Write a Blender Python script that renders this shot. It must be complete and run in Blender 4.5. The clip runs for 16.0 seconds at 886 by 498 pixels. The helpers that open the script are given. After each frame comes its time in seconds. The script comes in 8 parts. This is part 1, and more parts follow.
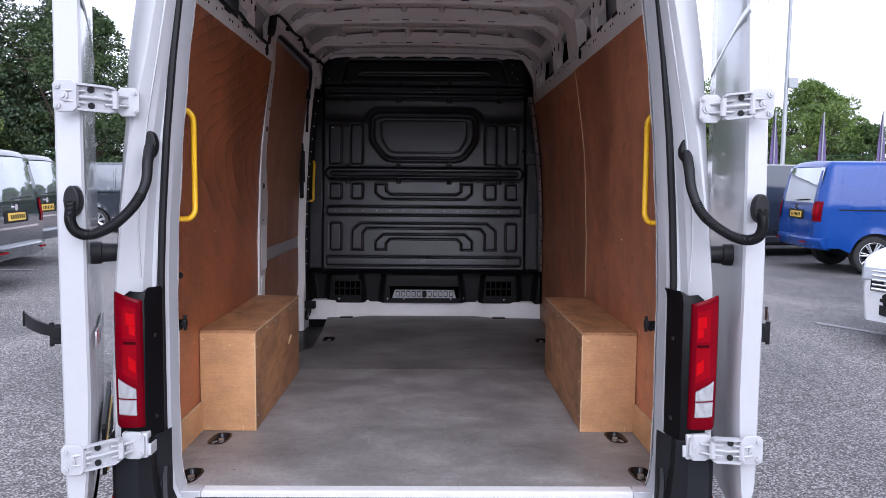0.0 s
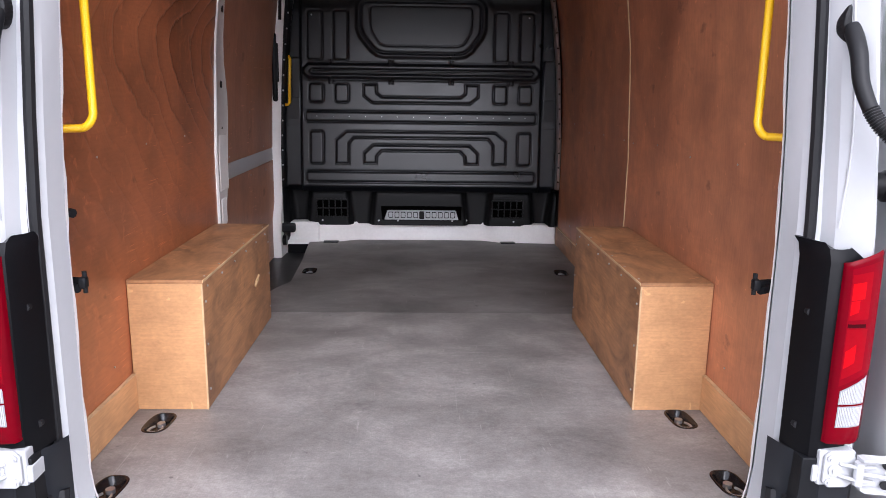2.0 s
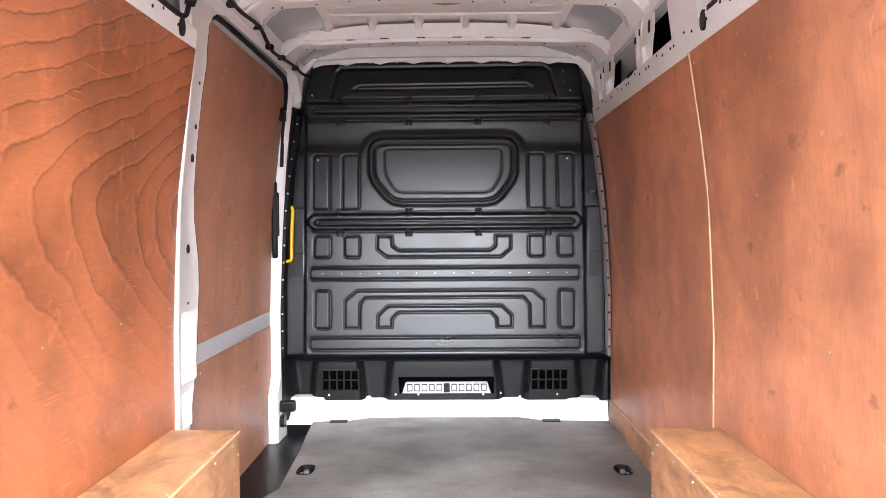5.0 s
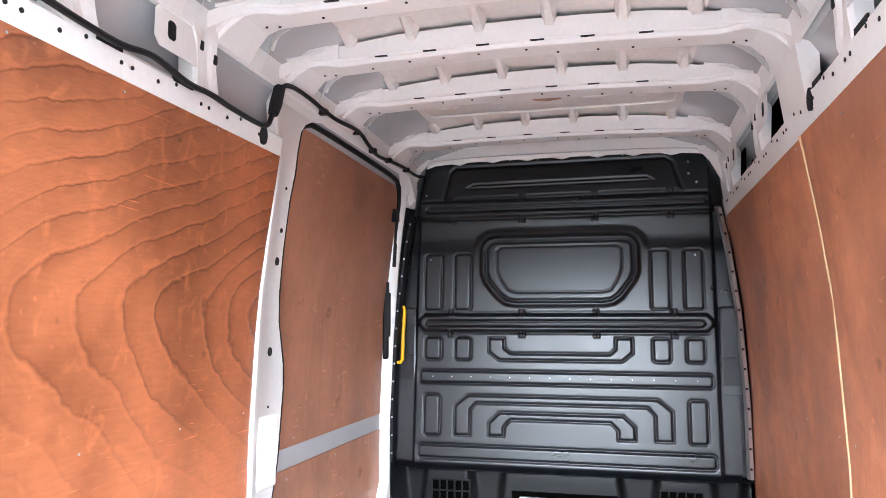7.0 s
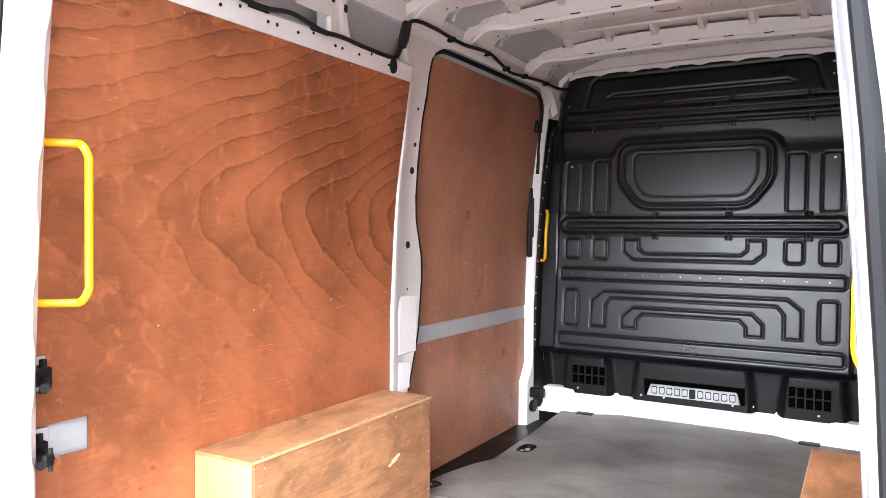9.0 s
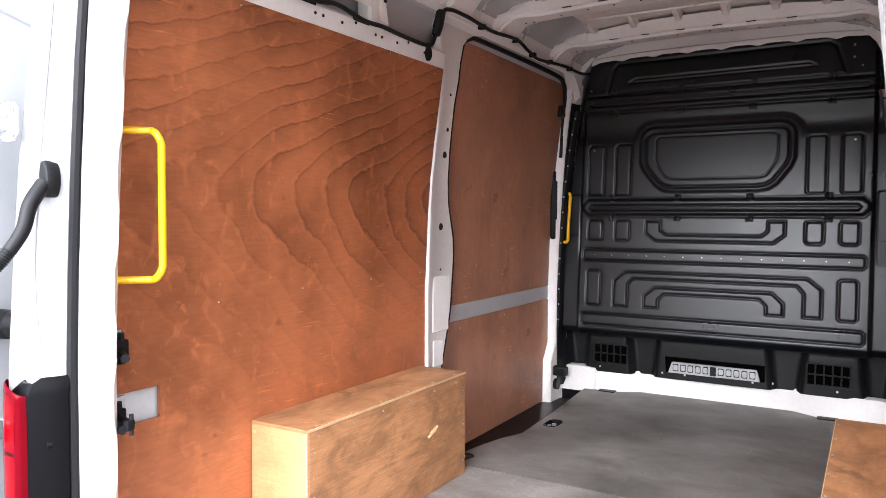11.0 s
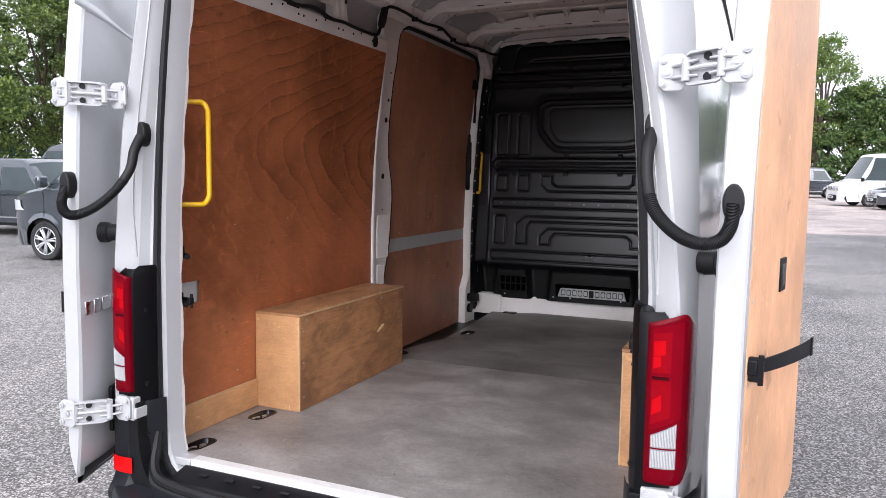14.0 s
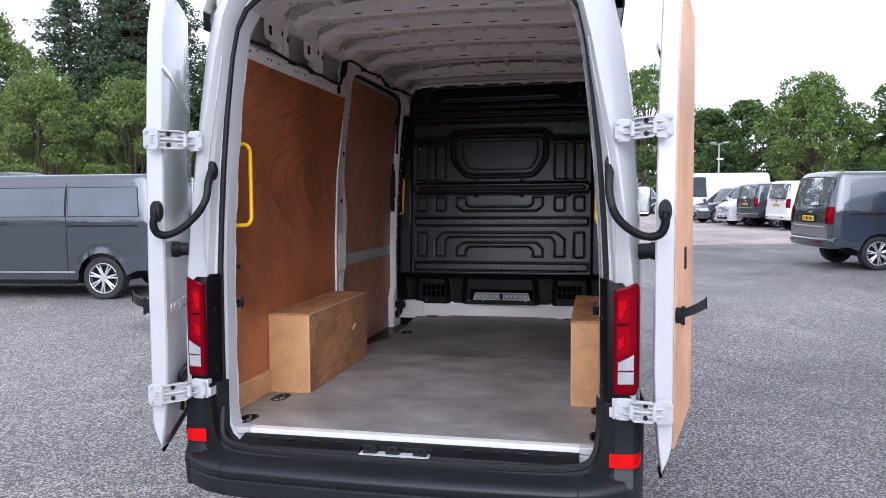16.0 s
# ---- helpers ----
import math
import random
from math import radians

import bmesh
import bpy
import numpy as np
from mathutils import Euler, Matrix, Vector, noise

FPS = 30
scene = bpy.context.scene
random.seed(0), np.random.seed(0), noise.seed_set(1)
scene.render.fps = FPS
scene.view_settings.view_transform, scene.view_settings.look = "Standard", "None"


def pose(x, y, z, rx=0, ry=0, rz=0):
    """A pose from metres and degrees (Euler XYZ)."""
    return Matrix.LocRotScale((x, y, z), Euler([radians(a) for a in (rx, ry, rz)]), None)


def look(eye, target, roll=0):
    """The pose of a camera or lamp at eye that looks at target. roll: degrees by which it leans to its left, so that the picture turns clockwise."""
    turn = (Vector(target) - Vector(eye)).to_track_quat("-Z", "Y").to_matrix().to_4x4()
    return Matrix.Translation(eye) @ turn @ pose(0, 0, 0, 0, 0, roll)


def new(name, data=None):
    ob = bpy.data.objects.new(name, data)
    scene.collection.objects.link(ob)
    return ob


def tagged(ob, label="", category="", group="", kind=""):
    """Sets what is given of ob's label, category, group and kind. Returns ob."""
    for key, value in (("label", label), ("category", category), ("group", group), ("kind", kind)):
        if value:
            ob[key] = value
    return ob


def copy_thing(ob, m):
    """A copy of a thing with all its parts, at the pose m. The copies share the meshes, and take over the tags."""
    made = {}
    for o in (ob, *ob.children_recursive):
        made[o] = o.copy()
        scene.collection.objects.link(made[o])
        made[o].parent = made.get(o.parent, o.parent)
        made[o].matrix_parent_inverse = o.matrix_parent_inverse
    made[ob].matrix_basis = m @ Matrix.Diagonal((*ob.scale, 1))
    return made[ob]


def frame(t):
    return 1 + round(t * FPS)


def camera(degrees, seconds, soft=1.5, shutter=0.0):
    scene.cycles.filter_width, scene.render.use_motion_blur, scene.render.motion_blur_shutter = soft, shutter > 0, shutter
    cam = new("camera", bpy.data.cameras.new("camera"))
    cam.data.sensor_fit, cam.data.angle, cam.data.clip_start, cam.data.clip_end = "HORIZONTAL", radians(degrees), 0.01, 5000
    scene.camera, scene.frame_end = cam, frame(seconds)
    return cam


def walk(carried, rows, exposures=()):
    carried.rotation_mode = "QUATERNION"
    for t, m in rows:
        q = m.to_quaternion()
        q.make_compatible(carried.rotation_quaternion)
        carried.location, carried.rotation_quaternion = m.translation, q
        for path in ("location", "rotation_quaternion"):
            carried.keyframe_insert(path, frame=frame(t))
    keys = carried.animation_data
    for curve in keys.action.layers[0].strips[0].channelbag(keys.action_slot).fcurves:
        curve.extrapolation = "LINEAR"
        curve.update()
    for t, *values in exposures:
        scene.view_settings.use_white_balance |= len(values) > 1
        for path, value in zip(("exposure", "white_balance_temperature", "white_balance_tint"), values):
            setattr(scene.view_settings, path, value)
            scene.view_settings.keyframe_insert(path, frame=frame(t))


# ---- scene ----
cam = camera(62.4, 16.0, soft=0.7)
PATH = [
    (0, (0.052, -2.258, 1.593), (0.081, -0.265, 1.425), 0.5),
    (0.5, (0.026, -2.025, 1.591), (0.066, -0.039, 1.358), 0.7),
    (1, (0.006, -1.797, 1.583), (0.058, 0.18, 1.282), 0.8),
    (1.5, (-0.005, -1.65, 1.58), (0.054, 0.315, 1.212), 0.8),
    (2, (-0.006, -1.451, 1.567), (0.052, 0.504, 1.15), 0.8),
    (2.5, (0.005, -1.241, 1.571), (0.059, 0.709, 1.127), 0.7),
    (3, (0.006, -1.126, 1.569), (0.06, 0.823, 1.126), 0.7),
    (3.5, (-0.003, -0.968, 1.585), (0.05, 0.988, 1.17), 0.7),
    (4, (0.004, -0.8, 1.601), (0.058, 1.167, 1.243), 0.5),
    (4.5, (0.012, -0.722, 1.626), (0.061, 1.259, 1.359), 0.2),
    (5, (0.032, -0.671, 1.659), (0.005, 1.328, 1.602), -0.4),
    (5.2, (0.051, -0.642, 1.674), (-0.021, 1.357, 1.715), -0.6),
    (7.3, (0.367, -0.482, 1.691), (-0.171, 1.434, 1.893), 0.5),
    (7.5, (0.407, -0.52, 1.681), (-0.174, 1.388, 1.838), 0.6),
    (8, (0.514, -0.615, 1.676), (-0.178, 1.261, 1.717), 0.8),
    (8.5, (0.681, -0.695, 1.659), (-0.165, 1.117, 1.637), 1.0),
    (9, (0.800, -0.767, 1.651), (-0.195, 0.967, 1.603), 0.5),
    (9.2, (0.818, -0.777, 1.648), (-0.223, 0.93, 1.592), 0.3),
    (11.3, (0.764, -0.996, 1.634), (-0.249, 0.726, 1.54), 0.2),
    (11.5, (0.829, -1.058, 1.63), (-0.186, 0.663, 1.533), 0.2),
    (12, (0.859, -1.176, 1.624), (-0.109, 0.57, 1.513), 0.5),
    (12.5, (0.899, -1.295, 1.625), (-0.025, 0.474, 1.493), 0.7),
    (13, (0.982, -1.438, 1.608), (0.091, 0.347, 1.452), 0.9),
    (13.5, (1.042, -1.592, 1.599), (0.195, 0.211, 1.423), 0.9),
    (14, (1.103, -1.835, 1.582), (0.309, -0.009, 1.391), 0.8),
    (14.5, (1.145, -2.068, 1.579), (0.424, -0.213, 1.39), 0.5),
    (15, (1.149, -2.319, 1.566), (0.519, -0.429, 1.39), 0.2),
    (15.5, (1.05, -2.559, 1.573), (0.528, -0.634, 1.421), -0.3),
    (16, (0.795, -2.848, 1.573), (0.386, -0.895, 1.447), -0.4),
]
# the van sits nose-down by three quarters of a degree; its own frame is level inside
RAKE = Matrix.Rotation(radians(-0.75), 4, "X")
walk(cam, [(t, RAKE @ look(eye, target, roll)) for t, eye, target, roll in PATH],
     exposures=[(0, 0.62, 5750, 19), (0.8, 0.80, 5850, 18), (1.5, 1.14, 5950, 18), (3, 1.70, 6150, 15), (4.2, 2.5, 6200, 13), (5.2, 3.5, 6000, 11), (7.5, 3.5, 5600, 6), (9, 2.98, 6050, 11), (11.3, 2.36, 6200, 13), (12.5, 1.78, 6350, 15), (13.5, 1.20, 6300, 15), (14.5, 0.74, 6150, 15), (16, 0.60, 5850, 16)])

# ---- daylight: high overcast ----
world = bpy.data.worlds.new("overcast")
world.use_nodes = True
scene.world = world
wn, wl = world.node_tree.nodes, world.node_tree.links
sky = wn.new("ShaderNodeTexSky")
sky.sky_type, sky.sun_disc = "NISHITA", False
sky.sun_elevation, sky.sun_rotation = radians(31), radians(173)
sky.dust_density, sky.air_density = 4.0, 1.0
grey = wn.new("ShaderNodeHueSaturation")
grey.inputs["Saturation"].default_value, grey.inputs["Value"].default_value = 0.12, 0.09
wl.new(sky.outputs["Color"], grey.inputs["Color"])
cloud_at = wn.new("ShaderNodeTexCoord")
cloud = wn.new("ShaderNodeTexNoise")
cloud.inputs["Scale"].default_value, cloud.inputs["Detail"].default_value = 2.2, 4
wl.new(cloud_at.outputs["Generated"], cloud.inputs["Vector"])
tone = wn.new("ShaderNodeValToRGB")
tone.color_ramp.elements[0].position, tone.color_ramp.elements[1].position = 0.35, 0.7
tone.color_ramp.elements[0].color, tone.color_ramp.elements[1].color = (0.84, 0.88, 0.95, 1), (0.98, 0.99, 1.03, 1)
wl.new(cloud.outputs["Fac"], tone.inputs["Fac"])
veil = wn.new("ShaderNodeMix")
veil.data_type = "RGBA"
veil.inputs["Factor"].default_value = 0.72
wl.new(grey.outputs["Color"], veil.inputs["A"])
wl.new(tone.outputs["Color"], veil.inputs["B"])
wl.new(veil.outputs["Result"], wn["Background"].inputs["Color"])
wn["Background"].inputs["Strength"].default_value = 1.25
sun = new("sun", bpy.data.lights.new("sun", "SUN"))
sun.data.energy, sun.data.angle, sun.data.color = 1.2, radians(60), (1.0, 0.985, 0.97)
sun.matrix_world = look((2.5, -20, 12), (0, 0, 0))
# ---- materials ----
def nodes_of(name):
    m = bpy.data.materials.new(name)
    m.use_nodes = True
    return m, m.node_tree.nodes, m.node_tree.links, m.node_tree.nodes["Principled BSDF"]


def noise_at(n, l, scale, detail=3.0, stretch=None, distort=0.0, rough=0.55):
    at = n.new("ShaderNodeTexCoord")
    tex = n.new("ShaderNodeTexNoise")
    tex.inputs["Scale"].default_value, tex.inputs["Detail"].default_value = scale, detail
    tex.inputs["Distortion"].default_value, tex.inputs["Roughness"].default_value = distort, rough
    if stretch:
        mp = n.new("ShaderNodeMapping")
        mp.inputs["Scale"].default_value = stretch
        l.new(at.outputs["Object"], mp.inputs["Vector"])
        l.new(mp.outputs["Vector"], tex.inputs["Vector"])
    else:
        l.new(at.outputs["Object"], tex.inputs["Vector"])
    return tex.outputs["Fac"]


def ramp(n, l, fac, stops):
    r = n.new("ShaderNodeValToRGB")
    r.color_ramp.elements[0].position, r.color_ramp.elements[0].color = stops[0][0], (*stops[0][1], 1)
    r.color_ramp.elements[1].position, r.color_ramp.elements[1].color = stops[-1][0], (*stops[-1][1], 1)
    for p, c in stops[1:-1]:
        r.color_ramp.elements.new(p).color = (*c, 1)
    l.new(fac, r.inputs["Fac"])
    return r.outputs["Color"]


def math2(n, l, op, a, b, clamp=False):
    k = n.new("ShaderNodeMath")
    k.operation, k.use_clamp = op, clamp
    for i, v in enumerate((a, b)):
        if v is None:
            continue
        if isinstance(v, (int, float)):
            k.inputs[i].default_value = v
        else:
            l.new(v, k.inputs[i])
    return k.outputs[0]


def blend(n, l, fac, a, b, mode="MIX"):
    k = n.new("ShaderNodeMix")
    k.data_type, k.blend_type = "RGBA", mode
    for key, v in (("Factor", fac), ("A", a), ("B", b)):
        if isinstance(v, (int, float)):
            k.inputs[key].default_value = v
        elif isinstance(v, tuple):
            k.inputs[key].default_value = (*v, 1)
        else:
            l.new(v, k.inputs[key])
    return k.outputs["Result"]


def relief(n, l, b, height, strength, dist):
    k = n.new("ShaderNodeBump")
    k.inputs["Strength"].default_value, k.inputs["Distance"].default_value = strength, dist
    l.new(height, k.inputs["Height"])
    l.new(k.outputs["Normal"], b.inputs["Normal"])


def tint(c, f):
    return tuple(min(1.0, v * f) for v in c)


def surface(name, col, rough=0.5, metal=0.0, var=0.12, big=2.0, fine=80.0, bump=0.1, dist=0.001, coat=0.0, random_tone=0.0, spec=0.5):
    """Plain stuff with two scales of tone, uneven gloss and fine relief."""
    m, n, l, b = nodes_of(name)
    lo = noise_at(n, l, big, 4)
    hi = noise_at(n, l, fine, 2)
    f = math2(n, l, "ADD", math2(n, l, "MULTIPLY", lo, 0.65), math2(n, l, "MULTIPLY", hi, 0.35))
    c = ramp(n, l, f, ((0.3, tint(col, 1 - var)), (0.7, tint(col, 1 + var))))
    if random_tone:
        info = n.new("ShaderNodeObjectInfo")
        hsv = n.new("ShaderNodeHueSaturation")
        l.new(math2(n, l, "ADD", math2(n, l, "MULTIPLY", info.outputs["Random"], random_tone), 1 - random_tone / 2), hsv.inputs["Value"])
        l.new(c, hsv.inputs["Color"])
        c = hsv.outputs["Color"]
    l.new(c, b.inputs["Base Color"])
    l.new(math2(n, l, "ADD", math2(n, l, "MULTIPLY", lo, 0.2), rough - 0.1, True), b.inputs["Roughness"])
    b.inputs["Metallic"].default_value = metal
    b.inputs["Specular IOR Level"].default_value = spec
    b.inputs["Coat Weight"].default_value, b.inputs["Coat Roughness"].default_value = coat, 0.08
    if bump:
        relief(n, l, b, hi, bump, dist)
    return m


def plywood(name, col, dark, lines, stretch, rough=0.45, swirl=False, strong=0.35, scratch=1.0, stained=0.0):
    """Rotary-cut veneer: contour grain, streaks, scuffs and small dents."""
    m, n, l, b = nodes_of(name)
    base = noise_at(n, l, 1.1, 1.2, stretch, 0.35)
    zone = None
    if swirl:  # nested arches of a flat-sawn face, their tips towards the rear door
        at = n.new("ShaderNodeTexCoord")
        sep = n.new("ShaderNodeSeparateXYZ")
        l.new(at.outputs["Object"], sep.inputs[0])
        dz = math2(n, l, "SUBTRACT", sep.outputs["Z"], 1.16)  # the mesh's own z: its foot is at the floor
        rise = math2(n, l, "MULTIPLY", math2(n, l, "MAXIMUM", dz, 0.0), 2.7)
        fall = math2(n, l, "MULTIPLY", math2(n, l, "MINIMUM", dz, 0.0), 1.6)
        leg = math2(n, l, "ADD", math2(n, l, "MULTIPLY", rise, rise), math2(n, l, "MULTIPLY", fall, fall))
        bow = math2(n, l, "SQRT", math2(n, l, "ADD", leg, 0.055), None)
        wob = math2(n, l, "ADD", math2(n, l, "MULTIPLY", noise_at(n, l, 1.5, 2), 0.42), math2(n, l, "ADD", math2(n, l, "MULTIPLY", noise_at(n, l, 6.5, 3), 0.11), math2(n, l, "MULTIPLY", noise_at(n, l, 26, 2), 0.020)))
        base = math2(n, l, "ADD", math2(n, l, "SUBTRACT", sep.outputs["Y"], bow), wob)
        zone = ramp(n, l, sep.outputs["Z"], ((0.55, (0.12, 0.12, 0.12)), (0.80, (0.35, 0.35, 0.35)), (1.02, (1, 1, 1))))
    saw = math2(n, l, "FRACT", math2(n, l, "MULTIPLY", base, lines), None)
    band = ramp(n, l, saw, ((0.0, (0.35, 0.35, 0.35)), (0.05, (1, 1, 1)), (0.12, (0.50, 0.50, 0.50)), (0.42, (0.10, 0.10, 0.10)), (0.94, (0.0, 0.0, 0.0)), (1.0, (0.35, 0.35, 0.35))))
    low = 0.32 if swirl else 0.1
    where = ramp(n, l, noise_at(n, l, 1.4, 2), ((0.34, (low, low, low)), (0.54, (1, 1, 1))))
    grain = blend(n, l, 1.0, band, where, "MULTIPLY")
    faint = 0.11 if swirl else 0.10
    fine = math2(n, l, "FRACT", math2(n, l, "MULTIPLY", base, lines * (6.3 if swirl else 5.3)), None)
    fine = ramp(n, l, fine, ((0.0, (faint, faint, faint)), (0.5, (0, 0, 0)), (1.0, (faint, faint, faint))))
    grain = blend(n, l, 1.0, grain, fine, "LIGHTEN")
    if zone:
        grain = blend(n, l, 1.0, grain, zone, "MULTIPLY")
    fibre = noise_at(n, l, 14, 4, (stretch[0] * 1.0, stretch[1] * 0.5, stretch[2] * 9 if stretch[2] > stretch[1] else stretch[2] * 0.6), 0.2)
    blot = noise_at(n, l, 2.3, 5)
    c = ramp(n, l, blot, ((0.34, tint(col, 0.62 if swirl else 0.70)), (0.5, col), (0.67, tint(col, 1.32 if swirl else 1.22))))
    c = blend(n, l, ramp(n, l, fibre, ((0.35, (0.05, 0.05, 0.05) if swirl else (0.22, 0.22, 0.22) if scratch > 0.5 else (0.28, 0.28, 0.28)), (0.65, (0, 0, 0)))), c, tint(dark, 1.1))
    c = blend(n, l, math2(n, l, "MULTIPLY", grain, strong), c, dark)
    if swirl:  # painted highlight above each grain line, upright pale blisters lower down
        grain_glint = blend(n, l, 1.0, ramp(n, l, saw, ((0.84, (0, 0, 0)), (0.95, (0.30, 0.30, 0.30)), (1.0, (0, 0, 0)))), blend(n, l, 1.0, where, zone, "MULTIPLY"), "MULTIPLY")
        c = blend(n, l, grain_glint, c, tint(col, 1.7))
        blister = ramp(n, l, noise_at(n, l, 17, 4, (1, 0.9, 0.7), 0.8), ((0.56, (0, 0, 0)), (0.69, (0.42, 0.42, 0.42))))
        c = blend(n, l, blister, c, tint(col, 1.55))
    thin = ramp(n, l, noise_at(n, l, 7, 1.5, (1, 1.1, 24), 0.25), ((0.672 if swirl else 0.685, (0, 0, 0)), (0.70 if swirl else 0.71, (0.75 * scratch, 0.75 * scratch, 0.75 * scratch))))
    patchy = ramp(n, l, noise_at(n, l, 1.9, 2), ((0.50, (0, 0, 0)), (0.60, (1, 1, 1))))
    c = blend(n, l, blend(n, l, 1.0, thin, patchy, "MULTIPLY"), c, tint(col, 1.9))
    spots = ramp(n, l, noise_at(n, l, 24, 2, None, 0.6), ((0.705, (0, 0, 0)), (0.74, (0.35, 0.35, 0.35))))
    c = blend(n, l, spots, c, tint(col, 1.8))
    stain = ramp(n, l, noise_at(n, l, 6.5, 4, (1, 1.0, 1.6)), ((0.24 if swirl else 0.27, (0.6, 0.6, 0.6)), (0.31 if swirl else 0.35, (0, 0, 0))))
    if stained:  # long grey-brown smears
        smear = ramp(n, l, noise_at(n, l, 5.5, 9, (1, 0.7, 1.5), 0.9, 0.68), ((0.36, (stained, stained, stained)), (0.56, (0, 0, 0))))
        c = blend(n, l, smear, c, tint(dark, 0.8))
    c = blend(n, l, stain, c, tint(dark, 0.55))
    along = (1, 0.25, 1.6) if stretch[2] >= stretch[1] or swirl else (1, 1.6, 0.25)
    pores = ramp(n, l, noise_at(n, l, 70, 4, along), ((0.36, (0.93, 0.925, 0.92)), (0.64, (1.05, 1.05, 1.05))))
    c = blend(n, l, 1.0, c, pores, "MULTIPLY")
    l.new(c, b.inputs["Base Color"])
    l.new(math2(n, l, "ADD", math2(n, l, "MULTIPLY", blot, 0.25), rough - 0.12), b.inputs["Roughness"])
    relief(n, l, b, math2(n, l, "ADD", math2(n, l, "MULTIPLY", grain, -1.0), math2(n, l, "MULTIPLY", fibre, 0.1 if swirl else 0.6)), 0.55 if swirl else 0.25, 0.0035 if swirl else 0.0015)
    return m


def floor_board(name, film):
    """Phenolic anti-slip ply: dark grey film worn pale, fine wire-mesh relief; film: factor on the film's tone."""
    m, n, l, b = nodes_of(name)
    wear = noise_at(n, l, 2.4, 9, (0.9, 1.25, 1), 0.3, 0.62)
    drag = noise_at(n, l, 46, 4, (1.0, 1.3, 1))
    f = math2(n, l, "ADD", math2(n, l, "MULTIPLY", wear, 0.78), math2(n, l, "MULTIPLY", drag, 0.22))
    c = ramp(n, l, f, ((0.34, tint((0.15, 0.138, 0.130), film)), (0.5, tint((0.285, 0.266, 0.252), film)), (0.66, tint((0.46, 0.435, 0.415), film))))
    scr = ramp(n, l, noise_at(n, l, 9, 2, (9, 0.8, 1), 0.4), ((0.70, (0, 0, 0)), (0.76, (0.3, 0.3, 0.3))))
    c = blend(n, l, scr, c, (0.52, 0.50, 0.48))
    for run in ((70, 1.0, 1), (1.4, 60, 1), (42, 9, 1)):  # long scuffs along, across and aslant
        scuff = ramp(n, l, noise_at(n, l, 1.6, 2, run, 0.15), ((0.66, (0, 0, 0)), (0.74, (0.30, 0.30, 0.30))))
        here = ramp(n, l, noise_at(n, l, 1.1, 3), ((0.45, (0, 0, 0)), (0.62, (1, 1, 1))))
        c = blend(n, l, blend(n, l, 1.0, scuff, here, "MULTIPLY"), c, (0.50, 0.48, 0.46))
    c = blend(n, l, 1.0, c, ramp(n, l, noise_at(n, l, 150, 3), ((0.35, (0.9, 0.9, 0.9)), (0.65, (1.09, 1.09, 1.09)))), "MULTIPLY")
    sp = ramp(n, l, noise_at(n, l, 30, 1), ((0.77, (0, 0, 0)), (0.82, (0.6, 0.6, 0.6))))
    c = blend(n, l, sp, c, (0.03, 0.028, 0.026))
    l.new(c, b.inputs["Base Color"])
    l.new(math2(n, l, "ADD", math2(n, l, "MULTIPLY", drag, 0.3), 0.30), b.inputs["Roughness"])
    at = n.new("ShaderNodeTexCoord")
    mesh = n.new("ShaderNodeTexVoronoi")
    mesh.inputs["Scale"].default_value, mesh.inputs["Randomness"].default_value = 160, 0.15
    l.new(at.outputs["Object"], mesh.inputs["Vector"])
    relief(n, l, b, mesh.outputs["Distance"], 0.25, 0.001)
    return m


def asphalt(name, dark, pale, stone, patch):
    m, n, l, b = nodes_of(name)
    at = n.new("ShaderNodeTexCoord")
    chip = n.new("ShaderNodeTexVoronoi")
    chip.inputs["Scale"].default_value = stone
    l.new(at.outputs["Object"], chip.inputs["Vector"])
    grit = noise_at(n, l, stone * 1.7, 2)
    coarse = math2(n, l, "ADD", math2(n, l, "MULTIPLY", noise_at(n, l, 26, 3), 0.6), math2(n, l, "MULTIPLY", noise_at(n, l, 7, 3), 0.4))
    f = math2(n, l, "ADD", math2(n, l, "MULTIPLY", chip.outputs["Color"], 0.60), math2(n, l, "ADD", math2(n, l, "MULTIPLY", grit, 0.16), math2(n, l, "MULTIPLY", coarse, 0.18)))
    c = ramp(n, l, f, ((0.28, tint(dark, 0.45)), (0.48, dark), (0.70, pale)))
    area = ramp(n, l, noise_at(n, l, patch, 5), ((0.34, (0.66, 0.66, 0.68)), (0.66, (1.32, 1.29, 1.27))))
    c = blend(n, l, 1.0, c, area, "MULTIPLY")
    damp = ramp(n, l, noise_at(n, l, patch * 3.1, 3), ((0.38, (0.74, 0.74, 0.75)), (0.47, (1, 1, 1))))
    c = blend(n, l, 1.0, c, damp, "MULTIPLY")
    worn = ramp(n, l, noise_at(n, l, patch * 9.0, 5, (1, 0.6, 1), 0.6), ((0.52, (1, 1, 1)), (0.66, (1.22, 1.20, 1.18))))
    c = blend(n, l, 1.0, c, worn, "MULTIPLY")
    l.new(c, b.inputs["Base Color"])
    l.new(math2(n, l, "ADD", math2(n, l, "MULTIPLY", grit, 0.25), 0.62), b.inputs["Roughness"])
    relief(n, l, b, chip.outputs["Distance"], 0.6, 0.006)
    return m


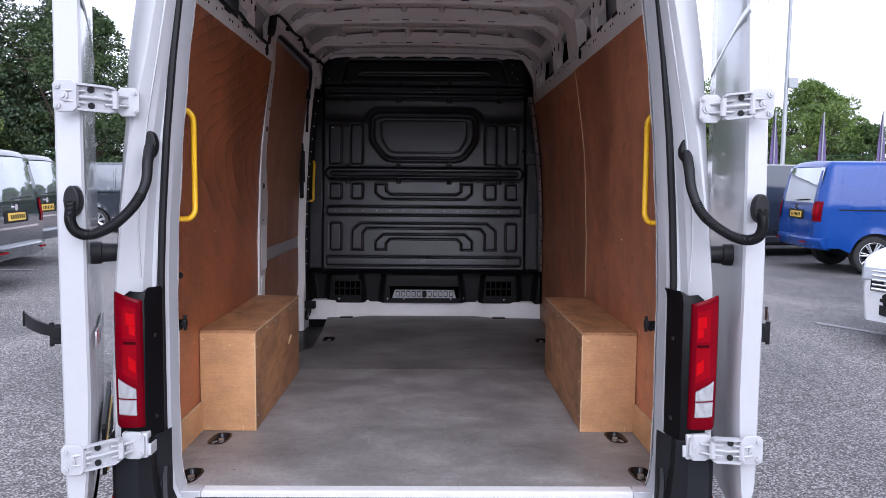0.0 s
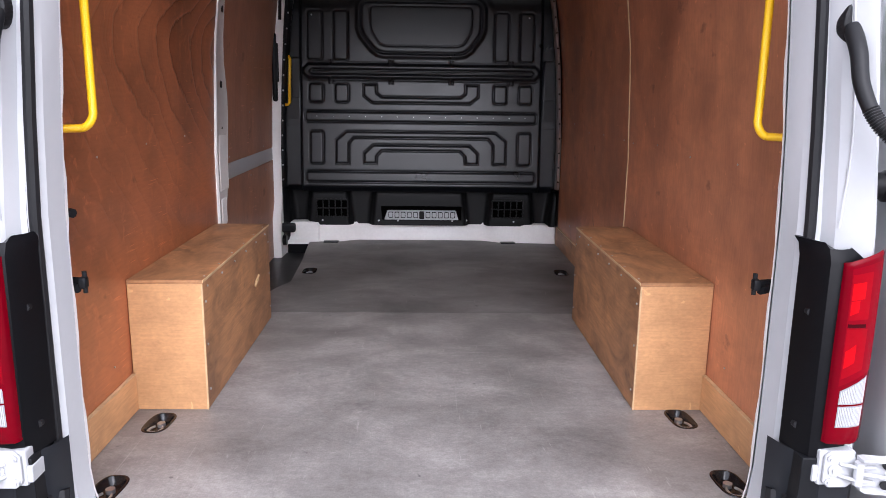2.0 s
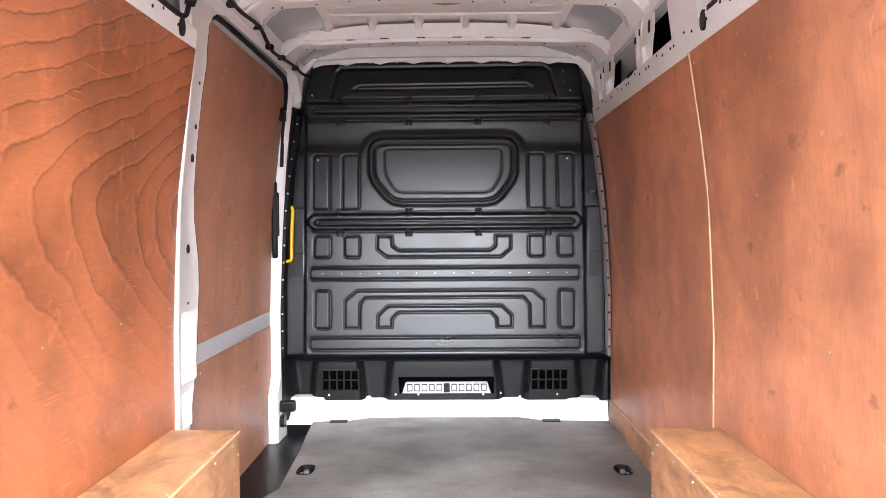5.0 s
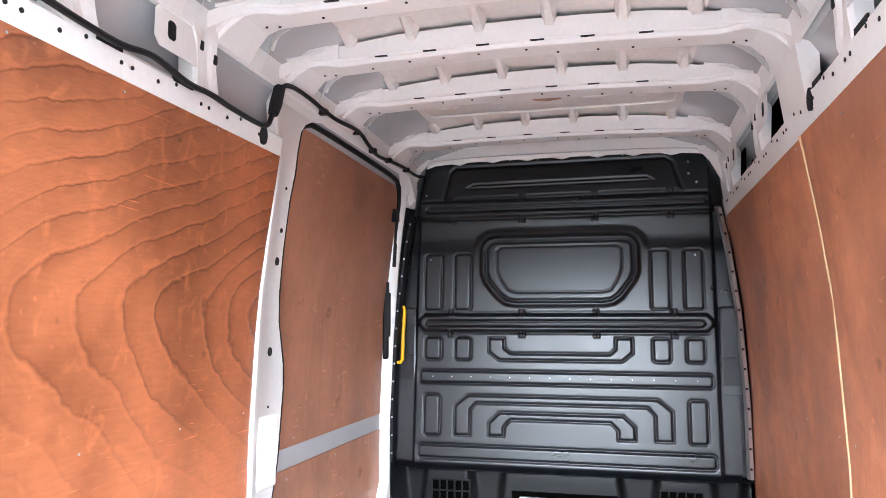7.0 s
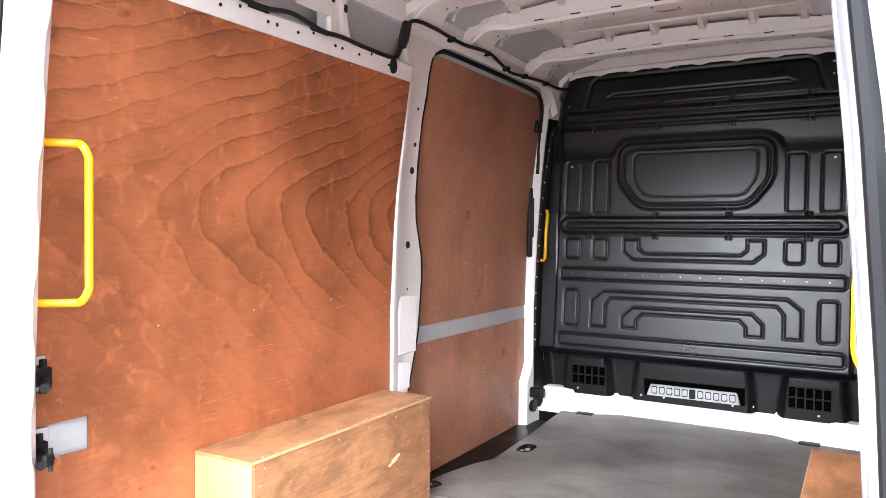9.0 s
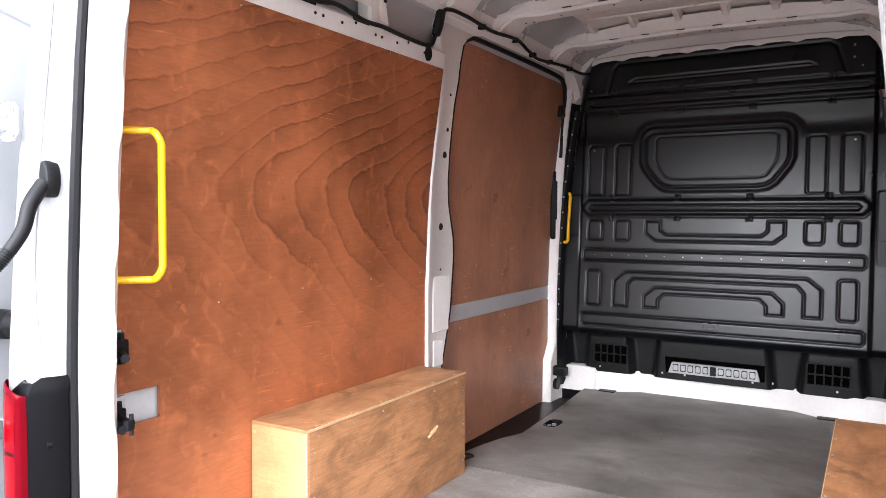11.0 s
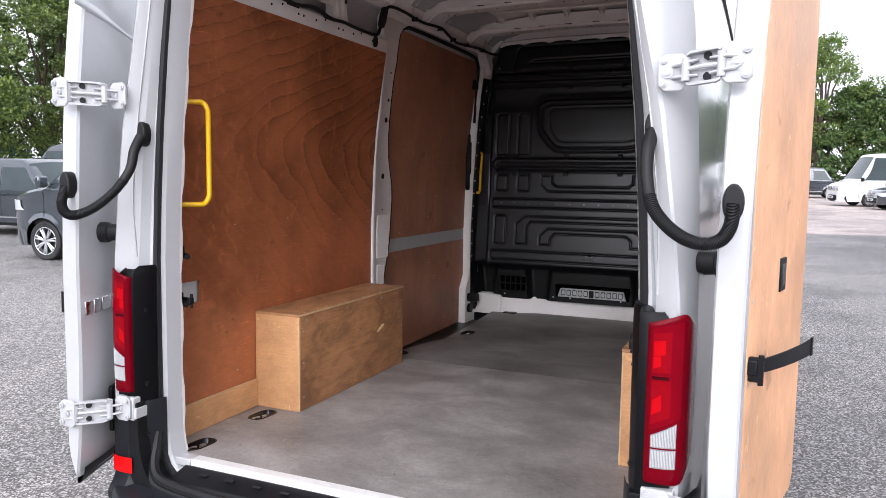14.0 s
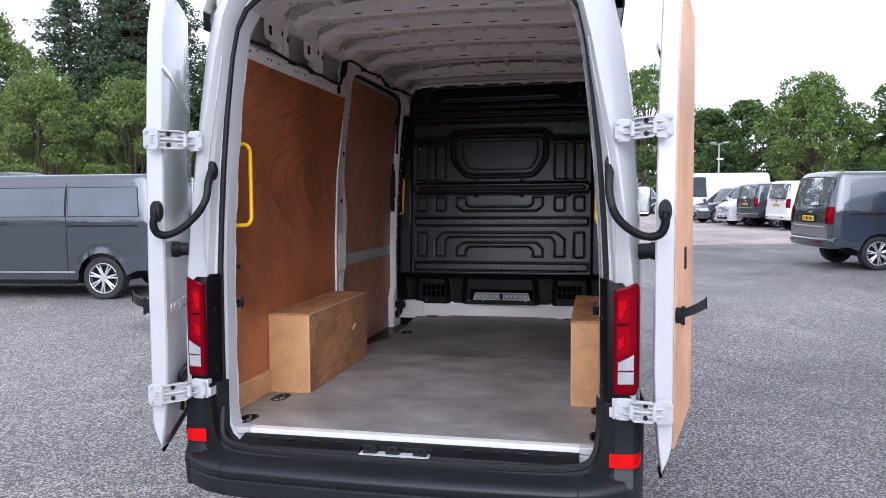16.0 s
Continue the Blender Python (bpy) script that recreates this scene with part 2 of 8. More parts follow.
def leaf_mat(name, col, var):
    m, n, l, b = nodes_of(name)
    geo = n.new("ShaderNodeNewGeometry")
    f = math2(n, l, "ADD", math2(n, l, "MULTIPLY", geo.outputs["Random Per Island"], 0.6), math2(n, l, "MULTIPLY", noise_at(n, l, 0.5, 3), 0.4))
    c = ramp(n, l, f, ((0.2, tint(col, 1 - var)), (0.55, col), (0.85, (min(1, col[0] * (1 + var) * 1.25), min(1, col[1] * (1 + var)), col[2]))))
    l.new(c, b.inputs["Base Color"])
    b.inputs["Roughness"].default_value = 0.55
    b.inputs["Transmission Weight"].default_value = 0.0
    b.inputs["Subsurface Weight"].default_value = 0.0
    return m


def lens(name, col, rough=0.12, coat=1.0):
    m = surface(name, col, rough, 0, 0.12, 9, 60, 0.0, 0.001, coat * 0.12, spec=0.09)
    return m


def glass(name, col, rough=0.03):
    m, n, l, b = nodes_of(name)
    l.new(ramp(n, l, noise_at(n, l, 1.2, 2), ((0.3, tint(col, 0.8)), (0.7, tint(col, 1.2)))), b.inputs["Base Color"])
    b.inputs["Roughness"].default_value, b.inputs["Specular IOR Level"].default_value = rough, 0.9
    b.inputs["Coat Weight"].default_value = 0.6
    return m


WHITE = surface("white_car_paint", (0.535, 0.542, 0.555), 0.22, 0, 0.03, 1.5, 40, 0.02, 0.0005, 0.6)
PRIMER = surface("white_body_primer", (0.89, 0.872, 0.85), 0.42, 0, 0.07, 2.2, 60, 0.05, 0.0006, 0.1)
# primer dimmed and warmed for the shade between the roof bows
ROOF_SKIN = surface("shaded_roof_primer", (0.80, 0.768, 0.73), 0.5, 0, 0.14, 3.5, 60, 0.06, 0.0006)
SKIN_GREY = surface("inner_skin_grey", (0.50, 0.515, 0.52), 0.45, 0, 0.1, 3, 50, 0.05, 0.0006)
STEEL_WHITE = surface("painted_hinge", (0.49, 0.496, 0.51), 0.42, 0, 0.06, 8, 120, 0.08, 0.0005, 0.1)
# near-black for the shade inside slots, the grille notch and roof hollows
VOID = surface("shade_black", (0.002, 0.002, 0.002), 0.9, 0, 0.1, 6, 90, 0, spec=0.0)
# gloss cut to darken it for the shade under the bulkhead's overhang
MOULD = surface("black_lower_moulding", (0.009, 0.0092, 0.010), 0.42, 0, 0.25, 6, 420, 0.1, 0.0004, spec=0.2)
BUMPER = surface("grained_bumper_plastic", (0.0125, 0.014, 0.0175), 0.40, 0, 0.25, 5, 420, 0.2, 0.0006, spec=0.36)
# darker copy of the black plastic, for surfaces shaded in the lamp gap
SURROUND = surface("shaded_black_plastic", (0.004, 0.004, 0.005), 0.35, 0, 0.2, 6, 300, 0.05, 0.0004, spec=0.14)
PLASTIC = surface("black_moulded_plastic", (0.0065, 0.007, 0.0085), 0.48, 0, 0.25, 6, 420, 0.2, 0.0006, spec=0.24)
BULK = surface("satin_black_panel", (0.006, 0.007, 0.0095), 0.31, 0, 0.12, 4, 300, 0.0, 0.0004, spec=0.52)
CUP = surface("glossy_black_cup", (0.008, 0.008, 0.009), 0.22, 0, 0.2, 8, 150, 0.05, 0.0004, spec=0.5)
RUBBER = surface("black_rubber", (0.011, 0.011, 0.0125), 0.5, 0, 0.2, 8, 150, 0.1, 0.0006, spec=0.32)
DARK = surface("dark_void", (0.008, 0.008, 0.009), 0.8, 0, 0.2, 6, 90, 0)
STICKER = surface("tan_paper", (0.42, 0.27, 0.18), 0.8, 0, 0.3, 20, 120, 0.2)
STEEL_DARK = surface("dark_steel", (0.10, 0.10, 0.105), 0.4, 0.8, 0.2, 9, 90, 0.05)
YELLOW = surface("yellow_powder_coat", (0.92, 0.53, 0.005), 0.35, 0, 0.06, 8, 160, 0.08, 0.0005, 0.2)
ZINC = surface("galvanised_steel", (0.55, 0.56, 0.57), 0.38, 0.85, 0.12, 7, 90, 0.05, 0.0004)
CHROME = surface("bright_metal", (0.78, 0.78, 0.80), 0.15, 1.0, 0.05, 10, 90, 0)
PLY_LEFT = plywood("brown_film_ply_swirl", (0.376, 0.125, 0.052), (0.085, 0.022, 0.009), 5.6, (1.0, 0.75, 1.0), 0.34, True, 0.68, 0.9)
PLY_DARK = plywood("brown_film_ply", (0.59, 0.236, 0.118), (0.22, 0.075, 0.045), 3.0, (1.0, 1.1, 0.5), 0.44, False, 0.35, 0.22, 0.22)
PLY_SLIDE = plywood("brown_film_ply_upright", (0.48, 0.225, 0.135), (0.32, 0.135, 0.08), 3.0, (1.0, 2.4, 0.35), 0.44)
PLY_TAN = plywood("birch_ply", (0.55, 0.275, 0.125), (0.17, 0.078, 0.036), 4.5, (1.0, 0.55, 1.9), 0.5, False, 0.40, 0.3, 0.62)
PLY_PALE = plywood("pale_ply", (0.68, 0.375, 0.175), (0.38, 0.19, 0.085), 2.6, (0.7, 1.0, 1.2), 0.5, False, 0.25, 0.1, 0.2)
PLY_DOOR = plywood("pale_orange_ply", (0.80, 0.44, 0.245), (0.64, 0.31, 0.155), 2.0, (1.6, 2.2, 0.3), 0.5, False, 0.35, 0.0)
PLY_EDGE = surface("ply_cut_edge", (0.62, 0.43, 0.24), 0.6, 0, 0.25, 20, 200, 0.1)
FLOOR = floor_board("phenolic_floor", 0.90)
# front sheet darkened for the light that falls off towards the bulkhead
FLOOR_FRONT = floor_board("phenolic_floor_front_shaded", 0.62)
ALU = surface("white_sill_trim", (0.78, 0.77, 0.75), 0.35, 0.1, 0.08, 9, 80, 0.05)
RED = lens("red_lens", (0.135, 0.0, 0.005), 0.14, 0.25)
RED_BRIGHT = lens("bright_red_lens", (0.46, 0.002, 0.005), 0.14, 0.2)
RED_MID = lens("mid_red_lens", (0.24, 0.001, 0.006), 0.13, 0.25)
RED_REFLECT = lens("red_reflector", (0.60, 0.006, 0.006), 0.2, 0.2)
RED_DEEP = lens("deep_red_lens", (0.175, 0.0, 0.006), 0.12, 0.3)
RED_DARK = lens("dark_red_line", (0.04, 0.001, 0.003), 0.2, 0.3)
CLEAR = lens("clear_lens", (0.30, 0.285, 0.295), 0.14, 0.5)
PLATE_Y = surface("yellow_number_plate", (0.92, 0.60, 0.10), 0.35, 0, 0.05, 9, 60, 0)
PLATE_W = surface("white_number_plate", (0.82, 0.82, 0.82), 0.35, 0, 0.05, 9, 60, 0)
INK = surface("plate_black", (0.02, 0.02, 0.02), 0.5, 0, 0.1, 9, 60, 0)
TARMAC = asphalt("asphalt", (0.134, 0.129, 0.126), (0.45, 0.435, 0.423), 100, 0.13)
PAVING = asphalt("pale_pink_concrete", (0.42, 0.36, 0.335), (0.55, 0.48, 0.45), 40, 0.15)
LINE = surface("worn_line_paint", (0.30, 0.30, 0.30), 0.7, 0, 0.4, 3, 40, 0.2)
# ---- building helpers ----
ORIGIN = {}


def thing(name, at=(0, 0, 0), label="", category="", group="", kind="", in_van=False):
    """An empty at the base of a thing; in_van: it stands in the van's own frame."""
    ob = new(name)
    ob.empty_display_size = 0.1
    ob.matrix_world = (RAKE if in_van else Matrix()) @ Matrix.Translation(at)
    ORIGIN[ob.name] = Vector(at)
    return tagged(ob, label, category, group, kind)


def part(name, bm, material, parent, label="", smooth=35):
    """One mesh under a thing or a part; the mesh is given in the frame in which its thing was placed."""
    top = parent
    while top.parent:
        top = top.parent
    bm.verts.ensure_lookup_table()
    bmesh.ops.translate(bm, verts=bm.verts[:], vec=-ORIGIN[top.name])
    bmesh.ops.recalc_face_normals(bm, faces=bm.faces[:])
    me = bpy.data.meshes.new(name)
    if smooth:
        plain = bm.faces.layers.int.get("plain")
        for f in bm.faces:
            f.smooth = not (plain and f[plain])
        for e in bm.edges:
            if len(e.link_faces) == 2 and e.calc_face_angle(0) > radians(smooth):
                e.smooth = False
    bm.to_mesh(me)
    bm.free()
    me.materials.append(material)
    ob = new(name, me)
    ob.parent = parent
    if label:
        ob["label"] = label
    return ob


def box(bm, x0, x1, y0, y1, z0, z1, bevel=0.0, segs=2, m=None):
    plain = bm.faces.layers.int.get("plain") or bm.faces.layers.int.new("plain")
    r = bmesh.ops.create_cube(bm, size=1.0)
    vs = r["verts"]
    bmesh.ops.transform(bm, verts=vs, matrix=Matrix.Translation(((x0 + x1) / 2, (y0 + y1) / 2, (z0 + z1) / 2)) @ Matrix.Diagonal((abs(x1 - x0), abs(y1 - y0), abs(z1 - z0), 1)))
    if bevel:
        es = list({e for v in vs for e in v.link_edges})
        out = bmesh.ops.bevel(bm, geom=es, offset=bevel, segments=segs, affect="EDGES", profile=0.5)
        vs = list({v for f in out["faces"] for v in f.verts} | {v for v in vs if v.is_valid})
        for f in {f for v in vs for f in v.link_faces} - set(out["faces"]):
            f[plain] = 1
    if m:
        bmesh.ops.transform(bm, verts=[v for v in vs if v.is_valid], matrix=m)
    return vs


def disc(bm, c, r, depth, axis="Y", n=20, bevel=0.0, r2=None, m=None):
    out = bmesh.ops.create_cone(bm, cap_ends=True, segments=n, radius1=r, radius2=r if r2 is None else r2, depth=depth)
    vs = out["verts"]
    turn = {"X": Matrix.Rotation(radians(90), 4, "Y"), "Y": Matrix.Rotation(radians(90), 4, "X"), "Z": Matrix()}[axis]
    bmesh.ops.transform(bm, verts=vs, matrix=(m or Matrix()) @ Matrix.Translation(c) @ turn)
    return vs


def tube(bm, pts, r, n=10, closed=False, cap=True, flat=1.0):
    """A round bar swept along points; r may be one radius or one for each point."""
    pts = [Vector(p) for p in pts]
    k = len(pts)
    rr = r if isinstance(r, (list, tuple)) else [r] * k
    rings, up = [], None
    for i, p in enumerate(pts):
        a = pts[(i - 1) % k] if closed or i else p
        b = pts[(i + 1) % k] if closed or i < k - 1 else p
        d = (b - a).normalized()
        if up is None:
            up = Vector((0, 0, 1)) if abs(d.z) < 0.9 else Vector((0, 1, 0))
        side = d.cross(up).normalized()
        up = side.cross(d).normalized()
        rings.append([bm.verts.new(p + rr[i] * (math.cos(t) * side + flat * math.sin(t) * up)) for t in (2 * math.pi * j / n for j in range(n))])
    for i in range(k if closed else k - 1):
        a, b = rings[i], rings[(i + 1) % k]
        for j in range(n):
            bm.faces.new((a[j], a[(j + 1) % n], b[(j + 1) % n], b[j]))
    if cap and not closed:
        bm.faces.new(rings[0])
        bm.faces.new(rings[-1][::-1])


def spline(pts, n=8):
    """Catmull-Rom points through pts."""
    p = [Vector(q) for q in pts]
    p = [p[0] * 2 - p[1]] + p + [p[-1] * 2 - p[-2]]
    out = []
    for i in range(1, len(p) - 2):
        for k in range(n):
            t = k / n
            out.append(0.5 * (2 * p[i] + (p[i + 1] - p[i - 1]) * t + (2 * p[i - 1] - 5 * p[i] + 4 * p[i + 1] - p[i + 2]) * t * t + (3 * p[i] - p[i - 1] - 3 * p[i + 1] + p[i + 2]) * t ** 3))
    return out + [p[-2]]


def loft(bm, rings, closed=True, cap=False):
    rows = [[bm.verts.new(p) for p in ring] for ring in rings]
    k = len(rows[0])
    for a, b in zip(rows, rows[1:]):
        for j in range(k if closed else k - 1):
            bm.faces.new((a[j], a[(j + 1) % k], b[(j + 1) % k], b[j]))
    if cap:
        bm.faces.new(rows[0])
        bm.faces.new(rows[-1][::-1])
    return rows


def prism(bm, pts, a, b, axis="Y", bevel=0.0):
    """A flat outline pushed from a to b along an axis. pts: the two other coordinates, in x, y, z order."""
    def at(p, v):
        return {"X": (v, p[0], p[1]), "Y": (p[0], v, p[1]), "Z": (p[0], p[1], v)}[axis]
    plain = bm.faces.layers.int.get("plain") or bm.faces.layers.int.new("plain")
    lo, hi = [bm.verts.new(at(p, a)) for p in pts], [bm.verts.new(at(p, b)) for p in pts]
    k = len(pts)
    fs = [bm.faces.new(lo), bm.faces.new(hi[::-1])]
    for j in range(k):
        fs.append(bm.faces.new((lo[j], hi[j], hi[(j + 1) % k], lo[(j + 1) % k])))
    if bevel:
        es = list({e for f in fs for e in f.edges})
        out = bmesh.ops.bevel(bm, geom=es, offset=bevel, segments=2, affect="EDGES", profile=0.5)
        for f in {f for g in out["faces"] for v in g.verts for f in v.link_faces} - set(out["faces"]):
            f[plain] = 1
    return lo + hi


def sheet(bm, grid, thick=None):
    """A skin through a grid of points; thick: a vector that gives it a second face and closed edges."""
    rows = [[bm.verts.new(p) for p in row] for row in grid]
    def skin(r, flip):
        for a, b in zip(r, r[1:]):
            for j in range(len(a) - 1):
                q = (a[j], a[j + 1], b[j + 1], b[j])
                bm.faces.new(q[::-1] if flip else q)
    skin(rows, False)
    if thick is not None:
        t = Vector(thick)
        back = [[bm.verts.new(v.co + t) for v in row] for row in rows]
        skin(back, True)
        for a, b in ((rows[0], back[0]), (rows[-1], back[-1]), ([r[0] for r in rows], [r[0] for r in back]), ([r[-1] for r in rows], [r[-1] for r in back])):
            for j in range(len(a) - 1):
                bm.faces.new((a[j], a[j + 1], b[j + 1], b[j]))


def chamfered(x0, x1, z0, z1, c, corners="abcd"):
    """A rectangle with cut corners: a low left, b low right, c high right, d high left."""
    out = []
    for key, (x, z), (dx0, dz0), (dx1, dz1) in (("a", (x0, z0), (0, c), (c, 0)), ("b", (x1, z0), (-c, 0), (0, c)), ("c", (x1, z1), (0, -c), (-c, 0)), ("d", (x0, z1), (c, 0), (0, -c))):
        out += [(x + dx0, z + dz0), (x + dx1, z + dz1)] if key in corners else [(x, z)]
    return out


def interp(table, v):
    for (a, p), (b, q) in zip(table, table[1:]):
        if v <= b:
            f = max(0.0, (v - a) / (b - a))
            return p + (q - p) * f
    return table[-1][1]
# ---- the panel van: body ----
# half widths by height: rear aperture, rear corner, body side, cargo walls
APERTURE = [(0.50, 0.70), (0.515, 0.74), (0.55, 0.775), (0.60, 0.795), (0.68, 0.803), (0.80, 0.805), (1.0, 0.805), (1.3, 0.803), (1.5, 0.793), (1.75, 0.775), (2.0, 0.75), (2.2, 0.725), (2.32, 0.70), (2.40, 0.655), (2.45, 0.59), (2.47, 0.50)]
CORNER = [(0.40, 0.93), (0.5, 0.94), (0.8, 0.945), (1.0, 0.945), (1.3, 0.928), (1.5, 0.905), (1.75, 0.87), (2.0, 0.815), (2.2, 0.775), (2.4, 0.725), (2.52, 0.66), (2.6, 0.55), (2.64, 0.42)]
SIDE = [(0.30, 0.95), (0.45, 0.985), (0.8, 1.0), (1.1, 1.0), (1.4, 0.995), (1.7, 0.98), (2.0, 0.955), (2.25, 0.915), (2.4, 0.88), (2.52, 0.81), (2.62, 0.70), (2.68, 0.50), (2.71, 0.25), (2.72, 0.0)]
WALL = [(0.5, 0.912), (1.3, 0.912), (1.75, 0.893), (2.0, 0.862), (2.24, 0.825), (2.36, 0.815)]

van = thing("panel_van", (0, 0, 0), "white high-roof panel van with rear doors swung wide open", "van", in_van=True)


def outline(table, y, low_mid, high_mid, zs, sink=0.0):
    """A closed ring round the rear: right side upwards, then left side downwards."""
    right = [(interp(table, z) + sink, y, z) for z in zs]
    top = [(interp(table, zs[-1]) * f, y, high_mid - (high_mid - zs[-1]) * f * f) for f in (0.66, 0.33, 0.0, -0.33, -0.66)]
    left = [(-x, yy, z) for x, yy, z in right[::-1]]
    low = [(interp(table, zs[0]) * f, y, low_mid) for f in (-0.66, -0.33, 0.0, 0.33, 0.66)]
    return right + top + left + low


AZ = [z for z, _ in APERTURE]
CZ = [0.40, 0.43, 0.47, 0.55, 0.66, 0.80, 1.0, 1.3, 1.5, 1.75, 2.0, 2.2, 2.36, 2.48, 2.56, 2.62]
# the opening sits a centimetre towards the right
ap = [(x + 0.016 * min(1, max(0, x / 0.6)), y, z) for x, y, z in outline(APERTURE, 0.10, 0.495, 2.475, AZ)]
cn = outline(CORNER, 0.0, 0.39, 2.66, CZ)
sd = outline([(z, w * 0.968) for z, w in SIDE], 0.14, 0.30, 2.72, [0.31, 0.34, 0.40, 0.50, 0.63, 0.80, 1.0, 1.3, 1.5, 1.75, 2.0, 2.22, 2.40, 2.53, 2.62, 2.68])


def between(a, b, f, dy=0.0):
    return [(p[0] + (q[0] - p[0]) * f, p[1] + (q[1] - p[1]) * f + dy, p[2] + (q[2] - p[2]) * f) for p, q in zip(a, b)]


bm = bmesh.new()
inner = [(x * 0.992, y + 0.075, z) for x, y, z in ap]
loft(bm, [inner, [(x, y + 0.012, z) for x, y, z in ap], between(ap, cn, 0.12), between(ap, cn, 0.34, 0.016), between(ap, cn, 0.46, -0.004), between(ap, cn, 0.80, -0.004), between(ap, cn, 0.97, 0.002), between(cn, sd, 0.10, -0.004), between(cn, sd, 0.45, -0.02), sd])
part("rear_frame", bm, WHITE, van, "glossy white door frame around the rear opening", 20)

# fine pressed bead down each side of the frame
for s in (-1, 1):
    bm = bmesh.new()
    bead = [p for p in between(ap, cn, 0.63, -0.005) if 1.42 < p[2] < 2.3 and s * p[0] > 0.5]
    low = [p for p in between(ap, cn, 0.50, -0.005) if 1.0 < p[2] < 1.5 and s * p[0] > 0.5]
    tube(bm, spline(sorted(bead, key=lambda p: -p[2]) + sorted(low, key=lambda p: -p[2]), 4), 0.003, 6)
    part("frame_bead", bm, WHITE, van, "", 60)

# outer skin, cab and nose
bm = bmesh.new()
ZS = [0.31, 0.34, 0.40, 0.50, 0.63, 0.80, 1.0, 1.3, 1.5, 1.75, 2.0, 2.22, 2.40, 2.53, 2.62, 2.68]
rings = []
for y, zs, ws in ((0.14, 1, 0.968), (0.32, 1, 0.985), (0.60, 1, 1.0), (1.0, 1, 1.01), (2.2, 1, 1.015), (3.4, 1, 1.01), (4.0, 0.985, 1.0), (4.35, 0.93, 0.99), (4.75, 0.76, 0.98), (5.05, 0.56, 0.97), (5.5, 0.47, 0.93), (5.68, 0.40, 0.84), (5.72, 0.33, 0.78)):
    ring = outline(SIDE, y, 0.30, 2.72, ZS)
    rings.append([(x * ws, yy, 0.30 + (z - 0.30) * zs) for x, yy, z in ring])
loft(bm, rings)
bm.faces.new([bm.verts.new(p) for p in rings[-1]])
part("body_shell", bm, WHITE, van, "white painted outer bodywork")

bm = bmesh.new()
for s in (-1, 1):
    sheet(bm, [[(s * (interp(SIDE, z) * 1.012 + 0.006), y, z) for z in (0.31, 0.42, 0.55, 0.66)] for y in [0.62 + 0.285 * k for k in range(17)]])
part("side_cladding", bm, PLASTIC, van, "black textured plastic lower side trim")

# weather seal round the opening
bm = bmesh.new()
tube(bm, [(x * 1.021, y - 0.010, z) for x, y, z in ap], 0.0125, 8, True)
tube(bm, [(x * 1.038, y - 0.004, z - 0.012 if z < 0.51 else z + (0.01 if z > 2.44 else 0)) for x, y, z in ap], 0.0115, 8, True)
part("door_seal", bm, RUBBER, van, "ribbed black rubber door seal")

# thick lower run of the seal in front of the sill
bm = bmesh.new()
half_run = [(0.815, 0.075, 0.68), (0.812, 0.06, 0.63), (0.80, 0.035, 0.580), (0.768, 0.014, 0.546), (0.70, 0.004, 0.528), (0.55, -0.004, 0.520), (0.30, -0.008, 0.516), (0, -0.010, 0.515)]
run = half_run + [(-x, y, z) for x, y, z in half_run[-2::-1]]
tube(bm, spline(run, 4), 0.017, 8)
tube(bm, spline([(x * 1.012, y - 0.012, z - 0.02) for x, y, z in run], 4), 0.013, 8)
part("sill_seal", bm, RUBBER, van, "black ribbed seal along the sill")

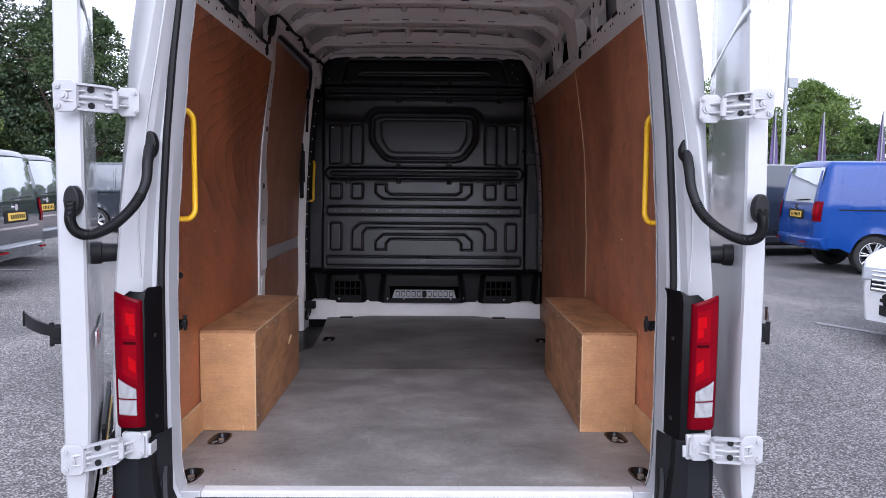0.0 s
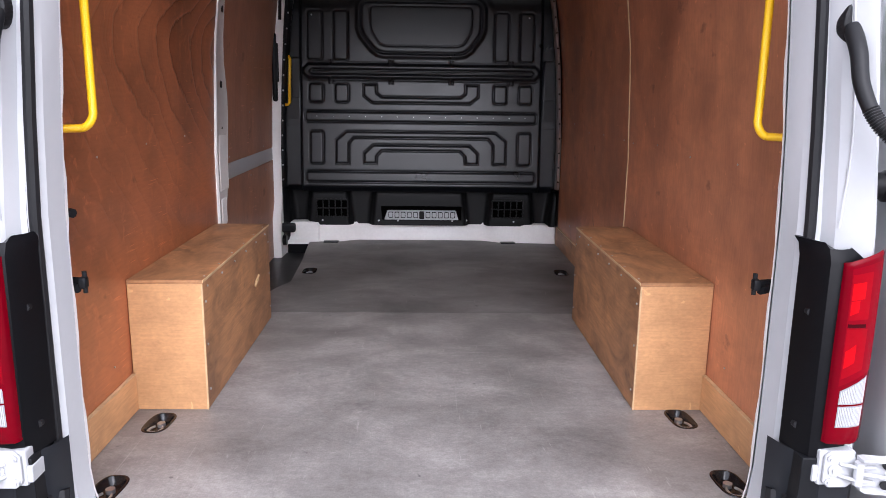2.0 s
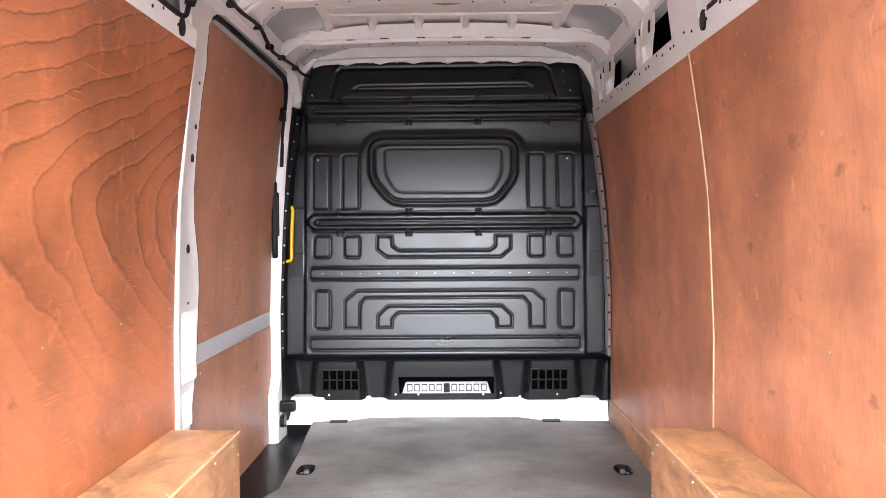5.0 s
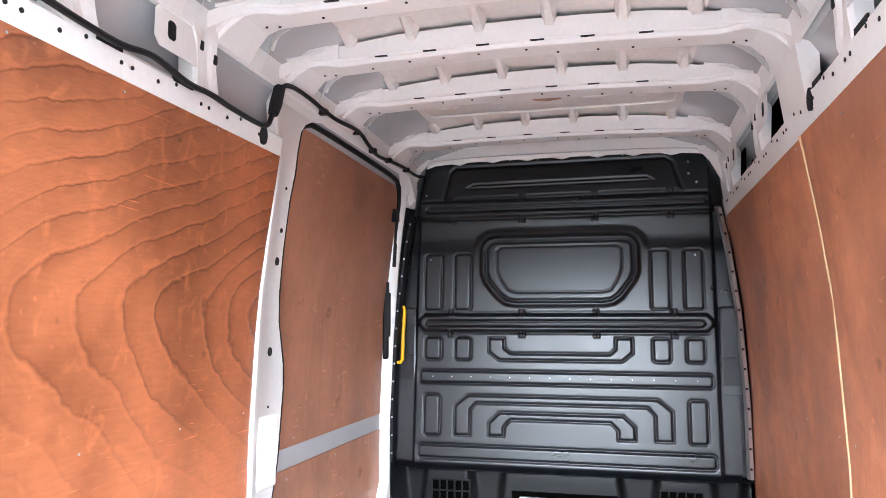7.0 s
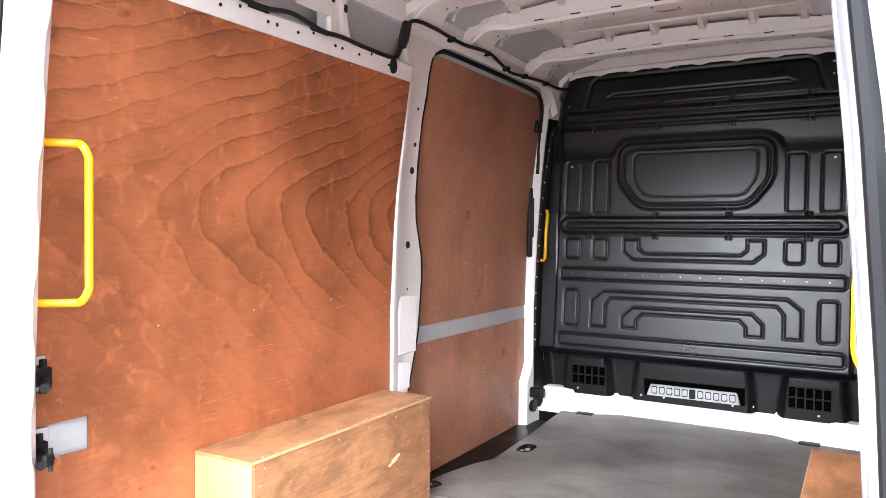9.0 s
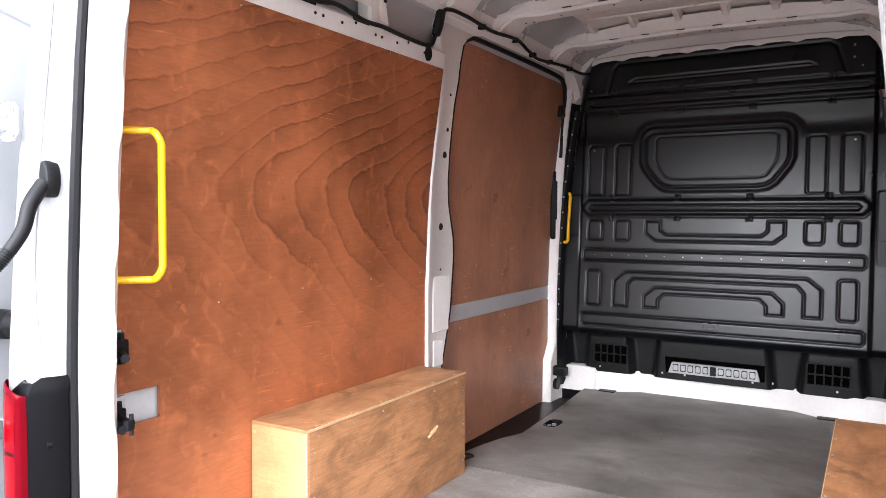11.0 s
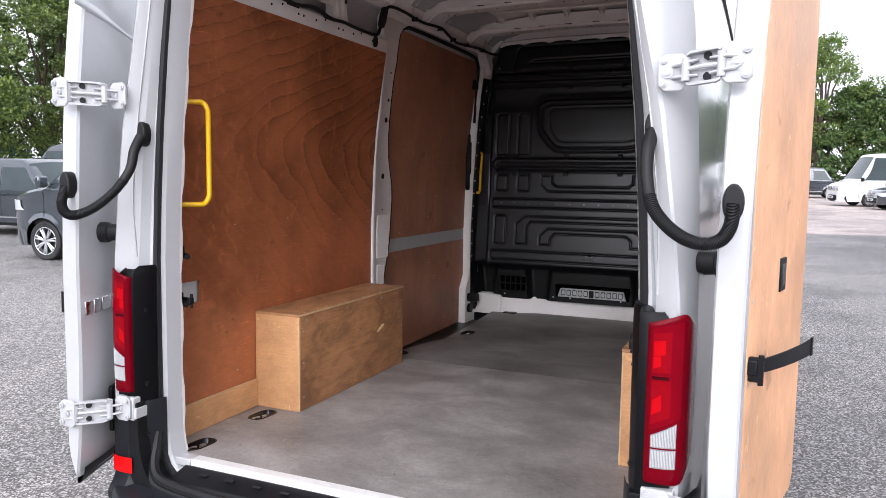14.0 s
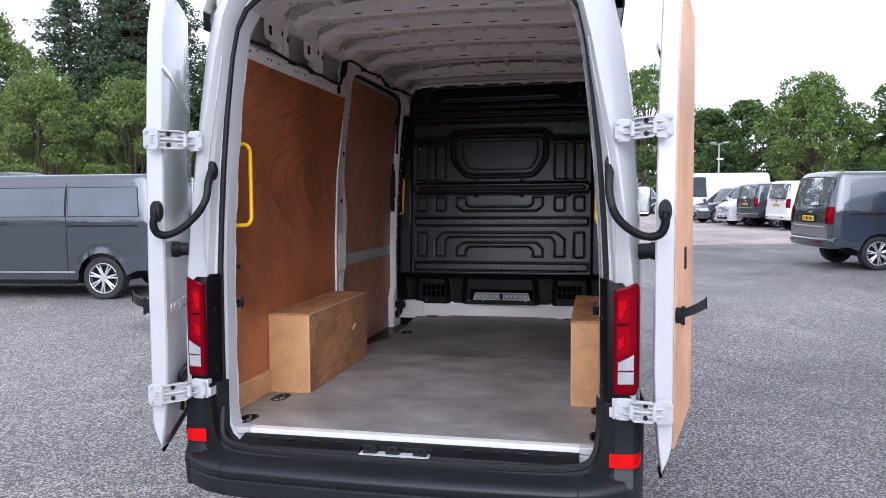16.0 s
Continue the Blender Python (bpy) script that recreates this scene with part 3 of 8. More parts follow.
# sides behind the lamps: black surround and lower corner
for s in (-1, 1):
    bm = bmesh.new()
    pts = [(0.835, 0.10), (0.815, 0.075), (0.825, 0.03), (0.842, -0.002), (0.866, -0.008), (0.925, 0.006), (0.936, 0.05), (0.936, 0.10)]
    rows = []
    for z, f, o in ((0.80, 0.0, 0), (0.83, 0, 0), (1.235, 0.0, 0), (1.262, 0.01, 0.0), (1.272, 0.03, 0.02)):
        rows.append([(s * (x - (0.03 if i > 4 and z > 1.24 else 0) - 0.012 * max(0, (z - 1.0))), y + f, z + o * (0 if i < 4 else -1)) for i, (x, y) in enumerate(pts)])
    loft(bm, rows, True, True)
    part("lamp_surround", bm, SURROUND, van, "black plastic tail lamp surround")

    # tail lamp: one wrapped lens, its chambers flush behind the surface
    lamp_line = [Vector((s * x + 0.009, y, 0)) for x, y in ((0.853, 0.03), (0.854, -0.012), (0.862, -0.020), (0.880, -0.0215), (0.905, -0.019), (0.926, -0.0125), (0.941, -0.001), (0.950, 0.017), (0.955, 0.045), (0.957, 0.11))]
    runs = [0.0]
    for p, q in zip(lamp_line, lamp_line[1:]):
        runs.append(runs[-1] + (q - p).length)
    runs = [r - runs[2] for r in runs]
    lamp_top = [(-0.05, 1.228), (0.0, 1.240), (0.075, 1.264), (0.092, 1.262), (0.125, 1.240), (0.20, 1.215)]
    lamp_foot = [(-0.05, 0.846), (0.0, 0.838), (0.075, 0.834), (0.092, 0.840), (0.125, 0.866), (0.20, 0.885)]

    def lamp_at(w, z, out):
        x = interp([(r, p.x) for r, p in zip(runs, lamp_line)], w)
        y = interp([(r, p.y) for r, p in zip(runs, lamp_line)], w)
        swell = 0.004 * max(0.0, 1 - ((z - 1.05) / 0.22) ** 2)
        return (x + s * out * 0.3, y - out - swell, z)

    def chamber(name, w0, w1, lo, hi, material, label="", out=0.0012):
        """A field of the lens; lo and hi: heights at its inner and outer edge."""
        bm = bmesh.new()
        sheet(bm, [[lamp_at(w0 + (w1 - w0) * i / 8, (lo[0] + (lo[1] - lo[0]) * i / 8) * (1 - j / 6) + (hi[0] + (hi[1] - hi[0]) * i / 8) * j / 6, out) for j in range(7)] for i in range(9)])
        return part(name, bm, material, lamp, label, 40)

    bm = bmesh.new()
    ws = [runs[0], runs[1], -0.006, 0.0, 0.01, 0.025, 0.04, 0.055, 0.068, 0.078, 0.088, 0.10, 0.115, 0.13, runs[-1]]
    sheet(bm, [[lamp_at(w, interp(lamp_foot, w) + (interp(lamp_top, w) - interp(lamp_foot, w)) * f, -0.003 if f in (0, 1) else 0.0) for f in (0, 0.015, 0.04, 0.15, 0.3, 0.45, 0.6, 0.75, 0.9, 0.97, 0.99, 1)] for w in ws])
    lamp = part("tail_lamp", bm, RED, van, "red and clear vertical tail lamp", 50)
    chamber("main_lens", 0.004, 0.080, (0.972, 1.006), (1.226, 1.246), RED_DEEP, "deep red main lens", 0.0006)
    chamber("reflector_bowl", 0.006, 0.050, (1.118, 1.120), (1.214, 1.222), RED_MID, "red reflector bowl", 0.0009)
    chamber("reflector_bowl", 0.006, 0.052, (0.988, 1.010), (1.099, 1.099), RED_MID, "red reflector bowl", 0.0009)
    # brighter reds paint the hot spots that show in the reflectors
    chamber("lit_block", 0.008, 0.036, (1.160, 1.164), (1.196, 1.200), RED_BRIGHT, "bright red reflector facet")
    chamber("lit_block", 0.008, 0.026, (1.128, 1.136), (1.158, 1.161), RED_BRIGHT, "bright red reflector facet")
    chamber("lit_block", 0.008, 0.030, (1.012, 1.026), (1.050, 1.066), RED_BRIGHT, "bright red reflector facet")
    chamber("lens_divider", 0.006, 0.046, (1.102, 1.102), (1.110, 1.110), RED_DARK)
    for lo, hi in (((0.878, 0.878), (0.927, 0.927)), ((0.931, 0.931), (0.962, 0.994))):
        chamber("reversing_lens", 0.008, 0.070, lo, hi, CLEAR, "ribbed clear lens")
        bm = bmesh.new()
        for k in range(16):
            f = (k + 0.5) / 16
            w = 0.010 + 0.058 * f
            a, b = lo[0] + 0.003, hi[0] + (hi[1] - hi[0]) * f - 0.003
            tube(bm, [lamp_at(w, a, 0.0014), lamp_at(w, (a + b) / 2, 0.0016), lamp_at(w, b, 0.0014)], 0.0011, 4, cap=False)
        tagged(part("lens_ribs", bm, SKIN_GREY, lamp), kind="stuff")

    # lower black corner with reflector
    bm = bmesh.new()
    pts = [(0.80, 0.10), (0.815, 0.05), (0.84, 0.01), (0.87, -0.012), (0.94, -0.004), (0.962, 0.02), (0.985, 0.10), (0.99, 0.20)]
    flare = (0.0, 0.3, 0.8, 1.0, 1.0, 0.7, 0.1, 0.0)
    loft(bm, [[(s * x, y - d * w, z) for (x, y), w in zip(pts, flare)] for z, d in ((0.36, 0.02), (0.44, 0.03), (0.475, 0.038), (0.49, 0.034), (0.505, 0.022), (0.525, 0.008), (0.545, 0.0), (0.735, 0.0), (0.741, 0.004), (0.795, 0.004), (0.80, 0.0))], False)
    part("rear_corner_trim", bm, BUMPER, van, "black textured plastic rear corner")
    bm = bmesh.new()
    loft(bm, [[(s * 0.850, -0.016, z), (s * 0.90, -0.019, z), (s * 0.94, -0.012, z), (s * 0.962, 0.012, z), (s * 0.972, 0.05, z)] for z in (0.549, 0.552, 0.602, 0.605)], False)
    part("reflector", bm, RED_REFLECT, van, "small red rear reflector")
    for z in (0.68, 0.86, 1.12):
        bm = bmesh.new()
        disc(bm, (s * 0.826, 0.035, z), 0.008, 0.012, "Y", 12)
        part("trim_plug", bm, RUBBER, van)

    # black lower corner of the door frame
    bm = bmesh.new()
    edge = [(s * (interp(APERTURE, z) + 0.022), z) for z in (0.505, 0.52, 0.545, 0.58, 0.63, 0.70, 0.80)]
    prism(bm, [(s * 0.66, 0.44), (s * 0.66, 0.508), (s * 0.715, 0.512)] + edge + [(s * 0.87, 0.80), (s * 0.87, 0.44)], -0.010, 0.088, "Y", 0.003)
    part("sill_corner", bm, PLASTIC, van, "black plastic corner below the door frame")

# rear bumper with step
bm = bmesh.new()
cross = [(0.08, 0.514), (0.0, 0.509), (-0.07, 0.499), (-0.100, 0.491), (-0.117, 0.481), (-0.125, 0.470), (-0.126, 0.462), (-0.119, 0.440), (-0.110, 0.433), (-0.109, 0.429), (-0.115, 0.423), (-0.113, 0.375), (-0.095, 0.352), (0.06, 0.340)]


def bumper_line(x):
    """The bumper bows out at its middle and wraps round at its ends."""
    e = max(0.0, (abs(x) - 0.70) / 0.27)
    bow = 0.024 * max(0.0, 1 - (x / 0.75) ** 2)
    return [Vector((x, (y - bow * (y < -0.05)) * (1 - 0.6 * e ** 2) + 0.06 * e ** 3, z + 0.012 * e)) for y, z in cross]


loft(bm, [bumper_line(x) for x in (-0.965, -0.95, -0.90, -0.82, -0.75, -0.70, -0.55, -0.4, -0.2, 0, 0.2, 0.4, 0.55, 0.70, 0.75, 0.82, 0.90, 0.95, 0.965)], False)
part("rear_bumper", bm, BUMPER, van, "black textured plastic step bumper")
for s in (-1, 1):
    bm = bmesh.new()
    tube(bm, bumper_line(s * 0.735)[1:-1], 0.0022, 6)
    part("bumper_seam", bm, DARK, van)
# sill: white edge strip, black tread cover, latch pocket
bm = bmesh.new()
prism(bm, [(0.125, 0.564), (0.165, 0.566), (0.165, 0.576), (0.128, 0.575), (0.120, 0.571), (0.120, 0.552)], -0.715, 0.735, "X", 0.001)
for k in range(9):
    disc(bm, (-0.62 + k * 0.155, 0.145, 0.5765), 0.004, 0.002, "Z", 8)
part("sill_strip", bm, ALU, van, "white aluminium floor edge strip")
for x0, x1 in ((-0.792, -0.716), (0.736, 0.805)):
    bm = bmesh.new()
    box(bm, x0, x1, 0.116, 0.168, 0.548, 0.5765, 0.003, 1)
    part("sill_end", bm, WHITE, van, "white painted corner beside the floor strip")
bm = bmesh.new()
prism(bm, [(0.125, 0.552), (0.115, 0.556), (0.03, 0.532), (0.012, 0.505), (0.02, 0.47), (0.12, 0.47)], -0.735, -0.175, "X", 0.004)
prism(bm, [(0.125, 0.552), (0.115, 0.556), (0.03, 0.532), (0.012, 0.505), (0.02, 0.47), (0.12, 0.47)], 0.13, 0.735, "X", 0.004)
prism(bm, [(0.125, 0.552), (0.115, 0.556), (0.075, 0.545), (0.07, 0.49), (0.12, 0.47)], -0.18, 0.135, "X", 0.003)
for k in range(12):
    x = -0.62 + k * 0.113
    if abs(x + 0.02) > 0.2:
        box(bm, x - 0.018, x + 0.018, 0.07, 0.085, 0.546, 0.552, 0.002, 1)
part("sill_tread", bm, PLASTIC, van, "black moulded sill tread cover")
bm = bmesh.new()
box(bm, -0.172, 0.128, 0.006, 0.062, 0.520, 0.529, 0.003)
part("latch_tray", bm, WHITE, van, "white painted latch tray")
for x in (-0.127, -0.03, 0.088):
    bm = bmesh.new()
    box(bm, x - 0.030, x + 0.030, 0.024, 0.074, 0.529, 0.538, 0.004)
    prism(bm, [(0.030, 0.536), (0.068, 0.536), (0.068, 0.556), (0.052, 0.552)], x - 0.02, x + 0.02, "X", 0.002)
    tube(bm, spline([(x - 0.012, 0.030, 0.535), (x - 0.012, 0.030, 0.556), (x + 0.012, 0.030, 0.556), (x + 0.012, 0.030, 0.535)], 4), 0.0045, 8)
    for dx in (-0.022, 0.022):
        disc(bm, (x + dx, 0.036, 0.539), 0.006, 0.004, "Z", 8)
    part("door_striker", bm, DARK, van, "black door latch striker")

# ---- cargo inside: walls, pillars, roof ----
def wall_x(z):
    return interp(WALL, z)


for s in (-1, 1):
    # steel inner side behind the lining
    bm = bmesh.new()
    zs = (0.5, 0.9, 1.3, 1.75, 2.0, 2.22)
    y_end = 1.80 if s < 0 else 3.52
    sheet(bm, [[(s * (wall_x(z) + 0.022), y, z) for z in zs] for y in (0.20, 0.8, 1.4, y_end)], (s * 0.012, 0, 0))
    part("inner_side_panel", bm, SKIN_GREY, van)
    # pillar return from the frame to the lining
    bm = bmesh.new()
    rows = []
    for k in range(40):
        z = 0.58 + k * 0.0465
        wob = 0.004 if (k // 3) % 2 else -0.003
        a = (interp(APERTURE, z) + (0.011 if s > 0 else 0)) * 0.992
        rows.append([(s * a, 0.173, z), (s * (a + 0.001), 0.185 + wob, z), (s * (a + 0.012), 0.192 + wob, z), (s * (a + 0.03), 0.21, z), (s * (wall_x(min(z, 2.3)) + 0.02), 0.222, z)])
    sheet(bm, rows)
    part("rear_pillar", bm, PRIMER, van, "white rear pillar return")
    # top rail with a row of punched holes
    bm = bmesh.new()
    y0, y1 = 0.20, (1.785 if s < 0 else 3.46)
    cols = [y0 + (y1 - y0) * k / 24 for k in range(25)]
    prof = [(0.0, 2.16), (0.0, 2.24), (-0.004, 2.325), (0.006, 2.336), (0.035, 2.342), (0.075, 2.342)]
    sheet(bm, [[(s * (wall_x(z) + 0.004 + o), y, z) for o, z in prof] for y in cols])
    rail = part("top_rail", bm, PRIMER, van, "white pressed steel top rail")
    bm = bmesh.new()
    k = 0
    y = y0 + 0.12
    while y < y1 - 0.05:
        z = 2.300 + (0.016 if k % 4 == 2 else 0)
        disc(bm, (s * (wall_x(z) + 0.003), y, z), 0.0055, 0.008, "X", 10)
        y += (0.10, 0.075, 0.12, 0.04)[k % 4]
        k += 1
    disc(bm, (s * (wall_x(2.305) + 0.001), 1.650, 2.305), 0.024, 0.008, "X", 18)
    bmesh.ops.scale(bm, vec=(1, 1, 1.35), verts=bm.verts[-36:], space=Matrix.Translation((0, 0, -2.305)))
    for ya in (0.86, 1.15, 1.52, 2.55):
        if ya < y1:
            box(bm, s * 0.817, s * 0.8225, ya, ya + 0.09, 2.322, 2.338)
    tagged(part("perforation", bm, DARK, rail), kind="stuff")

# roof skin from inside, cross bows, gussets
bm = bmesh.new()
cols = [0.14 + 0.17 * k for k in range(20)]
prof = [(-0.90, 2.34), (-0.90, 2.42), (-0.86, 2.52), (-0.79, 2.60), (-0.68, 2.645), (-0.45, 2.675), (-0.2, 2.69), (0, 2.692), (0.2, 2.69), (0.45, 2.675), (0.68, 2.645), (0.79, 2.60), (0.86, 2.52), (0.90, 2.42), (0.90, 2.34)]
sheet(bm, [[(x, y, z) for x, z in prof] for y in cols], (0, 0, 0.012))
roof = part("roof_lining", bm, ROOF_SKIN, van, "white painted roof underside with pressed ridges")
def skin_z(x):
    return interp([(0, 2.692), (0.2, 2.69), (0.45, 2.675), (0.68, 2.645)], abs(x))


for y, spots in ((2.64, ((-0.22, 0.085, 0.05), (0.0, 0.06, 0.045), (0.22, 0.085, 0.05), (0.44, 0.07, 0.04), (-0.44, 0.07, 0.04))), (3.20, ((-0.22, 0.07, 0.05), (0.22, 0.07, 0.05)))):
    for x, rx, ry in spots:
        bm = bmesh.new()
        loft(bm, [[(x + rx * f * math.cos(k * math.pi / 12), y + ry * f * math.sin(k * math.pi / 12), skin_z(x) - h) for k in range(24)] for f, h in ((1.0, -0.004), (0.97, 0.014), (0.86, 0.018), (0.74, 0.016), (0.66, 0.006), (0.3, 0.005), (0.02, 0.005))], True)
        part("roof_pressing", bm, ROOF_SKIN, roof)

bm = bmesh.new()  # paper sticker on the roof skin
prism(bm, [(-0.07, 2.60), (0.01, 2.59), (0.06, 2.615), (0.07, 2.66), (0.0, 2.68), (-0.05, 2.655)], 2.669, 2.6715, "Z")
part("roof_sticker", bm, STICKER, roof, "torn tan paper sticker")
bm = bmesh.new()  # raised border of the pressed field
tube(bm, [(-0.52, 2.50, 2.664), (0.52, 2.50, 2.664), (0.55, 2.53, 2.661), (0.55, 2.76, 2.661), (0.52, 2.79, 2.664), (-0.52, 2.79, 2.664), (-0.55, 2.76, 2.661), (-0.55, 2.53, 2.661)], 0.006, 6, True)
part("field_border", bm, PRIMER, roof)

BOWS = (0.16, 0.62, 1.05, 1.42, 1.86, 2.34, 3.04)
BOW_LINE = [(0.0, 2.590), (0.2, 2.588), (0.5, 2.580), (0.64, 2.574), (0.69, 2.570), (0.72, 2.563), (0.76, 2.534), (0.80, 2.490)]
BOW_X = (0.0, 0.2, 0.4, 0.54, 0.60, 0.63, 0.66, 0.69, 0.72, 0.76, 0.80)
for yb in BOWS:
    bm = bmesh.new()
    w = 0.046
    rows = []
    for x in [-v for v in BOW_X[:0:-1]] + list(BOW_X):
        z = interp(BOW_LINE, abs(x))
        near = interp([(0.60, 0.0), (0.63, 0.008), (0.66, 0.030), (0.69, 0.042), (0.80, 0.060)], abs(x))
        far = interp([(0.66, 0.0), (0.72, 0.012), (0.80, 0.050)], abs(x))
        top = min(z + 0.085, skin_z(x) - 0.012)
        a, b = yb - w - near, yb + w + far
        rows.append([(x, a - 0.016, top), (x, a - 0.014, z + 0.020), (x, a - 0.010, z + 0.016), (x, a - 0.002, z + 0.015), (x, a, z + 0.004), (x, a + 0.004, z), (x, b - 0.004, z), (x, b, z + 0.004), (x, b + 0.003, z + 0.034), (x, b + 0.006, z + 0.038), (x, b + 0.016, z + 0.039), (x, b + 0.018, top)])
    loft(bm, rows, False)
    bow = part("roof_bow", bm, PRIMER, van, "white pressed steel roof bow", 22)
    bm = bmesh.new()
    for x in (-0.70, -0.665, -0.52, -0.38, -0.26, -0.14, 0.02, 0.12, 0.25, 0.36, 0.50, 0.665, 0.70):
        disc(bm, (x, yb + (0.022, -0.020, 0.006)[int(abs(x) * 50) % 3], interp(BOW_LINE, abs(x)) - 0.001), 0.0042, 0.004, "Z", 8)
    for x, half in ((-0.50, 0.008), (-0.44, 0.012), (-0.27, 0.045), (-0.17, 0.004), (-0.02, 0.014), (0.13, 0.008), (0.25, 0.050), (0.42, 0.016), (0.55, 0.008)):
        z = interp(BOW_LINE, abs(x))
        box(bm, x - half, x + half, yb + w + 0.0005, yb + w + 0.004, z + 0.010, z + 0.023)
    for x in (-0.47, -0.30, -0.12, 0.06, 0.22, 0.40):
        z = interp(BOW_LINE, abs(x))
        box(bm, x - 0.022, x + 0.022, yb - w - 0.014, yb - w - 0.004, z + 0.0145, z + 0.017)
    tagged(part("perforation", bm, DARK, bow), kind="stuff")
    # short wedge ribs of the roof skin that run into the bow
    for x in (-0.58, -0.36, -0.13, 0.10, 0.33, 0.55):
        bm = bmesh.new()
        y1 = yb - w - 0.015
        z1, half = interp(BOW_LINE, abs(x)) + 0.045, 0.018
        rows = []
        for f in (0.0, 0.25, 0.6, 1.0):
            y, drop, hw = y1 - 0.13 * (1 - f), (skin_z(x) - z1 - 0.012) * f ** 1.4, half * (0.55 + 0.45 * f)
            zt = skin_z(x) + 0.002
            rows.append([(x - hw - 0.010, y, zt), (x - hw + 0.004, y, zt - drop), (x + hw - 0.004, y, zt - drop), (x + hw + 0.010, y, zt)])
        loft(bm, rows, False)
        part("roof_rib", bm, ROOF_SKIN, roof, "", 20)
    for s in (-1, 1):  # folded brace from the bow to the cant rail on each face
        for side in (-1, 1):
            bm = bmesh.new()
            y0 = yb + side * (w + 0.010)
            sheet(bm, [[(s * 0.62, y0 + side * 0.012, 2.600), (s * 0.62, y0 + side * 0.014, 2.650)], [(s * 0.69, y0 + side * 0.026, 2.575), (s * 0.69, y0 + side * 0.040, 2.63)], [(s * 0.745, y0 + side * 0.060, 2.550), (s * 0.745, y0 + side * 0.078, 2.612)], [(s * 0.795, y0 + side * 0.105, 2.505), (s * 0.78, y0 + side * 0.122, 2.585)]], (0, side * 0.003, 0))
            part("bow_brace", bm, PRIMER, bow, "", 20)
            bm = bmesh.new()
            tube(bm, [(s * 0.66, y0 + side * 0.030, 2.628), (s * 0.69, y0 + side * 0.050, 2.610), (s * 0.735, y0 + side * 0.080, 2.585), (s * 0.765, y0 + side * 0.115, 2.565)], 0.006, 6)
            part("brace_bead", bm, PRIMER, bow)

# cant rails that join the bow ends, recessed skin below them
for s in (-1, 1):
    bm = bmesh.new()
    cols = [0.14 + 0.165 * k for k in range(21)]
    sheet(bm, [[(s * 0.812, y, 2.485), (s * 0.799, y, 2.488), (s * 0.793, y, 2.505), (s * 0.79, y, 2.54), (s * 0.765, y, 2.585), (s * 0.71, y, 2.635)] for y in cols])
    part("cant_rail", bm, PRIMER, van, "white pressed steel cant rail under the roof")
    bm = bmesh.new()
    y1 = 1.9 if s < 0 else 3.42
    sheet(bm, [[(s * 0.895, y, 2.340), (s * 0.90, y, 2.40), (s * 0.885, y, 2.46), (s * 0.80, y, 2.505)] for y in (0.2, 0.9, 1.4, y1)])
    part("recess_skin", bm, SKIN_GREY, van, "pale grey outer skin seen between the roof brackets")


def roof_leg(s, yl):
    """Hat-shaped bracket from the cant rail to the top rail, two square holes, slotted tab on its rear side."""
    bm = bmesh.new()
    rows = []
    for x, z, w2, d, dy in ((0.792, 2.515, 0.085, 0, -0.03), (0.796, 2.49, 0.070, 0, -0.02), (0.798, 2.46, 0.060, 0.008, -0.01), (0.802, 2.41, 0.056, 0.010, 0), (0.808, 2.37, 0.060, 0.008, 0.015), (0.815, 2.342, 0.066, 0.0, 0.03), (0.820, 2.318, 0.05, 0, 0.035), (0.823, 2.305, 0.03, 0.0, 0.035)):
        y = yl + dy
        rows.append([(s * (x + 0.05), y - w2 - 0.006, z), (s * (x + 0.012), y - w2, z), (s * x, y - w2 + 0.010, z), (s * x, y - 0.022, z), (s * (x + d), y - 0.012, z), (s * (x + d), y + 0.012, z), (s * x, y + 0.022, z), (s * x, y + w2 - 0.010, z), (s * (x + 0.012), y + w2, z), (s * (x + 0.05), y + w2 + 0.006, z)])
    loft(bm, rows, False)
    leg = part("roof_bracket", bm, PRIMER, van, "white pressed steel bracket with square holes", 25)
    for dy, z in ((-0.034, 2.452), (0.036, 2.435)):
        bm = bmesh.new()
        box(bm, s * 0.796, s * 0.805, yl + dy - 0.009, yl + dy + 0.009, z - 0.014, z + 0.014, 0.003, 1)
        part("bracket_hole", bm, DARK, leg)
    bm = bmesh.new()
    prism(bm, chamfered(yl - 0.235, yl - 0.05, 2.385, 2.495, 0.02, "ad"), s * 0.802, s * 0.806, "X", 0.0015)
    tab = part("slotted_tab", bm, PRIMER, leg, "flat steel tab with an upright slot")
    bm = bmesh.new()
    prism(bm, chamfered(yl - 0.185, yl - 0.150, 2.415, 2.465, 0.008), s * 0.8012, s * 0.8065, "X")
    part("tab_slot", bm, DARK, tab)


for s, rows in ((-1, (0.78, 1.28)), (1, (0.78, 1.28, 2.38, 3.09))):
    for yl in rows:
        roof_leg(s, yl)
# black sheets that paint the shade in the hollow behind the brackets
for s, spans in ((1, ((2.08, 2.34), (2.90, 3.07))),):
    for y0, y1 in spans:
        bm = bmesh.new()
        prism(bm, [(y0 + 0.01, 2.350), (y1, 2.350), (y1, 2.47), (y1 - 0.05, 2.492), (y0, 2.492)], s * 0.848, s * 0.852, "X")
        part("hollow_shade", bm, VOID, van)
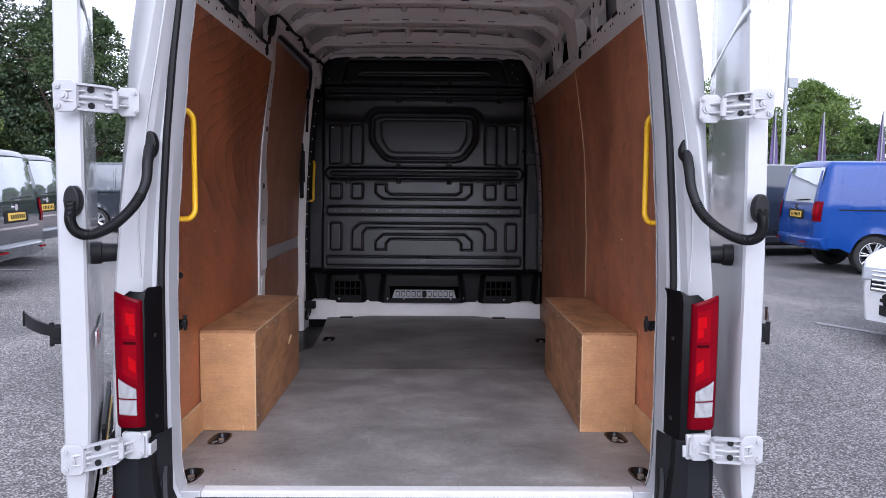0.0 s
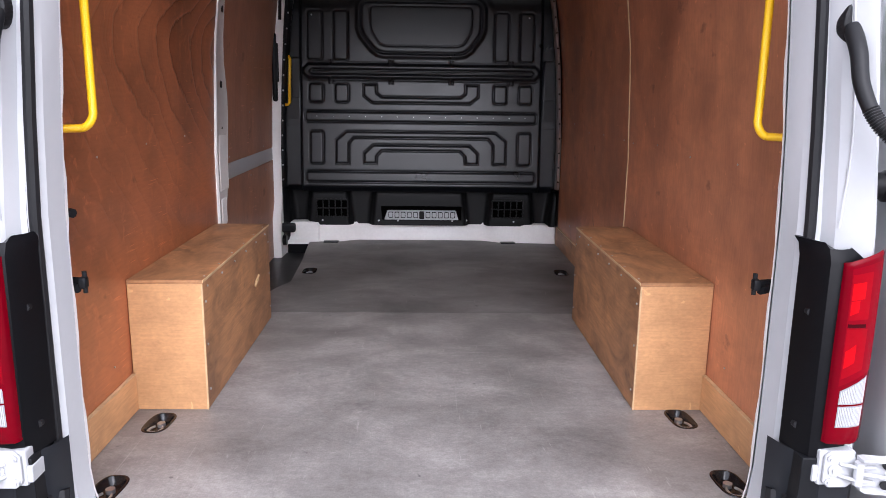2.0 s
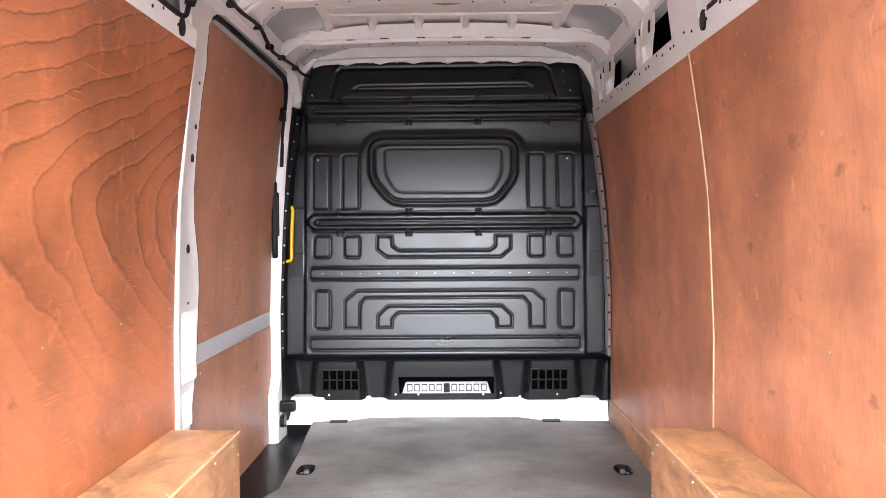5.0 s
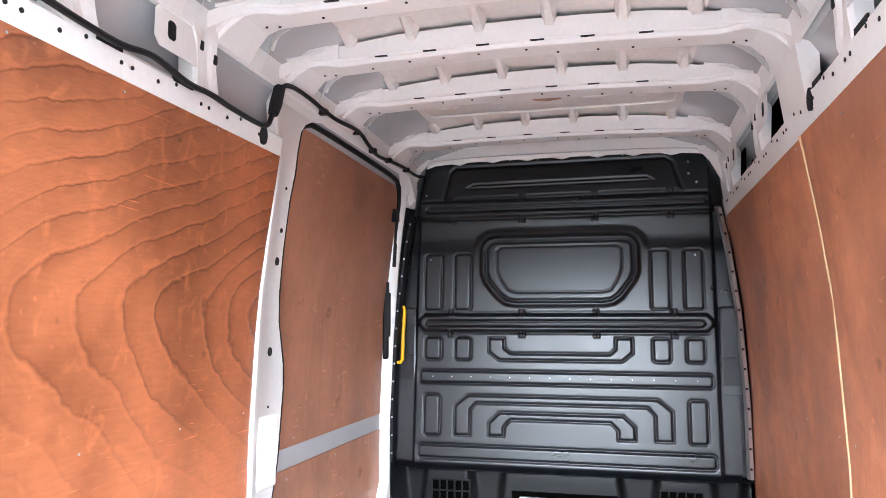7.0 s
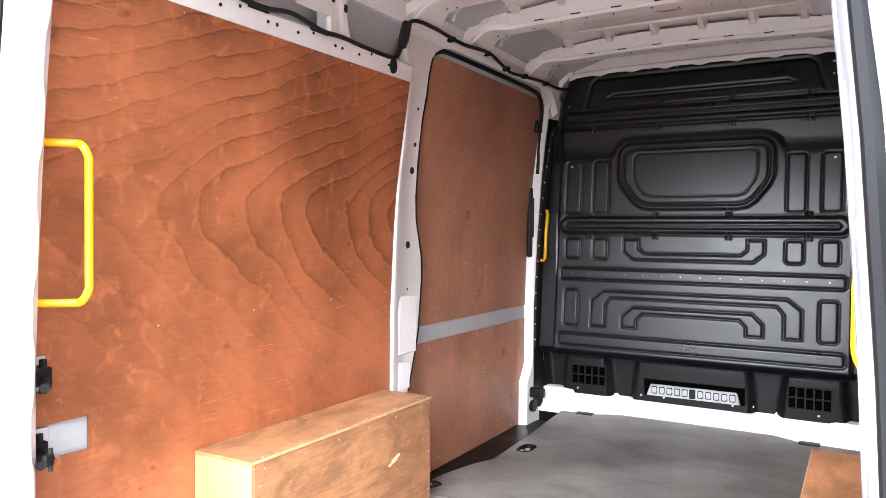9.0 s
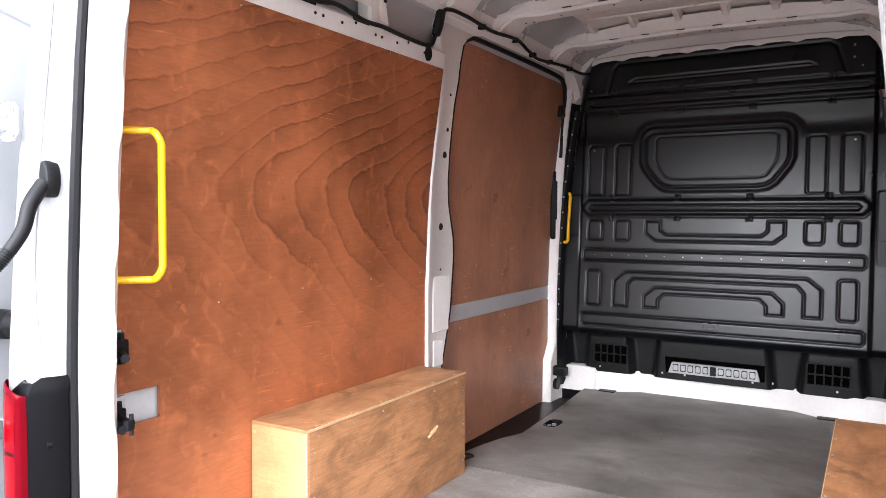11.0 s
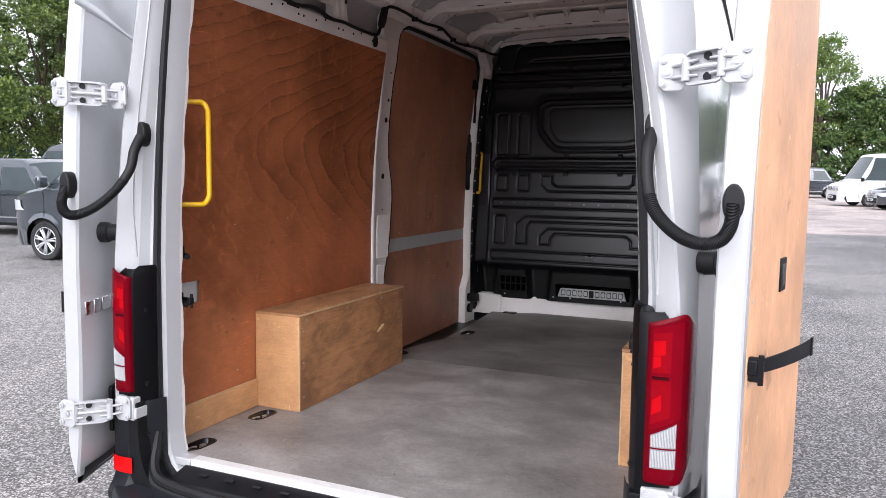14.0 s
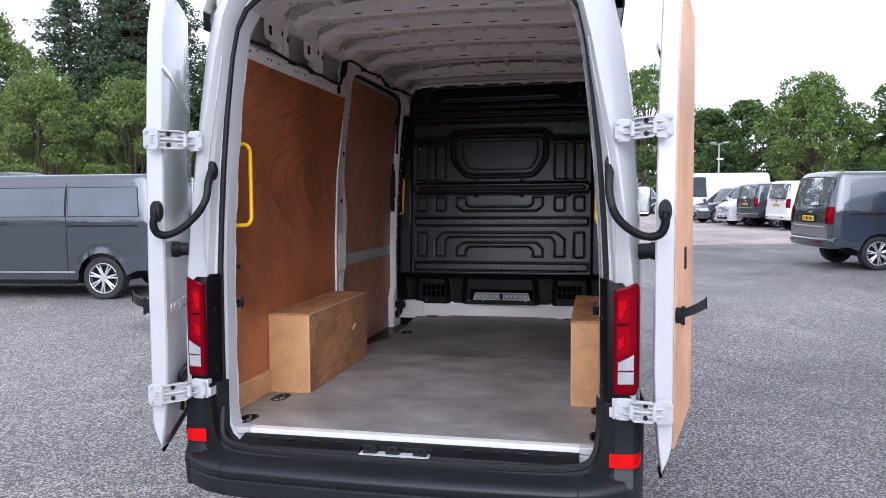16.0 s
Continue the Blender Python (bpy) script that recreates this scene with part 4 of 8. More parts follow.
# broad pillar heads between the recesses
for s, pairs in ((1, ((1.70, 1.98),)), (-1, ((0.2, 0.34),)), (1, ((0.2, 0.34),)), (1, ((3.26, 3.44),))):
    for y0, y1 in pairs:
        bm = bmesh.new()
        sheet(bm, [[(s * 0.86, y, 2.33 + 0.0 * i), (s * 0.86, y, 2.51)] if i in (0, 5) else [(s * 0.824, y, 2.30), (s * 0.796, y, 2.515)] for i, y in enumerate((y0 - 0.012, y0, y0 + 0.06, y1 - 0.06, y1, y1 + 0.012))])
        part("pillar_head", bm, PRIMER, van)

# black harness along the left of the roof
bm = bmesh.new()
tube(bm, spline([(-0.825, 0.25, 2.335), (-0.812, 0.55, 2.35), (-0.806, 0.80, 2.335), (-0.80, 0.92, 2.33), (-0.80, 1.04, 2.345), (-0.797, 1.18, 2.325), (-0.80, 1.30, 2.33), (-0.812, 1.44, 2.33), (-0.815, 1.60, 2.33), (-0.812, 1.66, 2.34), (-0.81, 1.69, 2.385), (-0.793, 1.715, 2.475), (-0.780, 1.76, 2.500), (-0.775, 1.90, 2.502), (-0.772, 2.02, 2.494), (-0.772, 2.16, 2.492), (-0.772, 2.40, 2.508), (-0.778, 2.55, 2.485), (-0.782, 2.68, 2.468), (-0.782, 2.90, 2.484), (-0.780, 3.10, 2.498), (-0.77, 3.3, 2.495), (-0.745, 3.40, 2.505)], 8), 0.0085, 8)
part("wiring_harness", bm, RUBBER, van, "black taped cable harness")
bm = bmesh.new()
tube(bm, [(-0.808, 1.690, 2.385), (-0.804, 1.70, 2.42), (-0.798, 1.715, 2.485)], [0.018, 0.022, 0.020], 8)
part("harness_sleeve", bm, RUBBER, van, "thick black cable sleeve")
for y, z in ((2.05, 2.512), (2.40, 2.525), (2.62, 2.495), (2.85, 2.50), (3.15, 2.515)):
    bm = bmesh.new()
    box(bm, -0.80, -0.765, y - 0.012, y + 0.012, z - 0.03, z - 0.008, 0.003, 1)
    part("harness_clip", bm, PLASTIC, van)

# ---- sliding door side: pillar, header, door, step ----
PIL = [(0.95, 1.775, 1.925), (1.10, 1.775, 1.972), (1.20, 1.775, 2.002), (1.30, 1.775, 2.015), (1.45, 1.775, 2.022), (1.54, 1.775, 2.012), (1.62, 1.775, 1.985), (1.70, 1.775, 1.958), (1.80, 1.775, 1.942), (1.95, 1.775, 1.930), (2.13, 1.775, 1.930), (2.24, 1.775, 1.945), (2.32, 1.765, 1.962), (2.40, 1.75, 1.99), (2.44, 1.745, 2.03), (2.468, 1.74, 2.09), (2.49, 1.74, 2.2), (2.51, 1.74, 2.3)]


def pillar_x(z):
    return interp([(0.9, 0.914), (1.3, 0.914), (1.75, 0.898), (2.0, 0.870), (2.24, 0.842), (2.40, 0.843), (2.468, 0.842), (2.49, 0.822), (2.51, 0.798)], z)


bm = bmesh.new()
rows = []
for z, a, b in PIL:
    x = pillar_x(z)
    rows.append([(-(x + 0.02), a, z), (-(x - 0.006), a + 0.003, z), (-(x - 0.012), a + 0.012, z), (-(x - 0.010), a + 0.042, z), (-(x - 0.004), a + 0.052, z), (-(x - 0.002), b - 0.010, z), (-(x + 0.004), b - 0.002, z), (-(x + 0.03), b, z), (-(x + 0.09), b + 0.005, z)])
loft(bm, rows, False)
pillar = part("slider_pillar", bm, PRIMER, van, "white shaped pillar beside the sliding door")
for y, z, r in ((1.885, 2.02, 0.009), (1.882, 1.91, 0.015), (1.890, 1.592, 0.016), (1.88, 2.17, 0.006), (1.90, 1.40, 0.005)):
    bm = bmesh.new()
    disc(bm, (-(pillar_x(z) - 0.0022), y, z), r, 0.006, "X", 16)
    part("pillar_hole", bm, DARK, pillar)
for y0, y1, z0, z1 in ((1.838, 1.975, 1.12, 1.375), (1.842, 1.925, 0.965, 1.085)):
    bm = bmesh.new()
    box(bm, -0.916, -0.9065, y0, y1, z0, z1, 0.008, 2)
    part("pillar_pressing", bm, PRIMER, pillar)

# header rail over the door and front post
bm = bmesh.new()
rows = []
for y in [1.9 + 0.05 * k for k in range(31)]:
    e = max(0.0, (y - 3.18) / 0.22)
    lo = 2.478 - 0.14 * e ** 2
    rows.append([(-0.985, y, lo + 0.02), (-0.90, y, lo + 0.004), (-0.872, y, lo - 0.004), (-0.852, y, lo), (-0.838, y, lo + 0.006), (-0.815, y, lo + 0.024), (-0.802, y, lo + 0.032), (-0.79, y, max(lo + 0.04, 2.53)), (-0.775, y, 2.57), (-0.75, y, 2.61)])
loft(bm, rows, False)
part("door_header", bm, PRIMER, van, "white header rail above the sliding door")
bm = bmesh.new()
rows = []
for z in (0.44, 0.60, 0.75, 0.80, 0.86, 1.2, 1.6, 2.0, 2.2, 2.35, 2.45):
    o = 0.075 if z < 0.78 else (0.04 if z < 0.83 else 0.0)
    x = interp([(0.4, 0.925), (1.2, 0.925), (1.7, 0.905), (2.1, 0.875), (2.45, 0.83)], z)
    rows.append([(-(x + 0.07), 3.325 - o, z), (-(x + 0.02), 3.33 - o, z), (-x, 3.345 - o, z), (-(x - 0.005), 3.40, z), (-(x - 0.02), 3.47, z)])
loft(bm, rows, False)
part("front_post", bm, PRIMER, van, "white post in front of the sliding door")
bm = bmesh.new()
rows = []
for z in (0.58, 0.9, 1.2, 1.6, 2.0, 2.2, 2.33):
    x = interp([(0.4, 0.925), (1.2, 0.925), (1.7, 0.905), (2.1, 0.875), (2.45, 0.83)], z)
    rows.append([(-(x + 0.004), 3.352, z), (-(x - 0.006), 3.355, z), (-(x - 0.012), 3.385, z), (-(x - 0.012), 3.41, z), (-(x - 0.03), 3.44, z)])
loft(bm, rows, False)
part("post_trim", bm, PLASTIC, van, "black trim strip on the front post")

# rubber round the sliding door opening
bm = bmesh.new()
edge = [(-(pillar_x(z) + 0.016), b + 0.010, z) for z, a, b in PIL[:14]]
edge += [(-0.866, 2.035, 2.435), (-0.860, 2.08, 2.456), (-0.856, 2.16, 2.466), (-0.853, 2.6, 2.466), (-0.85, 3.1, 2.460), (-0.855, 3.24, 2.438), (-0.872, 3.31, 2.37), (-0.89, 3.335, 2.25), (-0.905, 3.34, 2.0)]
tube(bm, spline(edge, 4), 0.013, 8)
part("slider_seal", bm, RUBBER, van, "black rubber seal of the sliding door")

# sliding door itself
bm = bmesh.new()
def slide_x(z):
    return interp([(0.4, 0.985), (1.3, 0.985), (1.7, 0.967), (2.0, 0.938), (2.24, 0.907), (2.5, 0.872)], z)
sheet(bm, [[(-(slide_x(z)), y, z) for z in (0.42, 0.8, 1.2, 1.6, 2.0, 2.3, 2.5)] for y in (1.86, 2.4, 2.9, 3.36)], (-0.02, 0, 0))
slider = part("sliding_door", bm, WHITE, van, "closed sliding side door lined with plywood")
bm = bmesh.new()
sheet(bm, [[(-(slide_x(z) - 0.012), y, z) for z in (0.50, 0.8, 1.128)] for y in (1.93, 2.4, 2.9, 3.325)], (-0.009, 0, 0))
part("door_lining", bm, PLY_SLIDE, slider, "brown film-faced plywood lower lining")
bm = bmesh.new()
sheet(bm, [[(-(slide_x(z) - 0.012), y, z) for z in (1.21, 1.45, 1.7, 1.9, 2.1, 2.3, 2.462)] for y in (1.93, 2.4, 2.9, 3.2, 3.325)], (-0.009, 0, 0))
part("door_lining", bm, PLY_SLIDE, slider, "brown film-faced plywood upper lining")
bm = bmesh.new()
sheet(bm, [[(-(0.979 + o), y, z) for o, z in ((0, 1.128), (-0.004, 1.14), (-0.004, 1.195), (0, 1.21))] for y in (1.93, 2.6, 3.33)])
part("door_rail", bm, STEEL_WHITE, slider, "bare metal strip across the door lining")
bm = bmesh.new()
sheet(bm, [[(-(slide_x(z) - 0.006), y, z) for z in (2.44, 2.47, 2.50)] for y in (1.98, 2.6, 3.28)])
part("door_top_edge", bm, PRIMER, slider)
bm = bmesh.new()
box(bm, -0.955, -0.925, 3.295, 3.33, 1.50, 1.92, 0.012, 3)
box(bm, -0.935, -0.915, 3.30, 3.325, 1.62, 1.86, 0.008, 2)
part("inner_door_handle", bm, PLASTIC, slider, "black plastic inner door handle")
bm = bmesh.new()
box(bm, -0.91, -0.87, 3.25, 3.33, 2.24, 2.31, 0.01, 2)
part("upper_roller_cover", bm, PLASTIC, slider)
bm = bmesh.new()
for y, z in ((2.25, 1.24), (2.7, 1.10), (3.1, 1.09), (3.05, 1.235), (2.2, 1.09), (2.7, 1.45), (2.3, 2.3), (3.1, 2.2), (3.15, 0.52), (2.3, 0.55)):
    disc(bm, (-(slide_x(z) - 0.0125), y, z), 0.005, 0.003, "X", 8)
tagged(part("lining_screws", bm, ZINC, slider), kind="stuff")
bm = bmesh.new()
box(bm, -0.94, -0.84, 3.30, 3.35, 0.655, 0.715, 0.012, 2)
tube(bm, [(-0.93, 3.33, 0.60), (-0.90, 3.33, 0.60)], 0.035, 12)
part("lower_roller_arm", bm, PLASTIC, slider, "black lower roller arm")

# entrance step well, black
bm = bmesh.new()
sheet(bm, [[(-0.99, y, 0.496), (-0.90, y, 0.494), (-0.72, y, 0.494), (-0.70, y, 0.545)] for y in (1.88, 2.2, 2.8, 3.42)])
sheet(bm, [[(x, 1.905, z) for x in (-0.99, -0.72)] for z in (0.45, 0.56)])
sheet(bm, [[(x, 3.43, z) for x in (-0.99, -0.72)] for z in (0.45, 0.57)])
part("step_well", bm, SURROUND, van, "black plastic entrance step")

# ---- bulkhead ----
# the bulkhead's drawing grid, one unit about 3.15 mm
def bx(u):
    return -0.731 + (u - 562) * 0.003147


def bz(v):
    return 1.689 - (v - 398) * 0.00316


def by(z):
    return 3.335 + (z - 0.9) * 0.082


bulkhead = thing("bulkhead", (0, 3.45, 0.7), "black moulded full-height cargo bulkhead with pressed panels", "partition", in_van=True)
def bulk_half(z):
    return interp([(0.9, 0.90), (1.3, 0.895), (1.75, 0.875), (2.1, 0.835), (2.32, 0.80), (2.40, 0.785), (2.50, 0.765), (2.6, 0.75)], z)


bm = bmesh.new()
sheet(bm, [[(-0.008 + bulk_half(z) * f, by(z) + 0.055, z) for f in (-1, -0.5, 0, 0.5, 1)] for z in [0.95 + 0.082 * k for k in range(21)]], (0, 0.012, 0))
part("backing", bm, PLASTIC, bulkhead)


def rect(x0, y0, x1, y1, c=6):
    return [(x0 + c, y0), (x1 - c, y0), (x1, y0 + c), (x1, y1 - c), (x1 - c, y1), (x0 + c, y1), (x0, y1 - c), (x0, y0 + c)]


# the moulding is one skin: every pressing adds to its relief, by distance from the pressing's outline
STEP = 1.25
GU, GV = np.meshgrid(np.arange(512, 1066.1, STEP), np.arange(104, 641.1, STEP))
RELIEF = np.zeros_like(GU)


def ease(x):
    x = np.clip(x, 0, 1)
    return x * x * (3 - 2 * x)


def reach(outline):
    """Signed distance from an outline over the whole grid, negative inside."""
    best, inside = np.full(GU.shape, 1e9), np.zeros(GU.shape, bool)
    for (x0, y0), (x1, y1) in zip(outline, outline[1:] + outline[:1]):
        dx, dy = x1 - x0, y1 - y0
        f = np.clip(((GU - x0) * dx + (GV - y0) * dy) / max(dx * dx + dy * dy, 1e-9), 0, 1)
        best = np.minimum(best, np.hypot(GU - x0 - f * dx, GV - y0 - f * dy))
        if dy:
            inside ^= ((y0 > GV) != (y1 > GV)) & (GU < x0 + dx * (GV - y0) / dy)
    return np.where(inside, -best, best)


def groove(d, at, width, depth):
    return -depth * np.exp(-((d - at) / width) ** 2)


def pad(outline, depth=0.0065, width=1.7, rise=0.0045):
    """A pressed pad inside a rounded groove."""
    global RELIEF
    d = reach(outline)
    RELIEF += groove(d, 0, width, depth) + rise * ease(-d / 4)


def ridge(outline, slot, rise):
    """A rounded cross ridge with a slot along its crest."""
    global RELIEF
    d, e = reach(outline), reach(slot)
    RELIEF += rise * ease((2.5 - d) / 6) + groove(d, 3.5, 1.8, 0.004) - rise * 0.85 * ease((2 - e) / 4.5) + 0.006 * ease((-3.5 - e) / 2.5)


for x0, x1 in ((556, 587), (609, 639), (938, 968), (990, 1020)):
    pad(rect(x0, 276, x1, 374, 4))
for x0, x1 in ((559, 588), (612, 640), (938, 966), (990, 1018)):
    pad(rect(x0, 420, x1, 458, 4))
for x0, x1 in ((560, 588), (990, 1018)):
    pad(rect(x0, 516, x1, 583, 4))
for y0, y1 in ((476, 497), (598, 620)):
    pad(rect(551, y0, 1028, y1, 4), 0.008, 1.9, 0.004)
ridge(rect(549, 382, 1031, 409, 9), rect(560, 391, 1020, 402, 5), 0.017)
ridge(rect(540, 184, 1046, 212, 9), rect(556, 193, 1030, 203, 5), 0.017)
# trough shape and arches
pad([(670, 421), (697, 421), (697, 438), (708, 446), (870, 446), (880, 438), (880, 420), (907, 420), (907, 444), (890, 458), (688, 458), (670, 444)])
pad([(613, 582), (613, 534), (635, 516), (944, 516), (966, 534), (966, 581), (939, 581), (939, 542), (928, 529), (650, 529), (640, 540), (640, 582)])
pad([(671, 581), (671, 560), (690, 543), (890, 543), (908, 560), (908, 581), (881, 581), (881, 566), (870, 555), (708, 555), (697, 566), (697, 581)])
# blind window: broad raised rim, deep inner gutter, flat pane with a fine line
PANE = [(680, 247), (896, 247), (908, 250), (917, 258), (921, 268), (921, 312), (915, 328), (894, 356), (880, 366), (862, 369), (716, 369), (698, 366), (684, 356), (661, 328), (655, 312), (655, 268), (659, 258), (668, 250)]
d = reach(PANE)
RELIEF += 0.014 * ease((3 - d) / 9) + groove(d, -10.5, 2.4, 0.014) - 0.003 * ease((-11 - d) / 4)
RELIEF += groove(reach([(690, 266), (886, 266), (893, 272), (893, 306), (889, 318), (875, 340), (862, 344), (716, 344), (703, 340), (688, 318), (684, 306), (684, 272)]), 0, 1.6, 0.004)
# header panel over the upper ridge
d = reach([(606, 122), (966, 120), (978, 128), (994, 178), (586, 180), (598, 130)])
RELIEF += groove(d, 0, 3.0, 0.006) + 0.005 * ease(-d / 6)
RELIEF += groove(reach([(640, 154), (936, 152), (946, 158), (630, 160)]), 0, 2.2, 0.005)
# the skin dips below the upper ridge, and turns in along its foot and sides
RELIEF -= 0.016 * ease((GV - 214) / 40) * (1 - ease((GV - 256) / 24)) * ease((reach(PANE) - 4) / 14)
RELIEF -= 0.035 * ease((GV - 626) / 16)
RELIEF -= 0.030 * ease((546 - GU) / 7) + 0.030 * ease((GU - 1033) / 7)
for x in (605, 727, 850, 972):
    for y in (180, 218, 379, 414):
        RELIEF += 0.007 * ease((7 - abs(GV - y)) / 2) * (ease((2.6 - abs(GU - x - 3.2)) / 1.2) + ease((2.6 - abs(GU - x + 3.2)) / 1.2))
GX, GZ = -0.731 + (GU - 562) * 0.003147, 1.689 - (GV - 398) * 0.00316
GY = 3.335 + (GZ - 0.9) * 0.082 - RELIEF
rows_n, cols_n = GU.shape
index = np.arange(GU.size).reshape(GU.shape)
quads = np.stack([index[:-1, :-1], index[1:, :-1], index[1:, 1:], index[:-1, 1:]], -1).reshape(-1, 4)
half = np.interp(GZ, (0.9, 1.3, 1.75, 2.1, 2.32, 2.40, 2.50, 2.6), (0.90, 0.895, 0.875, 0.835, 0.80, 0.785, 0.765, 0.75))
kept = (np.abs(GX + 0.008) < half).ravel()
quads = quads[kept[quads].all(1)]
used = np.unique(quads)
order = np.zeros(GU.size, int)
order[used] = np.arange(len(used))
home = ORIGIN[bulkhead.name]
points = np.stack([GX.ravel()[used] - home.x, GY.ravel()[used] - home.y, GZ.ravel()[used] - home.z], 1)
skin = bpy.data.meshes.new("moulded_panel")
skin.from_pydata(points.tolist(), [], order[quads].tolist())
skin.polygons.foreach_set("use_smooth", [True] * len(quads))
skin.materials.append(BULK)
panel_ob = new("moulded_panel", skin)
panel_ob.parent = bulkhead
bm = bmesh.new()
for k in range(14):
    disc(bm, (bx(575 + k * 33), by(bz(486)) - 0.0055, bz(486)), 0.003, 0.004, "Y", 8)
for x, y in ((555, 170), (1003, 130), (1003, 150), (1015, 165), (566, 286), (1008, 286)):
    disc(bm, (bx(x), by(bz(y)) - 0.006, bz(y)), 0.006, 0.006, "Y", 8)
for k in range(9):
    disc(bm, (bx(610 + k * 48), by(bz(110)) - 0.004, bz(112)), 0.005, 0.006, "Y", 8)
tagged(part("rivets", bm, ZINC, bulkhead), kind="stuff")
# step sides outside the main field
for s, xs in ((-1, (-0.915, -0.795)), (1, (0.775, 0.885))):
    bm = bmesh.new()
    x0, x1 = xs
    yb = 3.405
    box(bm, x0, x1, yb, yb + 0.045, 0.96, 1.78, 0.012, 2)
    for z in (1.34, 1.52):
        box(bm, x0 + 0.006, x1 - 0.006, yb - 0.004, yb + 0.010, z, z + 0.008, 0.002, 1)
    part("side_step", bm, BULK, bulkhead)
    bm = bmesh.new()
    rows = []
    for z in [0.95 + 0.07 * k for k in range(20)]:
        x = interp([(0.9, 0.915), (1.3, 0.912), (1.75, 0.888), (2.1, 0.845), (2.30, 0.805)], z)
        rows.append([(s * x - 0.012, 3.36, z), (s * (x - 0.018) - 0.012, 3.352, z), (s * (x - 0.03) - 0.012, 3.375, z)])
    loft(bm, rows, False)
    strip = part("edge_strip", bm, ZINC if s > 0 else BULK, bulkhead, "perforated metal edge strip" if s > 0 else "black edge strip")
    bm = bmesh.new()
    for k in range(14):
        z = 1.0 + k * 0.095
        x = interp([(0.9, 0.915), (1.3, 0.912), (1.75, 0.888), (2.1, 0.845), (2.30, 0.805)], z)
        disc(bm, (s * (x - 0.012) - 0.012, 3.354, z), 0.006, 0.006, "Y", 8)
    tagged(part("strip_holes", bm, DARK if s > 0 else ZINC, strip), kind="stuff")
# white flange over the bulkhead, corner gussets
bm = bmesh.new()
rows = []
for k in range(33):
    x = -0.74 + 1.5 * k / 32
    drop = 0.012 if k % 4 == 0 else 0.0
    z = 2.606 - 0.02 * (x / 0.75) ** 4
    rows.append([(x, 3.425, z - 0.022 - drop), (x, 3.420, z - 0.018 - drop), (x, 3.419, z), (x, 3.44, z + 0.012), (x, 3.44, z + 0.09)])
loft(bm, rows, False)
part("bulkhead_flange", bm, PRIMER, van, "white steel flange above the bulkhead")
for s in (-1, 1):
    bm = bmesh.new()
    sheet(bm, [[(s * 0.70 - 0.01, 3.395, 2.60), (s * 0.72 - 0.01, 3.39, 2.575), (s * 0.765 - 0.01, 3.385, 2.52)], [(s * 0.76 - 0.01, 3.37, 2.60), (s * 0.79 - 0.01, 3.36, 2.54), (s * 0.80 - 0.01, 3.36, 2.44)], [(s * 0.80 - 0.01, 3.33, 2.56), (s * 0.83 - 0.01, 3.33, 2.50), (s * 0.84 - 0.01, 3.33, 2.36)]], (0, 0.012, 0))
    part("corner_gusset", bm, PRIMER, van, "white corner gusset beside the bulkhead")
# lower heater and vent section
def swell(x, z):
    """How far the lower moulding stands out: three housings and the two outer posts."""
    lean = (z - 0.72) * 0.12
    best = 0.0
    for a, b, out in ((-0.80, -0.47, 0.065), (-0.37, 0.315, 0.058), (0.42, 0.77, 0.065), (-1.0, -0.865, 0.09), (0.835, 1.0, 0.09)):
        f = min(1, max(0, (x - a - lean) / 0.035)) * min(1, max(0, (b - lean - x) / 0.035))
        best = max(best, out * f * f * (3 - 2 * f))
    top = min(1, max(0, (0.955 - z) / 0.07))
    return best * (0.35 + 0.65 * math.sin(top * math.pi / 2))


bm = bmesh.new()
sheet(bm, [[(x, 3.535 - swell(x, z), z) for x in [-0.92 + 1.82 * k / 150 for k in range(151)]] for z in (0.68, 0.72, 0.80, 0.86, 0.885, 0.90, 0.915, 0.93, 0.945, 0.955)], (0, 0.02, 0))
sheet(bm, [[(x, y, z) for x in (-0.92, 0, 0.90)] for y, z in ((3.345, 0.935), (3.42, 0.925), (3.54, 0.945))])
low = part("lower_panel", bm, MOULD, bulkhead, "black lower bulkhead panel with moulded housings", smooth=70)
for x0, z0 in ((-0.716, 0.740), (0.474, 0.740)):
    bm = bmesh.new()
    for i in range(6):
        box(bm, x0 - 0.006 + i * 0.0415, x0 + 0.002 + i * 0.0415, 3.4645, 3.476, z0 - 0.006, z0 + 0.118, 0.0015, 1)
    for zz in (z0 - 0.006, z0 + 0.052, z0 + 0.110):
        box(bm, x0 - 0.006, x0 + 0.2095, 3.4650, 3.475, zz, zz + 0.008, 0.0015, 1)
    vent = part("vent_grid", bm, MOULD, low, "black vent grid of two rows of slots")
    for i in range(5):
        for j in range(2):
            bm = bmesh.new()
            box(bm, x0 + 0.002 + i * 0.0415, x0 + 0.0355 + i * 0.0415, 3.4685, 3.4705, z0 + 0.002 + j * 0.058, z0 + 0.052 + j * 0.058)
            part("vent_slot", bm, VOID, vent)
bm = bmesh.new()
prism(bm, [(-0.278, 0.718), (-0.285, 0.812), (0.262, 0.812), (0.262, 0.718)], 3.468, 3.480, "Y", 0.004)
# black slab for the shade in the notch around the grille
part("grille_recess", bm, VOID, low)
bm = bmesh.new()
prism(bm, [(-0.262, 0.722), (-0.240, 0.787), (0.222, 0.787), (0.242, 0.722)], 3.452, 3.4685, "Y", 0.004)
grille = part("grille_strip", bm, SKIN_GREY, low, "pale grey slotted vent strip")
